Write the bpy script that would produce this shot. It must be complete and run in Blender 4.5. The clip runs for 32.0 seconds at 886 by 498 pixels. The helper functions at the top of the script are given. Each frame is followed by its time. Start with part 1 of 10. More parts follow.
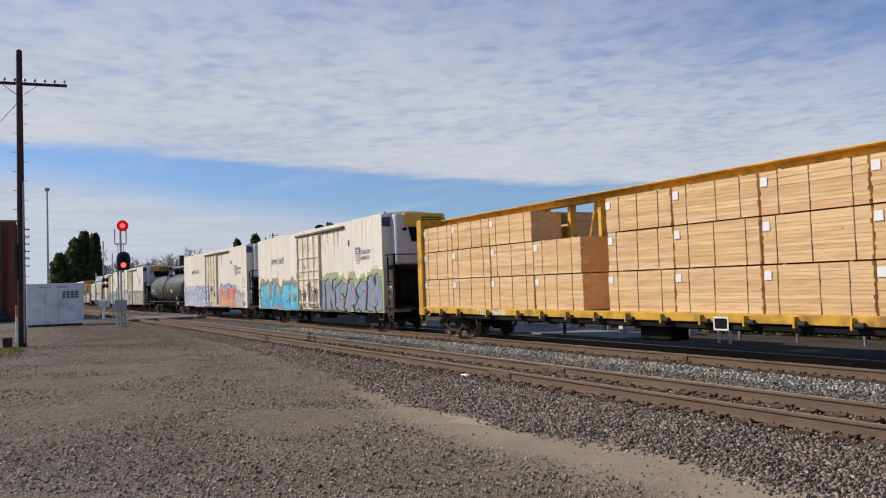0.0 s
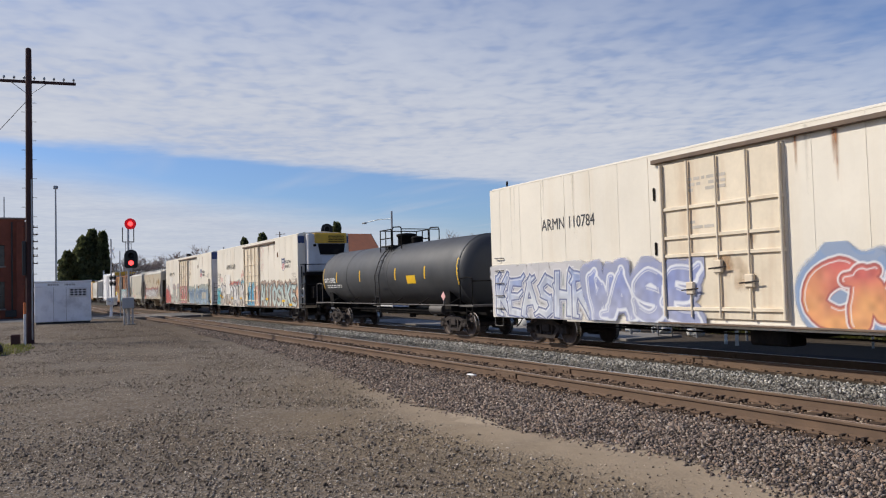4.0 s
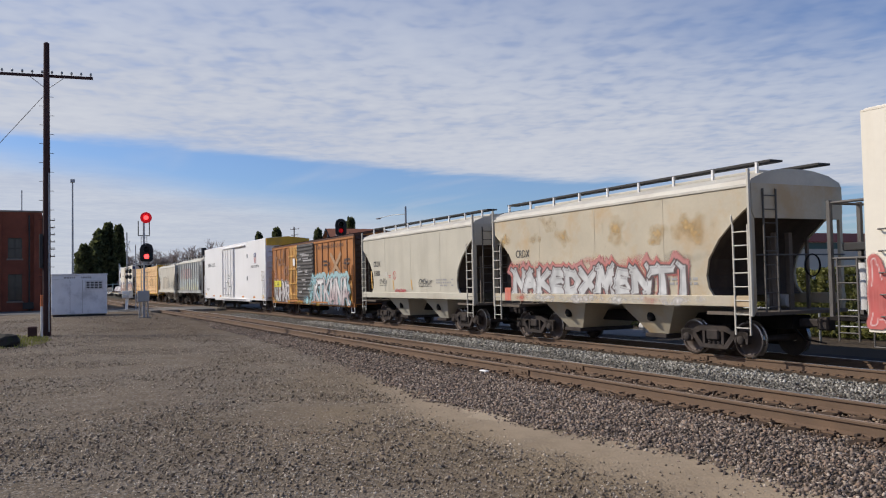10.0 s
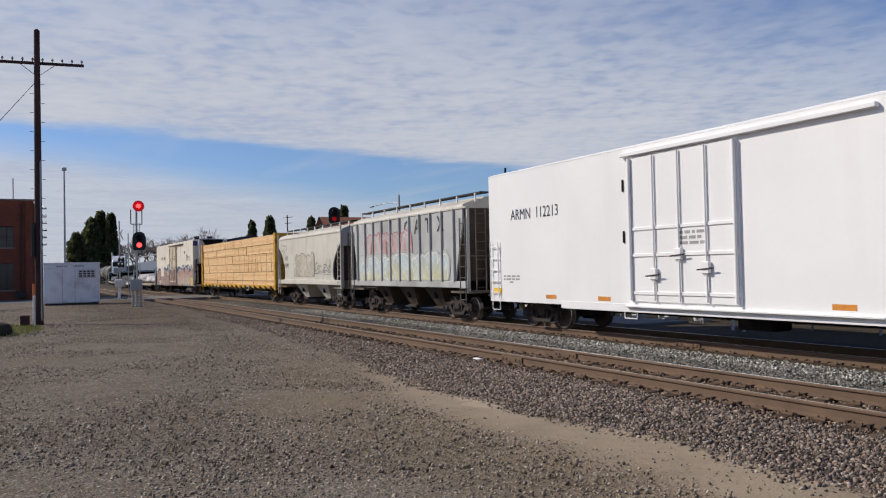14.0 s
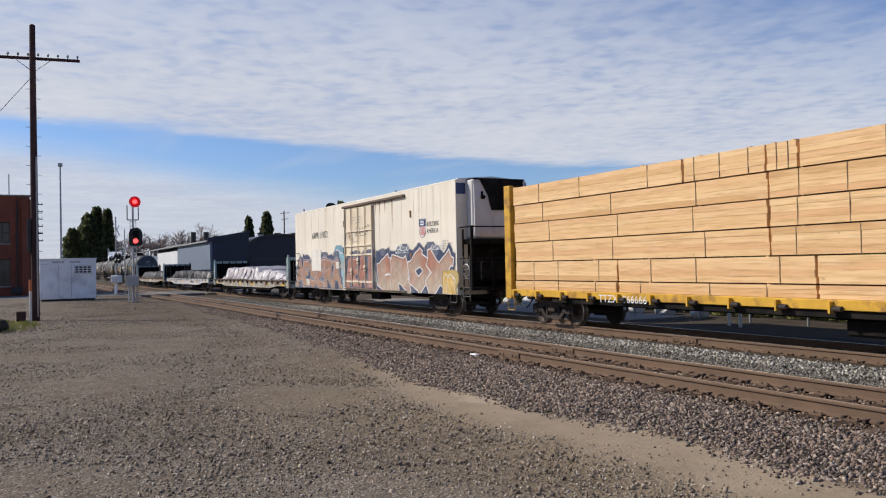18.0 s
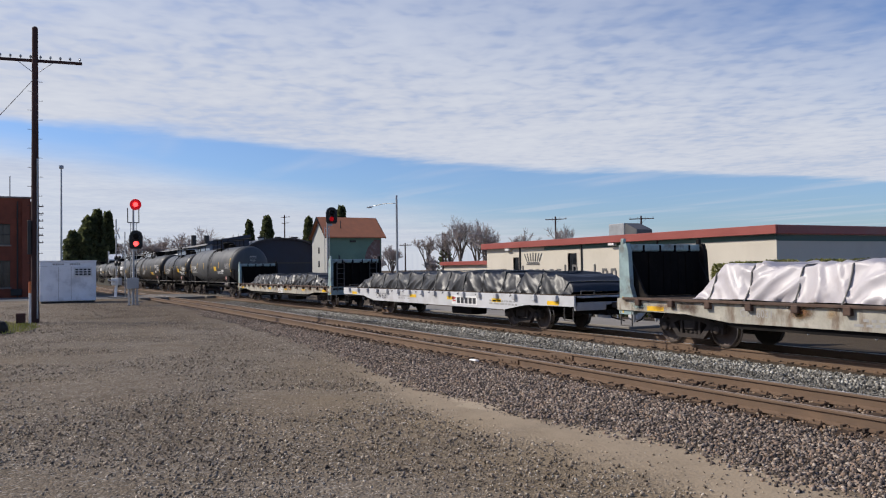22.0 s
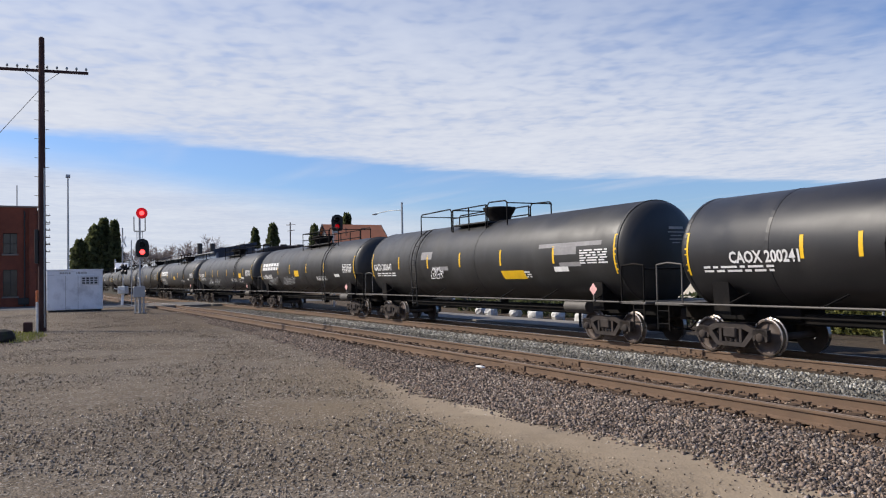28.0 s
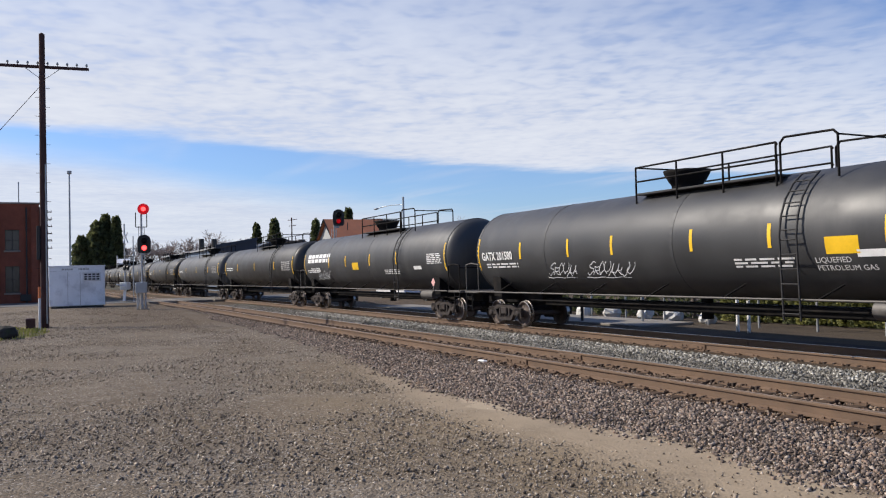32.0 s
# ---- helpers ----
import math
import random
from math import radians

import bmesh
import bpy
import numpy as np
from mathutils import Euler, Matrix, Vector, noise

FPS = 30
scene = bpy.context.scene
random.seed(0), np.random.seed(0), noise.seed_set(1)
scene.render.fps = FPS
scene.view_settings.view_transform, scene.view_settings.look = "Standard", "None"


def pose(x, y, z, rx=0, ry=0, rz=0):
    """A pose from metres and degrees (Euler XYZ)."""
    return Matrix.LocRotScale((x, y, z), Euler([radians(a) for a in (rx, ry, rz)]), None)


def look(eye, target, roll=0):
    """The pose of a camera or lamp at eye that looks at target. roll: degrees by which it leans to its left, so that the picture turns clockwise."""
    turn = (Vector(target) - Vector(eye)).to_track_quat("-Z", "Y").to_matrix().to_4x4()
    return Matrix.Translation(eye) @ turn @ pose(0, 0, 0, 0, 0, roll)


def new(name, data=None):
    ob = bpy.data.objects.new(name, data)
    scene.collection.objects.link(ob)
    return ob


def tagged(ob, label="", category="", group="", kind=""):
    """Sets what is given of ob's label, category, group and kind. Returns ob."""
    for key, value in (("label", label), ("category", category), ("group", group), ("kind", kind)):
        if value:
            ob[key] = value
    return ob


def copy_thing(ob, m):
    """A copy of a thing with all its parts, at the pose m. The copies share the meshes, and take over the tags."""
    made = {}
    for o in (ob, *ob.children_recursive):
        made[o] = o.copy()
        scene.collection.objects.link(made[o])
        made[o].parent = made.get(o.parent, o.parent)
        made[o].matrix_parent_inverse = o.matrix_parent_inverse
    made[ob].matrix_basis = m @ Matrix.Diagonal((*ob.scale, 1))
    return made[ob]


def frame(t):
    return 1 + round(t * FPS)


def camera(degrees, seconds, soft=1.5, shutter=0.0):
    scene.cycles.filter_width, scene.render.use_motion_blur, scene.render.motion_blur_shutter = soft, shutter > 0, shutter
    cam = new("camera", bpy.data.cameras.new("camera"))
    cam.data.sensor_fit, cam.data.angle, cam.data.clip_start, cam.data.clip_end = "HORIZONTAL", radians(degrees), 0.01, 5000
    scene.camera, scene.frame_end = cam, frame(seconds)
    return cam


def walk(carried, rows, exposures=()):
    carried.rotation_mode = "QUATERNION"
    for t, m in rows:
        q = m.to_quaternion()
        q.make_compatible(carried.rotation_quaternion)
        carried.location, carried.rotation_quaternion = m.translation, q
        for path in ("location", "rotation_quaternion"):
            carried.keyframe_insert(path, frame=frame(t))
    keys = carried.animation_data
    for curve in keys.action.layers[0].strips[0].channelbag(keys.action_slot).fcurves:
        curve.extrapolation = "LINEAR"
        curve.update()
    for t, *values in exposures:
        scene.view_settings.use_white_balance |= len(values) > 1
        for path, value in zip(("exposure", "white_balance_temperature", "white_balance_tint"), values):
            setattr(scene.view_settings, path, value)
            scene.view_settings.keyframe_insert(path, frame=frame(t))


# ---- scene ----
cam = camera(57.46, 32.0, soft=1.15)
EYE = (0.0, 0.0, 2.264)
# the camera is held in one spot and only turns
walk(cam, [
    (0, pose(*EYE, 92.498, 1.937, 61.755)), (0.5, pose(*EYE, 92.467, 1.940, 61.767)), (1, pose(*EYE, 92.452, 1.908, 61.778)),
    (1.5, pose(*EYE, 92.440, 1.888, 61.794)), (2, pose(*EYE, 92.406, 1.878, 61.816)), (2.5, pose(*EYE, 92.397, 1.888, 61.896)),
    (3, pose(*EYE, 92.409, 1.819, 61.986)), (3.5, pose(*EYE, 92.469, 1.719, 62.110)), (5.5, pose(*EYE, 92.474, 1.431, 62.353)),
    (6, pose(*EYE, 92.442, 1.464, 62.294)), (6.5, pose(*EYE, 92.422, 1.500, 62.243)), (7, pose(*EYE, 92.415, 1.457, 62.280)),
    (7.5, pose(*EYE, 92.353, 1.437, 62.344)), (8, pose(*EYE, 92.336, 1.287, 62.453)), (8.5, pose(*EYE, 92.312, 1.203, 62.587)),
    (9, pose(*EYE, 92.303, 1.200, 62.777)), (9.5, pose(*EYE, 92.289, 1.122, 62.979)), (10, pose(*EYE, 92.219, 1.152, 63.160)),
    (10.5, pose(*EYE, 92.127, 1.127, 63.294)), (11, pose(*EYE, 91.999, 1.063, 63.307)), (11.5, pose(*EYE, 91.876, 1.058, 63.228)),
    (12, pose(*EYE, 91.811, 1.016, 63.116)), (12.5, pose(*EYE, 91.747, 1.069, 62.970)), (13, pose(*EYE, 91.666, 1.116, 62.858)),
    (13.5, pose(*EYE, 91.539, 1.130, 62.768)), (14, pose(*EYE, 91.375, 1.226, 62.704)), (14.5, pose(*EYE, 91.231, 1.279, 62.676)),
    (16.5, pose(*EYE, 91.067, 1.412, 62.634)), (17, pose(*EYE, 91.057, 1.409, 62.573)), (17.5, pose(*EYE, 91.061, 1.347, 62.508)),
    (18, pose(*EYE, 91.070, 1.241, 62.484)), (18.5, pose(*EYE, 91.063, 1.125, 62.468)), (19, pose(*EYE, 91.099, 0.994, 62.454)),
    (19.5, pose(*EYE, 91.128, 0.945, 62.429)), (20, pose(*EYE, 91.180, 0.891, 62.402)), (20.5, pose(*EYE, 91.262, 0.843, 62.389)),
    (21, pose(*EYE, 91.342, 0.777, 62.420)), (21.5, pose(*EYE, 91.404, 0.745, 62.443)), (22, pose(*EYE, 91.448, 0.761, 62.487)),
    (22.5, pose(*EYE, 91.490, 0.720, 62.486)), (23, pose(*EYE, 91.527, 0.725, 62.470)), (23.5, pose(*EYE, 91.548, 0.801, 62.476)),
    (24, pose(*EYE, 91.601, 0.847, 62.515)), (24.5, pose(*EYE, 91.697, 0.807, 62.565)), (25, pose(*EYE, 91.789, 0.845, 62.609)),
    (25.5, pose(*EYE, 91.886, 0.893, 62.657)), (27.5, pose(*EYE, 91.922, 1.096, 62.839)), (28, pose(*EYE, 91.920, 1.100, 62.893)),
    (28.5, pose(*EYE, 91.901, 1.154, 62.929)), (29, pose(*EYE, 91.856, 1.236, 62.940)), (29.5, pose(*EYE, 91.809, 1.277, 62.994)),
    (30, pose(*EYE, 91.733, 1.272, 63.025)), (30.5, pose(*EYE, 91.655, 1.303, 63.053)), (31, pose(*EYE, 91.614, 1.340, 63.059)),
    (31.5, pose(*EYE, 91.575, 1.319, 63.021)), (32, pose(*EYE, 91.522, 1.385, 63.013)),
], exposures=[(0, -0.10), (1, -0.12), (3, -0.14), (5.5, -0.02), (7, -0.13), (9, -0.16), (11, -0.08), (12, -0.08), (13, -0.07), (14, -0.22), (17, -0.12), (18, -0.02), (23, 0.03), (29, 0.19), (32, 0.23)])

# ---- sun, sky and exposure ----
SUN_TO = Vector((-0.50, -0.62, 0.62)).normalized()
sun = new("sun", bpy.data.lights.new("sun", "SUN"))
sun.data.energy, sun.data.angle, sun.data.color = 4.5, radians(0.6), (1.0, 0.92, 0.81)
sun.matrix_world = look(SUN_TO * 50, (0, 0, 0))
scene.view_settings.exposure = 0.0

world = bpy.data.worlds.new("sky")
scene.world = world
world.use_nodes = True
wt = world.node_tree
wt.nodes.clear()


def wnode(kind, **sets):
    n = wt.nodes.new(kind)
    for k, val in sets.items():
        n.inputs[k].default_value = val
    return n


def wmath(op, a, b=0.0, c=0.0, clamp=False):
    n = wt.nodes.new("ShaderNodeMath")
    n.operation, n.use_clamp = op, clamp
    for i, val in enumerate((a, b, c)):
        if hasattr(val, "is_linked"):
            wt.links.new(val, n.inputs[i])
        else:
            n.inputs[i].default_value = val
    return n.outputs[0]


def wramp(val, lo, hi):
    n = wt.nodes.new("ShaderNodeMapRange")
    n.interpolation_type = "SMOOTHSTEP"
    wt.links.new(val, n.inputs[0])
    n.inputs[1].default_value, n.inputs[2].default_value = lo, hi
    return n.outputs[0]


def sky_nodes():
    sky = wt.nodes.new("ShaderNodeTexSky")
    sky.sky_type, sky.sun_disc = "NISHITA", False
    sky.sun_elevation = math.asin(SUN_TO.z)
    sky.sun_rotation = math.atan2(SUN_TO.x, SUN_TO.y)
    sky.air_density, sky.dust_density, sky.ozone_density = 1.0, 0.6, 2.5
    co = wt.nodes.new("ShaderNodeTexCoord").outputs["Generated"]
    sep = wt.nodes.new("ShaderNodeSeparateXYZ")
    wt.links.new(co, sep.inputs[0])
    z = wmath("MAXIMUM", sep.outputs[2], 0.02)
    px, py = wmath("DIVIDE", sep.outputs[0], z), wmath("DIVIDE", sep.outputs[1], z)
    flat = wt.nodes.new("ShaderNodeCombineXYZ")
    wt.links.new(px, flat.inputs[0])
    wt.links.new(py, flat.inputs[1])

    def noise_at(scale, detail, rough, stretch=(1, 1, 1), turn=0.0, shift=(0, 0, 0), warp=0.0):
        spin = wt.nodes.new("ShaderNodeMapping")
        spin.inputs["Rotation"].default_value = (0, 0, radians(turn))
        wt.links.new(flat.outputs[0], spin.inputs[0])
        mp = wt.nodes.new("ShaderNodeMapping")
        mp.inputs["Scale"].default_value, mp.inputs["Location"].default_value = stretch, shift
        wt.links.new(spin.outputs[0], mp.inputs[0])
        n = wnode("ShaderNodeTexNoise", Scale=scale, Detail=detail, Roughness=rough, Distortion=warp)
        wt.links.new(mp.outputs[0], n.inputs[0])
        return n.outputs["Fac"]

    # small puffs in loose rows, blurring together far off, and larger thick and thin areas
    away = wramp(wmath("MULTIPLY", px, -1.0), 2.2, 5.2)
    cells = noise_at(8.0, 2.0, 0.5, (0.86, 0.9, 1), 28, warp=0.3)
    rows = noise_at(3.0, 3, 0.55, (0.85, 0.85, 1), 28, (4, 7, 0), warp=0.5)
    broad = noise_at(0.55, 3, 0.55, (1, 1, 1), 0, (3.4, 1.2, 0))
    ripple = wmath("ADD", wmath("MULTIPLY", cells, 0.56), wmath("MULTIPLY", rows, 0.44))
    keep = wmath("SUBTRACT", 1.0, wmath("MULTIPLY", away, 0.45))
    ripple = wmath("ADD", wmath("MULTIPLY", wmath("SUBTRACT", ripple, 0.5), keep), 0.5)
    # the sheet ends in a soft edge that runs across the view
    wob = wmath("MULTIPLY", wmath("SUBTRACT", noise_at(0.8, 4.5, 0.6, shift=(7, 2, 0)), 0.5), 1.7)
    reach = wmath("ADD", wmath("MULTIPLY", px, -1.0), wob)
    reach = wmath("SUBTRACT", reach, wmath("MULTIPLY", wmath("MINIMUM", wmath("MAXIMUM", py, 0.0), 4.0), 0.27))
    reach = wmath("ADD", reach, wmath("MULTIPLY", wmath("MAXIMUM", wmath("SUBTRACT", py, 4.2), 0.0), 0.12))
    # clear overhead and towards the sun
    sheet = wmath("MULTIPLY", wmath("SUBTRACT", 1.0, wramp(reach, 5.3, 6.05)), wramp(wmath("MULTIPLY", px, -1.0), 0.0, 4.5))
    # thin blue gaps between the puffs, wider where the sheet thins to the north
    puff = wramp(wmath("ADD", wmath("MULTIPLY", ripple, 0.8), wmath("MULTIPLY", broad, 0.35)), 0.40, 0.60)
    thin = wmath("SUBTRACT", 1.0, wramp(wmath("ADD", wmath("POWER", wmath("ADD", px, 1.95), 2.0), wmath("POWER", wmath("SUBTRACT", py, 2.75), 2.0)), 0.03, 0.75))
    sheet = wmath("MULTIPLY", sheet, wmath("ADD", wmath("MULTIPLY", puff, 0.34), 0.63))
    sheet = wmath("MULTIPLY", sheet, wmath("SUBTRACT", 1.0, wmath("MULTIPLY", thin, wmath("SUBTRACT", 0.95, wmath("MULTIPLY", rows, 1.15)))))
    # pale bank low over the horizon, higher to the west, with thin streaks above it
    low = wmath("ADD", sep.outputs[2], wmath("MULTIPLY", sep.outputs[1], 0.165))
    low = wmath("ADD", low, wmath("MULTIPLY", wmath("SUBTRACT", noise_at(0.30, 4, 0.55, (1, 1, 1), 0, (2, 9, 0)), 0.5), 0.05))
    bank = wmath("SUBTRACT", 1.0, wramp(low, 0.108, 0.168))
    streak = wmath("MULTIPLY", wramp(noise_at(0.5, 3, 0.55, (0.35, 1.6, 1), 0, (1, 4, 0)), 0.48, 0.74), 0.36)
    cover = wmath("MAXIMUM", wmath("MAXIMUM", sheet, wmath("MULTIPLY", bank, 0.90)), streak)
    shade = wramp(wmath("ADD", wmath("MULTIPLY", ripple, 0.62), wmath("MULTIPLY", broad, 0.38)), 0.34, 0.66)
    tone = wt.nodes.new("ShaderNodeMix")
    tone.data_type = "RGBA"
    wt.links.new(shade, tone.inputs[0])
    tone.inputs[6].default_value, tone.inputs[7].default_value = (5.2, 5.6, 6.75, 1), (6.75, 7.0, 7.65, 1)
    mix = wt.nodes.new("ShaderNodeMix")
    mix.data_type = "RGBA"
    wt.links.new(cover, mix.inputs[0])
    blue = wt.nodes.new("ShaderNodeMix")
    blue.data_type, blue.blend_type = "RGBA", "MULTIPLY"
    blue.inputs[0].default_value = 1.0
    blue.inputs[7].default_value = (0.79, 0.94, 1.25, 1)
    wt.links.new(sky.outputs[0], blue.inputs[6])
    wt.links.new(blue.outputs[2], mix.inputs[6])
    wt.links.new(tone.outputs[2], mix.inputs[7])
    bg = wnode("ShaderNodeBackground", Strength=0.10)
    wt.links.new(mix.outputs[2], bg.inputs[0])
    out = wt.nodes.new("ShaderNodeOutputWorld")
    wt.links.new(bg.outputs[0], out.inputs[0])


sky_nodes()

import collections

# ---- materials ----
MATS = {}


def mat(name, base, rough=0.6, metal=0.0, var=0.18, scale=1.5, fine=30.0, bump=0.15, stain=None, stain_amt=0.0, stain_scale=0.6, streak=0.0, bump_dist=0.01, rand=0.0):
    """Principled material: broad and fine variation, stains (streak > 0 draws them out downwards), relief; rand varies it from piece to piece."""
    if name in MATS:
        return MATS[name]
    m = bpy.data.materials.new(name)
    m.use_nodes = True
    t = m.node_tree
    b = t.nodes["Principled BSDF"]
    b.inputs["Roughness"].default_value, b.inputs["Metallic"].default_value = rough, metal
    if rough >= 0.85:
        b.inputs["Specular IOR Level"].default_value = 0.15
    co = t.nodes.new("ShaderNodeTexCoord")
    info = t.nodes.new("ShaderNodeObjectInfo")
    add = t.nodes.new("ShaderNodeVectorMath")
    add.operation = "MULTIPLY_ADD"
    t.links.new(info.outputs["Random"], add.inputs[0])
    add.inputs[1].default_value = (37.0, 91.0, 53.0)
    t.links.new(co.outputs["Object"], add.inputs[2])

    def noise_tex(sc, detail, stretch=(1, 1, 1)):
        mp = t.nodes.new("ShaderNodeMapping")
        mp.inputs["Scale"].default_value = stretch
        t.links.new(add.outputs[0], mp.inputs[0])
        n = t.nodes.new("ShaderNodeTexNoise")
        n.inputs["Scale"].default_value, n.inputs["Detail"].default_value, n.inputs["Roughness"].default_value = sc, detail, 0.6
        t.links.new(mp.outputs[0], n.inputs[0])
        return n.outputs["Fac"]

    def rng(val, a0, a1, b0, b1):
        n = t.nodes.new("ShaderNodeMapRange")
        t.links.new(val, n.inputs[0])
        for i, w in enumerate((a0, a1, b0, b1)):
            n.inputs[i + 1].default_value = w
        return n.outputs[0]

    def mixc(fac, a, c, mode="MIX"):
        n = t.nodes.new("ShaderNodeMix")
        n.data_type, n.blend_type = "RGBA", mode
        for i, val in ((0, fac), (6, a), (7, c)):
            if hasattr(val, "is_linked"):
                t.links.new(val, n.inputs[i])
            else:
                n.inputs[i].default_value = val if i == 0 else (*val, 1)
        return n.outputs[2]

    broad, grain = noise_tex(scale, 4), noise_tex(fine, 3)
    lo, hi = [max(0, x * (1 - var)) for x in base], [min(1, x * (1 + var)) for x in base]
    col = mixc(rng(broad, 0.3, 0.7, 0, 1), lo, hi)
    col = mixc(rng(grain, 0.3, 0.7, 0, var * 1.2), col, [x * 0.55 for x in base])
    if rand:
        col = mixc(rng(info.outputs["Random"], 0, 1, 0, rand), col, [x * 0.5 for x in base])
    if stain:
        s = noise_tex(stain_scale, 6, (1, 1, 1 / (1 + streak * 8)) if streak else (1, 1, 1))
        col = mixc(rng(s, 0.5, 0.68, 0, stain_amt), col, stain)
    t.links.new(col, b.inputs["Base Color"])
    t.links.new(rng(broad, 0.3, 0.7, max(0.03, rough - 0.1), min(1, rough + 0.1)), b.inputs["Roughness"])
    if bump:
        bm = t.nodes.new("ShaderNodeBump")
        bm.inputs["Strength"].default_value, bm.inputs["Distance"].default_value = bump, bump_dist
        t.links.new(grain, bm.inputs["Height"])
        t.links.new(bm.outputs[0], b.inputs["Normal"])
    MATS[name] = m
    return m


def glow(name, colour, power):
    m = bpy.data.materials.new(name)
    m.use_nodes = True
    b = m.node_tree.nodes["Principled BSDF"]
    b.inputs["Base Color"].default_value = (*colour, 1)
    b.inputs["Emission Color"].default_value, b.inputs["Emission Strength"].default_value = (*colour, 1), power
    return m


# ---- shape tools ----
class Shape:
    """Collects faces; each face keeps its own smooth flag."""

    def __init__(self):
        self.v, self.f, self.s, self.k, self.use = [], [], [], [], 0

    def add(self, verts, faces, smooth=False):
        n = len(self.v)
        self.v += [tuple(p) for p in verts]
        self.f += [tuple(i + n for i in f) for f in faces]
        self.s += [smooth] * len(faces)
        self.k += [self.use] * len(faces)
        return self

    def box(self, x0, x1, y0, y1, z0, z1, c=0.0):
        if c <= 0:
            vs = [(x, y, z) for z in (z0, z1) for y in (y0, y1) for x in (x0, x1)]
            return self.add(vs, [(0, 2, 3, 1), (4, 5, 7, 6), (0, 1, 5, 4), (2, 6, 7, 3), (0, 4, 6, 2), (1, 3, 7, 5)])
        lo, hi = (x0, y0, z0), (x1, y1, z1)
        c = min(c, *[(h - l) * 0.45 for l, h in zip(lo, hi)])
        vs, ids = [], {}
        for sx in (0, 1):
            for sy in (0, 1):
                for sz in (0, 1):
                    s = (sx, sy, sz)
                    for ax in range(3):
                        p = [(hi if s[k] else lo)[k] + (0 if k == ax else (-c if s[k] else c)) for k in range(3)]
                        ids[s, ax] = len(vs)
                        vs.append(p)
        fs = []
        for ax in range(3):
            a, b = (ax + 1) % 3, (ax + 2) % 3
            for k in (0, 1):
                quad = []
                for u, w in ((0, 0), (1, 0), (1, 1), (0, 1)):
                    s = [0, 0, 0]
                    s[ax], s[a], s[b] = k, u, w
                    quad.append(ids[tuple(s), ax])
                fs.append(tuple(quad if k else quad[::-1]))
            for u in (0, 1):
                for w in (0, 1):
                    s0, s1 = [0, 0, 0], [0, 0, 0]
                    s0[ax], s1[ax] = 0, 1
                    s0[a] = s1[a] = u
                    s0[b] = s1[b] = w
                    q = (ids[tuple(s0), a], ids[tuple(s1), a], ids[tuple(s1), b], ids[tuple(s0), b])
                    fs.append(q if u == w else q[::-1])
        for s in [(x, y, z) for x in (0, 1) for y in (0, 1) for z in (0, 1)]:
            t = (ids[s, 0], ids[s, 1], ids[s, 2])
            fs.append(t if sum(s) % 2 else t[::-1])
        return self.add(vs, fs)

    def rod(self, p, q, r, seg=8, r2=None, caps=True):
        p, q = Vector(p), Vector(q)
        d = (q - p).normalized()
        a = d.orthogonal().normalized()
        b = d.cross(a)
        r2 = r if r2 is None else r2
        ring = [(math.cos(2 * math.pi * i / seg), math.sin(2 * math.pi * i / seg)) for i in range(seg)]
        lo = [p + (a * c + b * s) * r for c, s in ring]
        hi = [q + (a * c + b * s) * r2 for c, s in ring]
        self.add(lo + hi, [(i, (i + 1) % seg, seg + (i + 1) % seg, seg + i) for i in range(seg)], True)
        if caps:
            self.add(lo, [tuple(range(seg))[::-1]])
            self.add(hi, [tuple(range(seg))])
        return self

    def pipe(self, pts, r, seg=6):
        pts = [Vector(p) for p in pts]
        for a, b in zip(pts, pts[1:]):
            if (b - a).length > 1e-4:
                self.rod(a, b, r, seg)
        return self

    def prism(self, poly, axis, a, b):
        """poly in the two other axes (x,z for axis y; y,z for axis x; x,y for axis z)."""
        def at(u, w, k):
            return {"x": (k, u, w), "y": (u, k, w), "z": (u, w, k)}[axis]
        n = len(poly)
        vs = [at(u, w, a) for u, w in poly] + [at(u, w, b) for u, w in poly]
        area = sum(poly[i][0] * poly[(i + 1) % n][1] - poly[(i + 1) % n][0] * poly[i][1] for i in range(n))
        flip = (area > 0) == (axis == "y")
        if b < a:
            flip = not flip
        fs = [(i, (i + 1) % n, n + (i + 1) % n, n + i) for i in range(n)] + [tuple(range(n))[::-1], tuple(range(n, 2 * n))]
        return self.add(vs, [f[::-1] for f in fs] if flip else fs)

    def lathe(self, prof, axis="x", at=(0, 0, 0), seg=24, smooth=True):
        """prof: (position along the axis, radius)."""
        ring = [(math.cos(2 * math.pi * i / seg), math.sin(2 * math.pi * i / seg)) for i in range(seg)]
        vs = []
        for k, r in prof:
            for c, s in ring:
                vs.append({"x": (at[0] + k, at[1] + r * c, at[2] + r * s), "y": (at[0] + r * s, at[1] + k, at[2] + r * c),
                           "z": (at[0] + r * c, at[1] + r * s, at[2] + k)}[axis])
        fs = [(j * seg + i, j * seg + (i + 1) % seg, (j + 1) * seg + (i + 1) % seg, (j + 1) * seg + i)
              for j in range(len(prof) - 1) for i in range(seg)]
        if prof[-1][0] < prof[0][0]:
            fs = [f[::-1] for f in fs]
        return self.add(vs, fs, smooth)

    def paint(self, slot):
        """The faces that follow take this material slot."""
        self.use = slot
        return self

    def quad(self, a, b, c, d):
        return self.add([a, b, c, d], [(0, 1, 2, 3)])

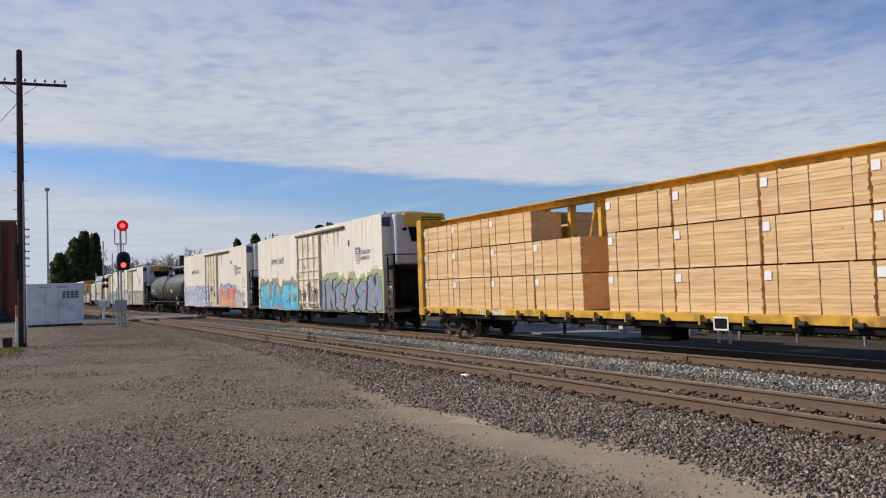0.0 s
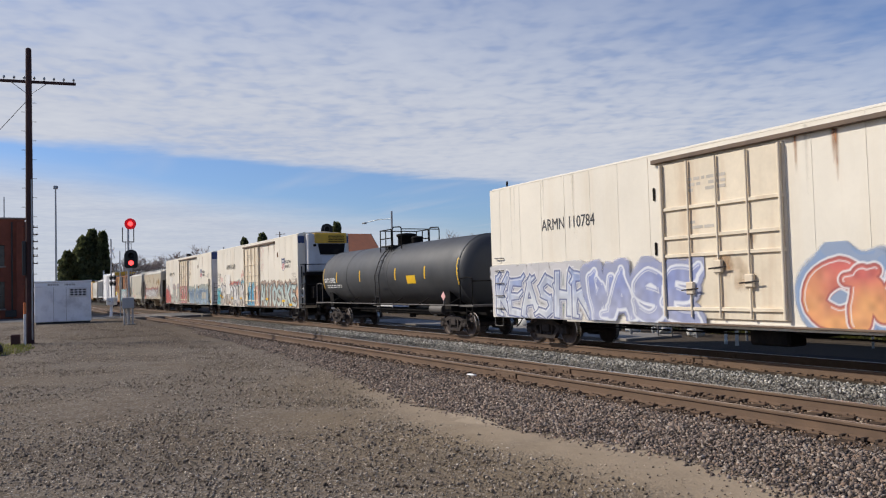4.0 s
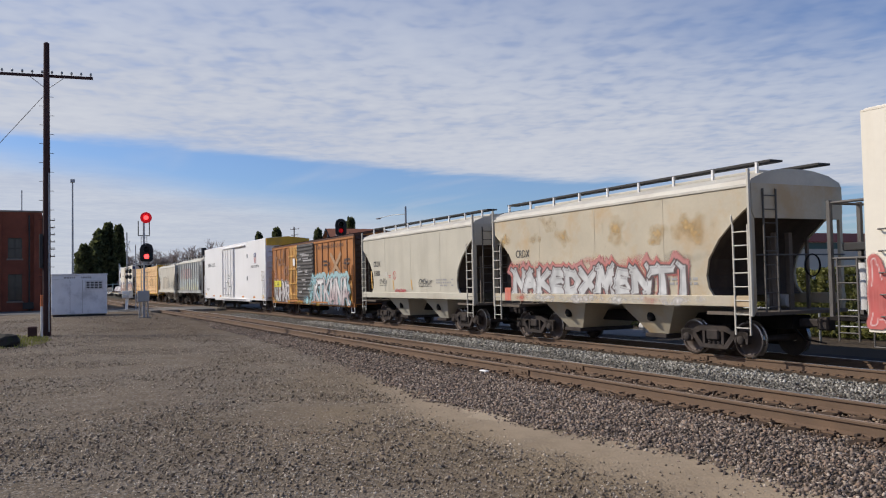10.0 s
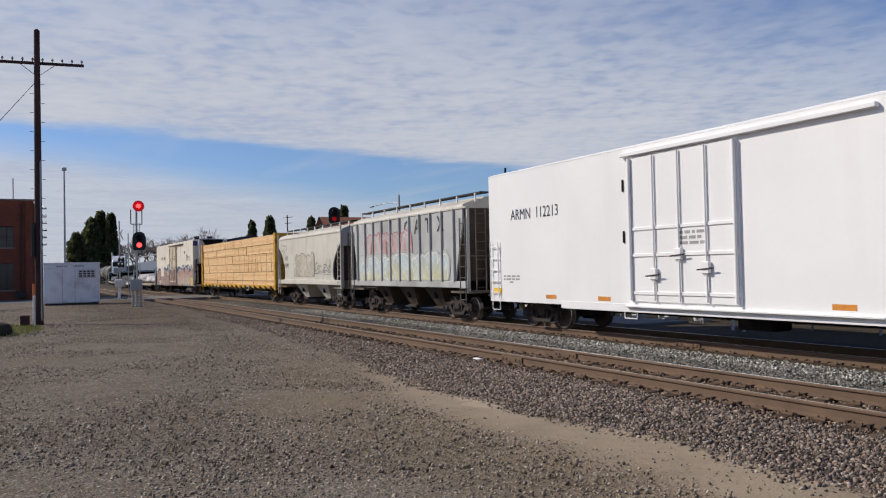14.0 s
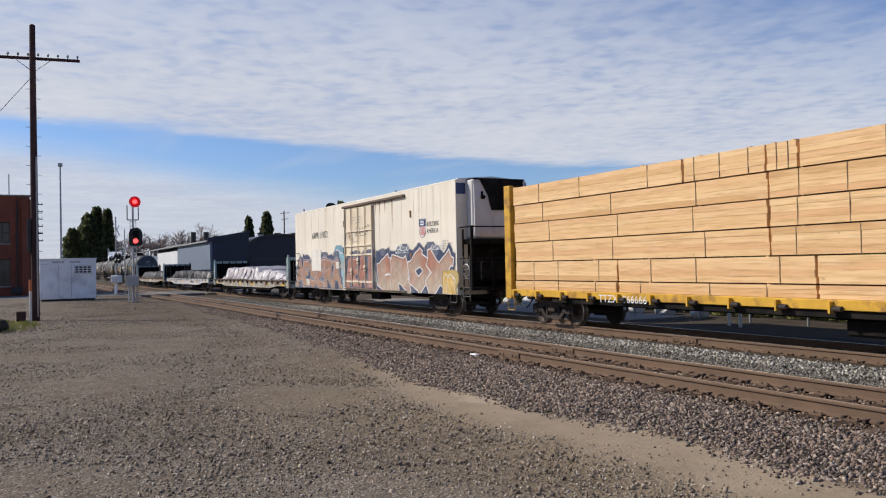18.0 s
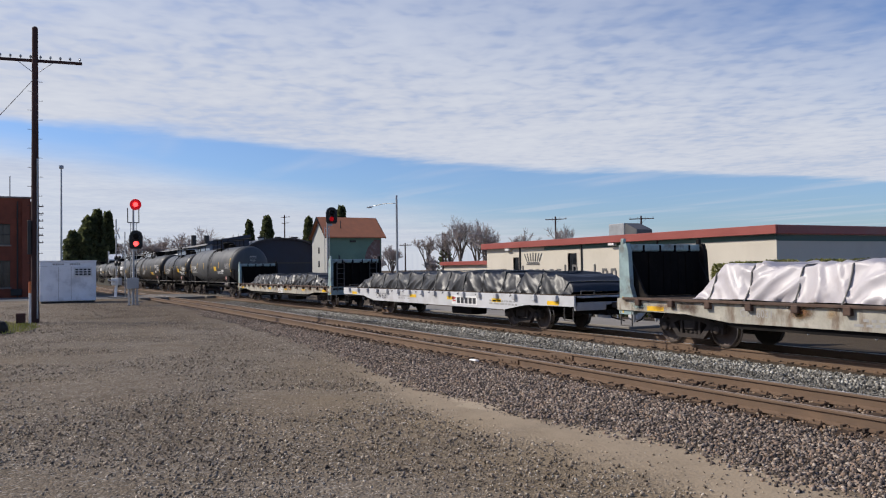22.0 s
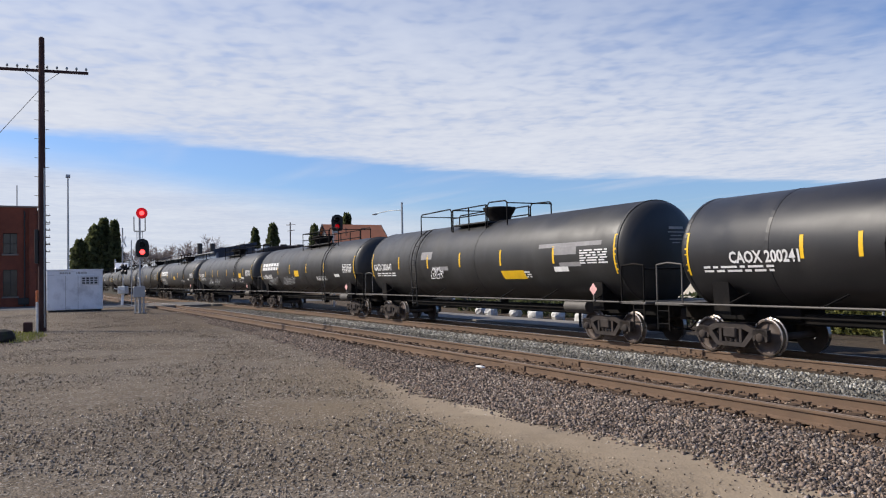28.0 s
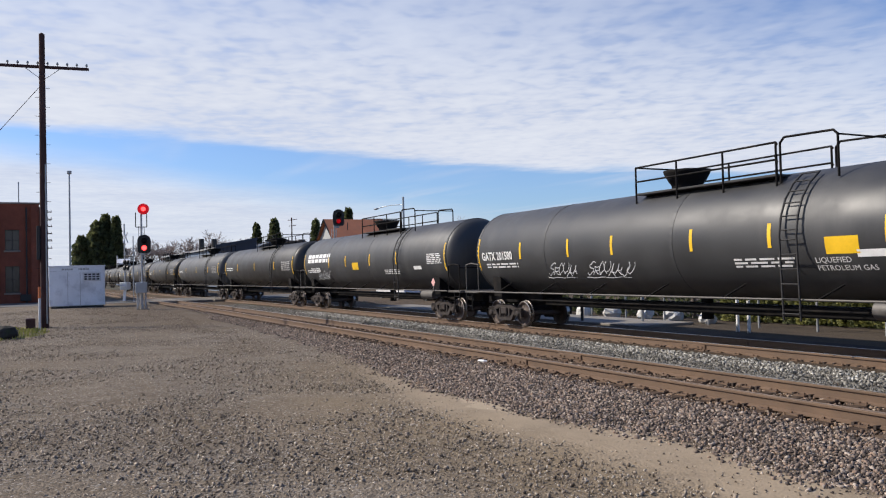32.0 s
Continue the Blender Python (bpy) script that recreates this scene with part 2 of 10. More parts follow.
    def weld(self):
        """Joins touching boxes: one vertex at each spot, no faces left inside."""
        spot, remap = {}, []
        for p in self.v:
            remap.append(spot.setdefault(tuple(round(c, 4) for c in p), len(spot)))
        seen = collections.Counter(frozenset(remap[i] for i in f) for f in self.f)
        keep = [n for n, f in enumerate(self.f) if seen[frozenset(remap[i] for i in f)] == 1]
        self.f = [tuple(remap[i] for i in self.f[n]) for n in keep]
        self.s, self.k = [self.s[n] for n in keep], [self.k[n] for n in keep]
        self.v = list(spot)
        return self

    def mesh(self, name, material):
        me = bpy.data.meshes.new(name)
        me.from_pydata(self.v, [], self.f)
        me.polygons.foreach_set("use_smooth", self.s)
        for m in material if isinstance(material, (list, tuple)) else [material]:
            me.materials.append(m)
        me.polygons.foreach_set("material_index", self.k)
        me.update()
        return me


def part(name, shape, material, parent, label="", at=None):
    """One mesh object under a thing or a part."""
    me = shape if isinstance(shape, bpy.types.Mesh) else shape.mesh(name, material)
    ob = new(name, me)
    ob.parent = parent
    if at is not None:
        ob.matrix_basis = at
    return tagged(ob, label)


def thing(name, label, category, group="", at=None, kind=""):
    ob = new(name)
    ob.empty_display_size = 0.2
    if at is not None:
        ob.matrix_basis = at
    return tagged(ob, label, category, group, kind)


def solid(name, shape, material, label, category="", group="", kind="", at=None):
    """A thing of one mesh."""
    ob = new(name, shape.mesh(name, material))
    if at is not None:
        ob.matrix_basis = at
    return tagged(ob, label, category, group, kind)


def words(text, size, material, parent, at, name="lettering", squeeze=1.0, label="", bold=0.0, slant=0.0):
    """Lettering in the built-in font, flat, its lower left corner at the pose."""
    cu = bpy.data.curves.new(name, "FONT")
    cu.body, cu.size, cu.offset = text, size, bold
    cu.resolution_u = 2
    ob = bpy.data.objects.new(name, cu)
    me = bpy.data.meshes.new_from_object(ob)
    bpy.data.objects.remove(ob)
    bpy.data.curves.remove(cu)
    for v in me.vertices:
        v.co.x = v.co.x * squeeze + v.co.y * slant
    me.materials.append(material) if not me.materials else None
    out = new(name, me)
    out.parent, out.matrix_basis = parent, at
    return tagged(out, label)


def side_at(x, z, y):
    """A pose for flat lettering on a wall that faces the near side (-y)."""
    return pose(x, y, z, 90, 0, 0)

# ---- plan: x runs along the tracks (the train goes towards +x), y away from the camera, z up ----
NEAR_Y, FAR_Y, RAIL_Z, SPEED = 10.72, 16.13, 0.25, 12.912


SWING = [(48, 0.0), (56, -0.07), (65, -0.27), (80, -0.58), (96, -0.95), (110, -1.20), (125, -1.28), (145, -1.12), (165, -0.8), (185, -0.7), (210, -0.9), (420, -4.5)]


def bend(x):
    """How far the tracks swing aside, far off."""
    return float(np.interp(-x, [a for a, _ in SWING], [b for _, b in SWING]))


def smooth(a, b, t):
    t = min(1, max(0, (t - a) / (b - a)))
    return t * t * (3 - 2 * t)


def ground_z(x, y):
    """Flat by the camera, rising to rail height at the road crossing; a low bed carries the tracks."""
    rise = 0.22 * smooth(-38, -60, x)
    c = y - bend(x)
    bed = 0.045 * smooth(6.9, 9.0, c) * (1 - smooth(17.8, 19.4, c)) * (1 - 1.4 * smooth(9.2, 9.6, c) * (1 - smooth(11.9, 12.4, c)))
    trough = smooth(8.6, 9.2, c) * (1 - smooth(17.6, 18.4, c))
    return max(bed, rise * (1 - trough) + bed * trough)


# the foot of the ballast and the near edge of the worn path, as (x, y) along the line
FOOT = [(-46, 8.5), (-30, 8.1), (-21.5, 7.6), (-16.7, 6.98), (-14.5, 6.9), (-12.9, 6.7), (-12.3, 6.92), (-11.8, 7.18), (-11.1, 6.86), (-10.5, 6.74), (-9.5, 7.03), (-8.8, 7.28), (-7.4, 7.24), (-5.5, 7.13), (-2, 7.2)]
EDGE = [(-46, 8.3), (-21.2, 7.35), (-16.4, 6.45), (-12.3, 5.8), (-9.9, 5.82), (-8.6, 6.02), (-7.35, 5.92), (-6.3, 5.88), (-2, 6.2)]


def along(stops, x):
    return float(np.interp(x, [a for a, _ in stops], [b for _, b in stops]))


def zone_material():
    """Packed gravel: pale worn path beside the ballast, tyre marks, darker and greyer patches."""
    m = bpy.data.materials.new("gravel_ground")
    m.use_nodes = True
    t = m.node_tree
    b = t.nodes["Principled BSDF"]
    b.inputs["Roughness"].default_value = 0.95
    b.inputs["Specular IOR Level"].default_value = 0.15
    pos = t.nodes.new("ShaderNodeNewGeometry").outputs["Position"]
    sep = t.nodes.new("ShaderNodeSeparateXYZ")
    t.links.new(pos, sep.inputs[0])

    def math_(op, a, c=0.0, d=0.0):
        n = t.nodes.new("ShaderNodeMath")
        n.operation = op
        for i, v in enumerate((a, c, d)):
            if hasattr(v, "is_linked"):
                t.links.new(v, n.inputs[i])
            else:
                n.inputs[i].default_value = v
        return n.outputs[0]

    def step(v, lo, hi, a=0.0, c=1.0):
        n = t.nodes.new("ShaderNodeMapRange")
        n.interpolation_type = "SMOOTHSTEP"
        t.links.new(v, n.inputs[0])
        for i, w in enumerate((lo, hi, a, c)):
            n.inputs[i + 1].default_value = w
        return n.outputs[0]

    def noi(scale, detail=4, rough=0.6, stretch=(1, 1, 1)):
        mp = t.nodes.new("ShaderNodeMapping")
        mp.inputs["Scale"].default_value = stretch
        t.links.new(pos, mp.inputs[0])
        n = t.nodes.new("ShaderNodeTexNoise")
        n.inputs["Scale"].default_value, n.inputs["Detail"].default_value, n.inputs["Roughness"].default_value = scale, detail, rough
        t.links.new(mp.outputs[0], n.inputs[0])
        return n.outputs["Fac"]

    def mixc(f, a, c):
        n = t.nodes.new("ShaderNodeMix")
        n.data_type = "RGBA"
        for i, v in ((0, f), (6, a), (7, c)):
            if hasattr(v, "is_linked"):
                t.links.new(v, n.inputs[i])
            else:
                n.inputs[i].default_value = v if i == 0 else (*v, 1)
        return n.outputs[2]

    x, y = sep.outputs[0], sep.outputs[1]
    cell = t.nodes.new("ShaderNodeTexVoronoi")
    cell.inputs["Scale"].default_value = 26.0
    t.links.new(pos, cell.inputs["Vector"])
    cell2 = t.nodes.new("ShaderNodeTexVoronoi")
    cell2.inputs["Scale"].default_value = 9.0
    t.links.new(pos, cell2.inputs["Vector"])
    grey = t.nodes.new("ShaderNodeSeparateColor")
    t.links.new(cell.outputs["Color"], grey.inputs[0])
    col = mixc(step(noi(0.22, 5), 0.36, 0.64), (0.190, 0.146, 0.100), (0.220, 0.180, 0.138))
    col = mixc(step(noi(0.9, 5), 0.40, 0.72, 0, 0.75), col, (0.135, 0.102, 0.066))
    col = mixc(step(grey.outputs[0], 0.1, 0.95, 0, 0.5), col, (0.050, 0.042, 0.036))
    col = mixc(step(grey.outputs[1], 0.8, 1.0, 0, 0.7), col, (0.32, 0.29, 0.25))
    # worn path along the foot of the ballast, narrowing and fading away down the line
    wob = math_("MULTIPLY", math_("SUBTRACT", noi(0.9, 6, 0.65), 0.5), 1.7)
    yy = math_("ADD", y, wob)

    def line(stops):
        n = t.nodes.new("ShaderNodeFloatCurve")
        c = n.mapping.curves[0]
        c.points[0].location, c.points[1].location = (0, stops[0][1] / 10), (1, stops[-1][1] / 10)
        for a, v in stops[1:-1]:
            c.points.new((a + 46) / 44, v / 10)
        n.mapping.update()
        t.links.new(math_("DIVIDE", math_("ADD", x, 46.0), 44.0), n.inputs["Value"])
        return math_("MULTIPLY", n.outputs[0], 10.0)
    edge = math_("SUBTRACT", yy, line(EDGE))
    # browner, finer soil short of the path
    brown = math_("MULTIPLY", step(edge, -3.4, -0.2), step(x, -26.0, -10.0))
    col = mixc(math_("MULTIPLY", brown, step(noi(0.8, 5), 0.25, 0.7, 0.30, 0.85)), col, (0.246, 0.188, 0.120))
    path = math_("MULTIPLY", step(edge, -0.55, 0.55), step(math_("SUBTRACT", y, line(FOOT)), 0.25, -0.05))
    path = math_("MULTIPLY", path, step(x, -25.0, -9.5))
    col = mixc(math_("MULTIPLY", path, step(noi(1.1, 6, 0.65), 0.30, 0.66, 0.42, 0.92)), col, (0.335, 0.263, 0.182))
    # one smooth, paler puddle of dried silt where the path bends
    silt = math_("ADD", math_("ABSOLUTE", math_("DIVIDE", math_("ADD", x, 11.75), 1.25)), math_("ABSOLUTE", math_("DIVIDE", math_("SUBTRACT", yy, 6.78), 0.36)))
    silt = math_("MULTIPLY", step(silt, 1.1, 0.7), step(math_("SUBTRACT", y, line(FOOT)), 0.15, -0.05))
    col = mixc(math_("MULTIPLY", silt, 0.75), col, (0.41, 0.33, 0.232))
    # two faint tyre marks that run on into the distance
    for c0 in (5.2, 3.4):
        band = math_("ABSOLUTE", math_("SUBTRACT", yy, c0))
        mark = math_("MULTIPLY", step(band, 0.5, 0.1), step(x, -14, -26))
        col = mixc(math_("MULTIPLY", mark, 0.15), col, (0.20, 0.175, 0.14))
    # rusty, oily soil in the track bed, darkened for the shaded gaps between stones
    bed = math_("MULTIPLY", step(math_("SUBTRACT", y, line(FOOT)), -0.1, 0.4), step(y, 19.0, 17.6))
    col = mixc(math_("MULTIPLY", bed, 0.9), col, (0.058, 0.042, 0.031))
    dust = math_("MULTIPLY", step(y, 9.25, 9.5), step(y, 12.3, 12.0))
    col = mixc(math_("MULTIPLY", dust, step(noi(1.6, 5), 0.25, 0.6, 0.5, 1.0)), col, (0.165, 0.104, 0.060))
    # dark ground beyond the far track, its colour lowered for the train's shade
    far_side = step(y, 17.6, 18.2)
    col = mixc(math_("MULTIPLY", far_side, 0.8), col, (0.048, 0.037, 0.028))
    # darker trodden soil round the crossing and its approach
    soil = math_("MULTIPLY", step(x, -30.0, -44.0), step(y, 1.0, 5.0))
    col = mixc(math_("MULTIPLY", soil, step(noi(0.5, 5), 0.3, 0.65, 0.45, 0.9)), col, (0.110, 0.082, 0.056))
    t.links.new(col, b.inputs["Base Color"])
    bump = t.nodes.new("ShaderNodeBump")
    bump.inputs["Strength"].default_value, bump.inputs["Distance"].default_value = 0.9, 0.02
    h = math_("ADD", math_("MULTIPLY", cell.outputs["Distance"], -1.0), math_("MULTIPLY", cell2.outputs["Distance"], -0.7))
    h = math_("ADD", h, math_("MULTIPLY", noi(60, 3), 0.5))
    t.links.new(math_("MULTIPLY", h, math_("SUBTRACT", 1.0, math_("MULTIPLY", path, 0.75))), bump.inputs["Height"])
    t.links.new(bump.outputs[0], b.inputs["Normal"])
    return m


def axis_steps(stops):
    out = []
    for (a, b, step) in stops:
        n = max(1, round((b - a) / step))
        out += [a + (b - a) * i / n for i in range(n)]
    return out + [stops[-1][1]]


def make_ground():
    xs = axis_steps([(-3000, -400, 400), (-400, -140, 20), (-140, -70, 5), (-70, -30, 2), (-30, 8, 0.5), (8, 60, 8), (60, 800, 150)])
    ys = axis_steps([(-800, -60, 150), (-60, -8, 8), (-8, 0, 1.5), (0, 20, 0.4), (20, 40, 2.5), (40, 120, 10), (120, 3000, 400)])
    s = Shape()

    def z(x, y):
        rough = 0.05 * noise.noise(Vector((x * 0.35, y * 0.35, 0))) + 0.015 * noise.noise(Vector((x * 1.7, y * 1.7, 3))) if -80 < x < 30 and -10 < y < 6.8 else 0
        return ground_z(x, y) + rough

    vs = [(x, y, z(x, y)) for y in ys for x in xs]
    n = len(xs)
    s.add(vs, [(j * n + i, j * n + i + 1, (j + 1) * n + i + 1, (j + 1) * n + i) for j in range(len(ys) - 1) for i in range(n - 1)], True)
    return solid("ground", s, zone_material(), "grey-brown gravel and packed dirt ground beside the tracks", "ground", kind="structure")


make_ground()


# ---- loose stone: one mesh for each kind, every stone its own little shape ----
def stone_material(name, tones, rough=0.9):
    m = bpy.data.materials.new(name)
    m.use_nodes = True
    t = m.node_tree
    b = t.nodes["Principled BSDF"]
    b.inputs["Roughness"].default_value = rough
    geo = t.nodes.new("ShaderNodeNewGeometry")
    ramp = t.nodes.new("ShaderNodeValToRGB")
    t.links.new(geo.outputs["Random Per Island"], ramp.inputs[0])
    els = ramp.color_ramp.elements
    for i, c in enumerate(tones):
        e = els[i] if i < 2 else els.new(1.0)
        e.position, e.color = i / (len(tones) - 1), (*c, 1)
    n = t.nodes.new("ShaderNodeTexNoise")
    n.inputs["Scale"].default_value = 45.0
    t.links.new(geo.outputs["Position"], n.inputs["Vector"])
    mix = t.nodes.new("ShaderNodeMix")
    mix.data_type, mix.blend_type = "RGBA", "MULTIPLY"
    mix.inputs[0].default_value = 0.6
    t.links.new(ramp.outputs[0], mix.inputs[6])
    sc = t.nodes.new("ShaderNodeMapRange")
    t.links.new(n.outputs["Fac"], sc.inputs[0])
    sc.inputs[3].default_value, sc.inputs[4].default_value = 0.45, 1.35
    cmb = t.nodes.new("ShaderNodeCombineColor")
    for i in range(3):
        t.links.new(sc.outputs[0], cmb.inputs[i])
    t.links.new(cmb.outputs[0], mix.inputs[7])
    t.links.new(mix.outputs[2], b.inputs["Base Color"])
    return m


def scatter(name, label, places, size, tones, seed, sink=0.35, flat=0.7):
    """places: n x 3 array of spots; size: (least, most), mostly small."""
    rg = np.random.RandomState(seed)
    n = len(places)
    base = np.array([(x, y, z) for z in (-1, 1) for y in (-1, 1) for x in (-1, 1)], float) * 0.72
    tri = np.array([(0, 2, 3), (0, 3, 1), (4, 5, 7), (4, 7, 6), (0, 1, 5), (0, 5, 4), (2, 6, 7), (2, 7, 3), (0, 4, 6), (0, 6, 2), (1, 3, 7), (1, 7, 5)])
    v = base[None] * rg.uniform(0.55, 1.15, (n, 8, 1)) + rg.normal(0, 0.17, (n, 8, 3))
    k = size[0] + (size[1] - size[0]) * rg.rand(n) ** 2.2
    v *= (k[:, None] * np.stack([rg.uniform(0.9, 1.5, n), rg.uniform(0.7, 1.1, n), rg.uniform(0.45, 0.9, n) * flat / 0.7], 1))[:, None, :] * 0.5
    for i, j, ang in ((1, 2, rg.normal(0, 0.75, n)), (0, 2, rg.normal(0, 0.75, n)), (0, 1, rg.uniform(0, 2 * np.pi, n))):
        ca, sa = np.cos(ang)[:, None], np.sin(ang)[:, None]
        v[..., i], v[..., j] = v[..., i] * ca - v[..., j] * sa, v[..., i] * sa + v[..., j] * ca
    v += places[:, None, :]
    v[..., 2] += (k * (0.5 - sink) * 0.6)[:, None]
    f = (tri[None] + (np.arange(n) * 8)[:, None, None]).reshape(-1, 3)
    me = bpy.data.meshes.new(name)
    me.vertices.add(n * 8)
    me.vertices.foreach_set("co", v.reshape(-1).astype(np.float32))
    me.loops.add(len(f) * 3)
    me.loops.foreach_set("vertex_index", f.reshape(-1).astype(np.int32))
    me.polygons.add(len(f))
    me.polygons.foreach_set("loop_start", np.arange(0, len(f) * 3, 3, dtype=np.int32))
    me.polygons.foreach_set("loop_total", np.full(len(f), 3, dtype=np.int32))
    me.update()
    me.validate()
    me.materials.append(stone_material(name + "_stone", tones))
    return tagged(new(name, me), label, "gravel", kind="stuff")


def spots(n, x0, x1, y0, y1, seed, dense_near=0.0, zfun=None, lift=0.0):
    rg = np.random.RandomState(seed)
    u = rg.rand(n)
    if dense_near:
        u = 1 - (1 - u) ** (1 + dense_near)
        u = rg.rand(n) * (1 - dense_near * 0.5) + u * dense_near * 0.5
    x, y = x0 + (x1 - x0) * u, rg.uniform(y0, y1, n)
    z = np.array([(zfun or ground_z)(a, b) for a, b in zip(x, y)]) + lift
    return np.stack([x, y, z], 1)


BALLAST = [(0.038, 0.029, 0.023), (0.066, 0.050, 0.040), (0.114, 0.086, 0.068), (0.186, 0.140, 0.111), (0.246, 0.188, 0.149), (0.300, 0.203, 0.140), (0.264, 0.216, 0.178), (0.504, 0.412, 0.329)]
PALE = [(0.045, 0.040, 0.033), (0.11, 0.102, 0.086), (0.20, 0.186, 0.158), (0.32, 0.30, 0.258), (0.62, 0.59, 0.52)]
GRIT = [(0.070, 0.054, 0.041), (0.19, 0.150, 0.110), (0.29, 0.232, 0.174), (0.40, 0.330, 0.250), (0.64, 0.555, 0.45)]


def heap(x, y):
    """Height of the ballast shoulder and of the stone between the ties."""
    c = y - bend(x)
    return 0.045 * smooth(6.95, 8.9, c)


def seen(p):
    """Drop stones outside the camera's view, to its right or too near."""
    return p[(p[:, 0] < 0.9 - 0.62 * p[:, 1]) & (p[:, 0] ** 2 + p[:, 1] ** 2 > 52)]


def shoulder(p, seed):
    """Keep what lies beyond the ballast's uneven foot, with a few strays short of it."""
    rg = np.random.RandomState(seed)
    foot = np.interp(p[:, 0], [a for a, _ in FOOT], [b for _, b in FOOT]) + rg.normal(0, 0.15, len(p)) + 0.1 * np.sin(p[:, 0] * 2.3)
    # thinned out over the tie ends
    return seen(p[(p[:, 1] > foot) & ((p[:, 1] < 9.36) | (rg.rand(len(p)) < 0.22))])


def tie_places(x0, seed):
    r, x, out = random.Random(seed), 5.0, []
    while x > x0:
        out.append(x)
        x -= 0.55 + r.uniform(-0.03, 0.03)
    return out


def off_ties(p, keep, seed):
    """Leave the tops of the near track's ties mostly bare."""
    xs = np.array(sorted(tie_places(-66, 2)))
    i = np.clip(np.searchsorted(xs, p[:, 0]), 1, len(xs) - 1)
    d = np.minimum(np.abs(p[:, 0] - xs[i - 1]), np.abs(p[:, 0] - xs[i]))
    return p[(d > 0.13) | (np.random.RandomState(seed).rand(len(p)) < keep)]


def lay_stone():
    parts_ = [shoulder(spots(36000, -17, -3, 6.3, 9.6, 11, zfun=heap), 31), shoulder(spots(20000, -34, -17, 7.0, 9.6, 12, zfun=heap), 32), spots(7000, -60, -34, 8.2, 9.5, 13, zfun=heap)]
    scatter("shoulder_ballast", "purplish brown crushed stone ballast on the track shoulder", np.concatenate(parts_), (0.028, 0.070), BALLAST, 1, flat=0.75)
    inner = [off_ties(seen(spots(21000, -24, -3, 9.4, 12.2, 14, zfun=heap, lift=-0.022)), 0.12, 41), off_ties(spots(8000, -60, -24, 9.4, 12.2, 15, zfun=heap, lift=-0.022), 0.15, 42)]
    scatter("track_ballast", "rusty brown ballast between the ties", np.concatenate(inner), (0.03, 0.07), [(0.04, 0.028, 0.02), (0.10, 0.066, 0.045), (0.17, 0.108, 0.068), (0.25, 0.165, 0.105), (0.38, 0.30, 0.22)], 2)
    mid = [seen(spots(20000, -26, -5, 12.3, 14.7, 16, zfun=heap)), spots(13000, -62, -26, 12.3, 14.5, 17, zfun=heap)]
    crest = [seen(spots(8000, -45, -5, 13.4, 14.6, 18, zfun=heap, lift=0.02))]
    scatter("pale_ballast", "pale grey crushed stone between the two tracks", np.concatenate(mid), (0.04, 0.085), PALE[:4], 3)
    scatter("white_ballast", "white-flecked ballast along the far track", np.concatenate(crest), (0.045, 0.09), PALE[1:], 4)
    rg = np.random.RandomState(77)

    def off_path(p, keep):
        edge = np.interp(p[:, 0], [a for a, _ in EDGE], [b for _, b in EDGE]) + rg.normal(0, 0.15, len(p))
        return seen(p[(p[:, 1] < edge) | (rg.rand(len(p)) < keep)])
    g = np.concatenate([off_path(spots(46000, -16, -2, -1.5, 7.6, 21), 0.12), off_path(spots(24000, -34, -16, -2, 7.8, 22), 0.4)])
    scatter("gravel", "small grey-brown loose gravel on the ground", g, (0.011, 0.038), GRIT, 5, sink=0.2)
    g2 = np.concatenate([off_path(spots(4200, -16, -2, -1.5, 6.6, 23), 0.05), off_path(spots(4600, -45, -16, -2, 7.0, 24), 0.2)])
    g2 = np.concatenate([g2, spots(6000, -62, -32, -2.5, 7.6, 25)])
    scatter("coarse_gravel", "scattered coarse grey stones", g2, (0.026, 0.066), GRIT[:4], 6, sink=0.2)


lay_stone()

# ---- tracks ----
RUST = mat("rusty_steel", (0.150, 0.094, 0.058), 0.75, 0.1, 0.2, 2.0, 40, 0.15, (0.11, 0.068, 0.044), 0.5, 1.2)
BRIGHT = mat("polished_rail_steel", (0.70, 0.66, 0.61), 0.36, 0.75, 0.15, 2.0, 60, 0.03)
DULLTOP = mat("dull_brown_rail_head", (0.36, 0.27, 0.20), 0.5, 0.35, 0.15, 2.0, 60, 0.03)
CLIP = mat("dark_rail_clip", (0.055, 0.037, 0.026), 0.8, 0.1, 0.3, 3, 40, 0.1)
TIE = mat("weathered_tie_wood", (0.085, 0.056, 0.037), 0.9, 0, 0.35, 2.0, 25, 0.5, (0.19, 0.135, 0.09), 0.5, 3.0, rand=0.5)
RAIL_H = 0.205
RAIL_PROFILE = [(-0.08, 0), (0.08, 0), (0.08, 0.014), (0.014, 0.04), (0.012, 0.15), (0.038, 0.162), (0.039, 0.192), (0.028, RAIL_H), (-0.028, RAIL_H), (-0.039, 0.192), (-0.038, 0.162), (-0.012, 0.15), (-0.014, 0.04), (-0.08, 0.014)]


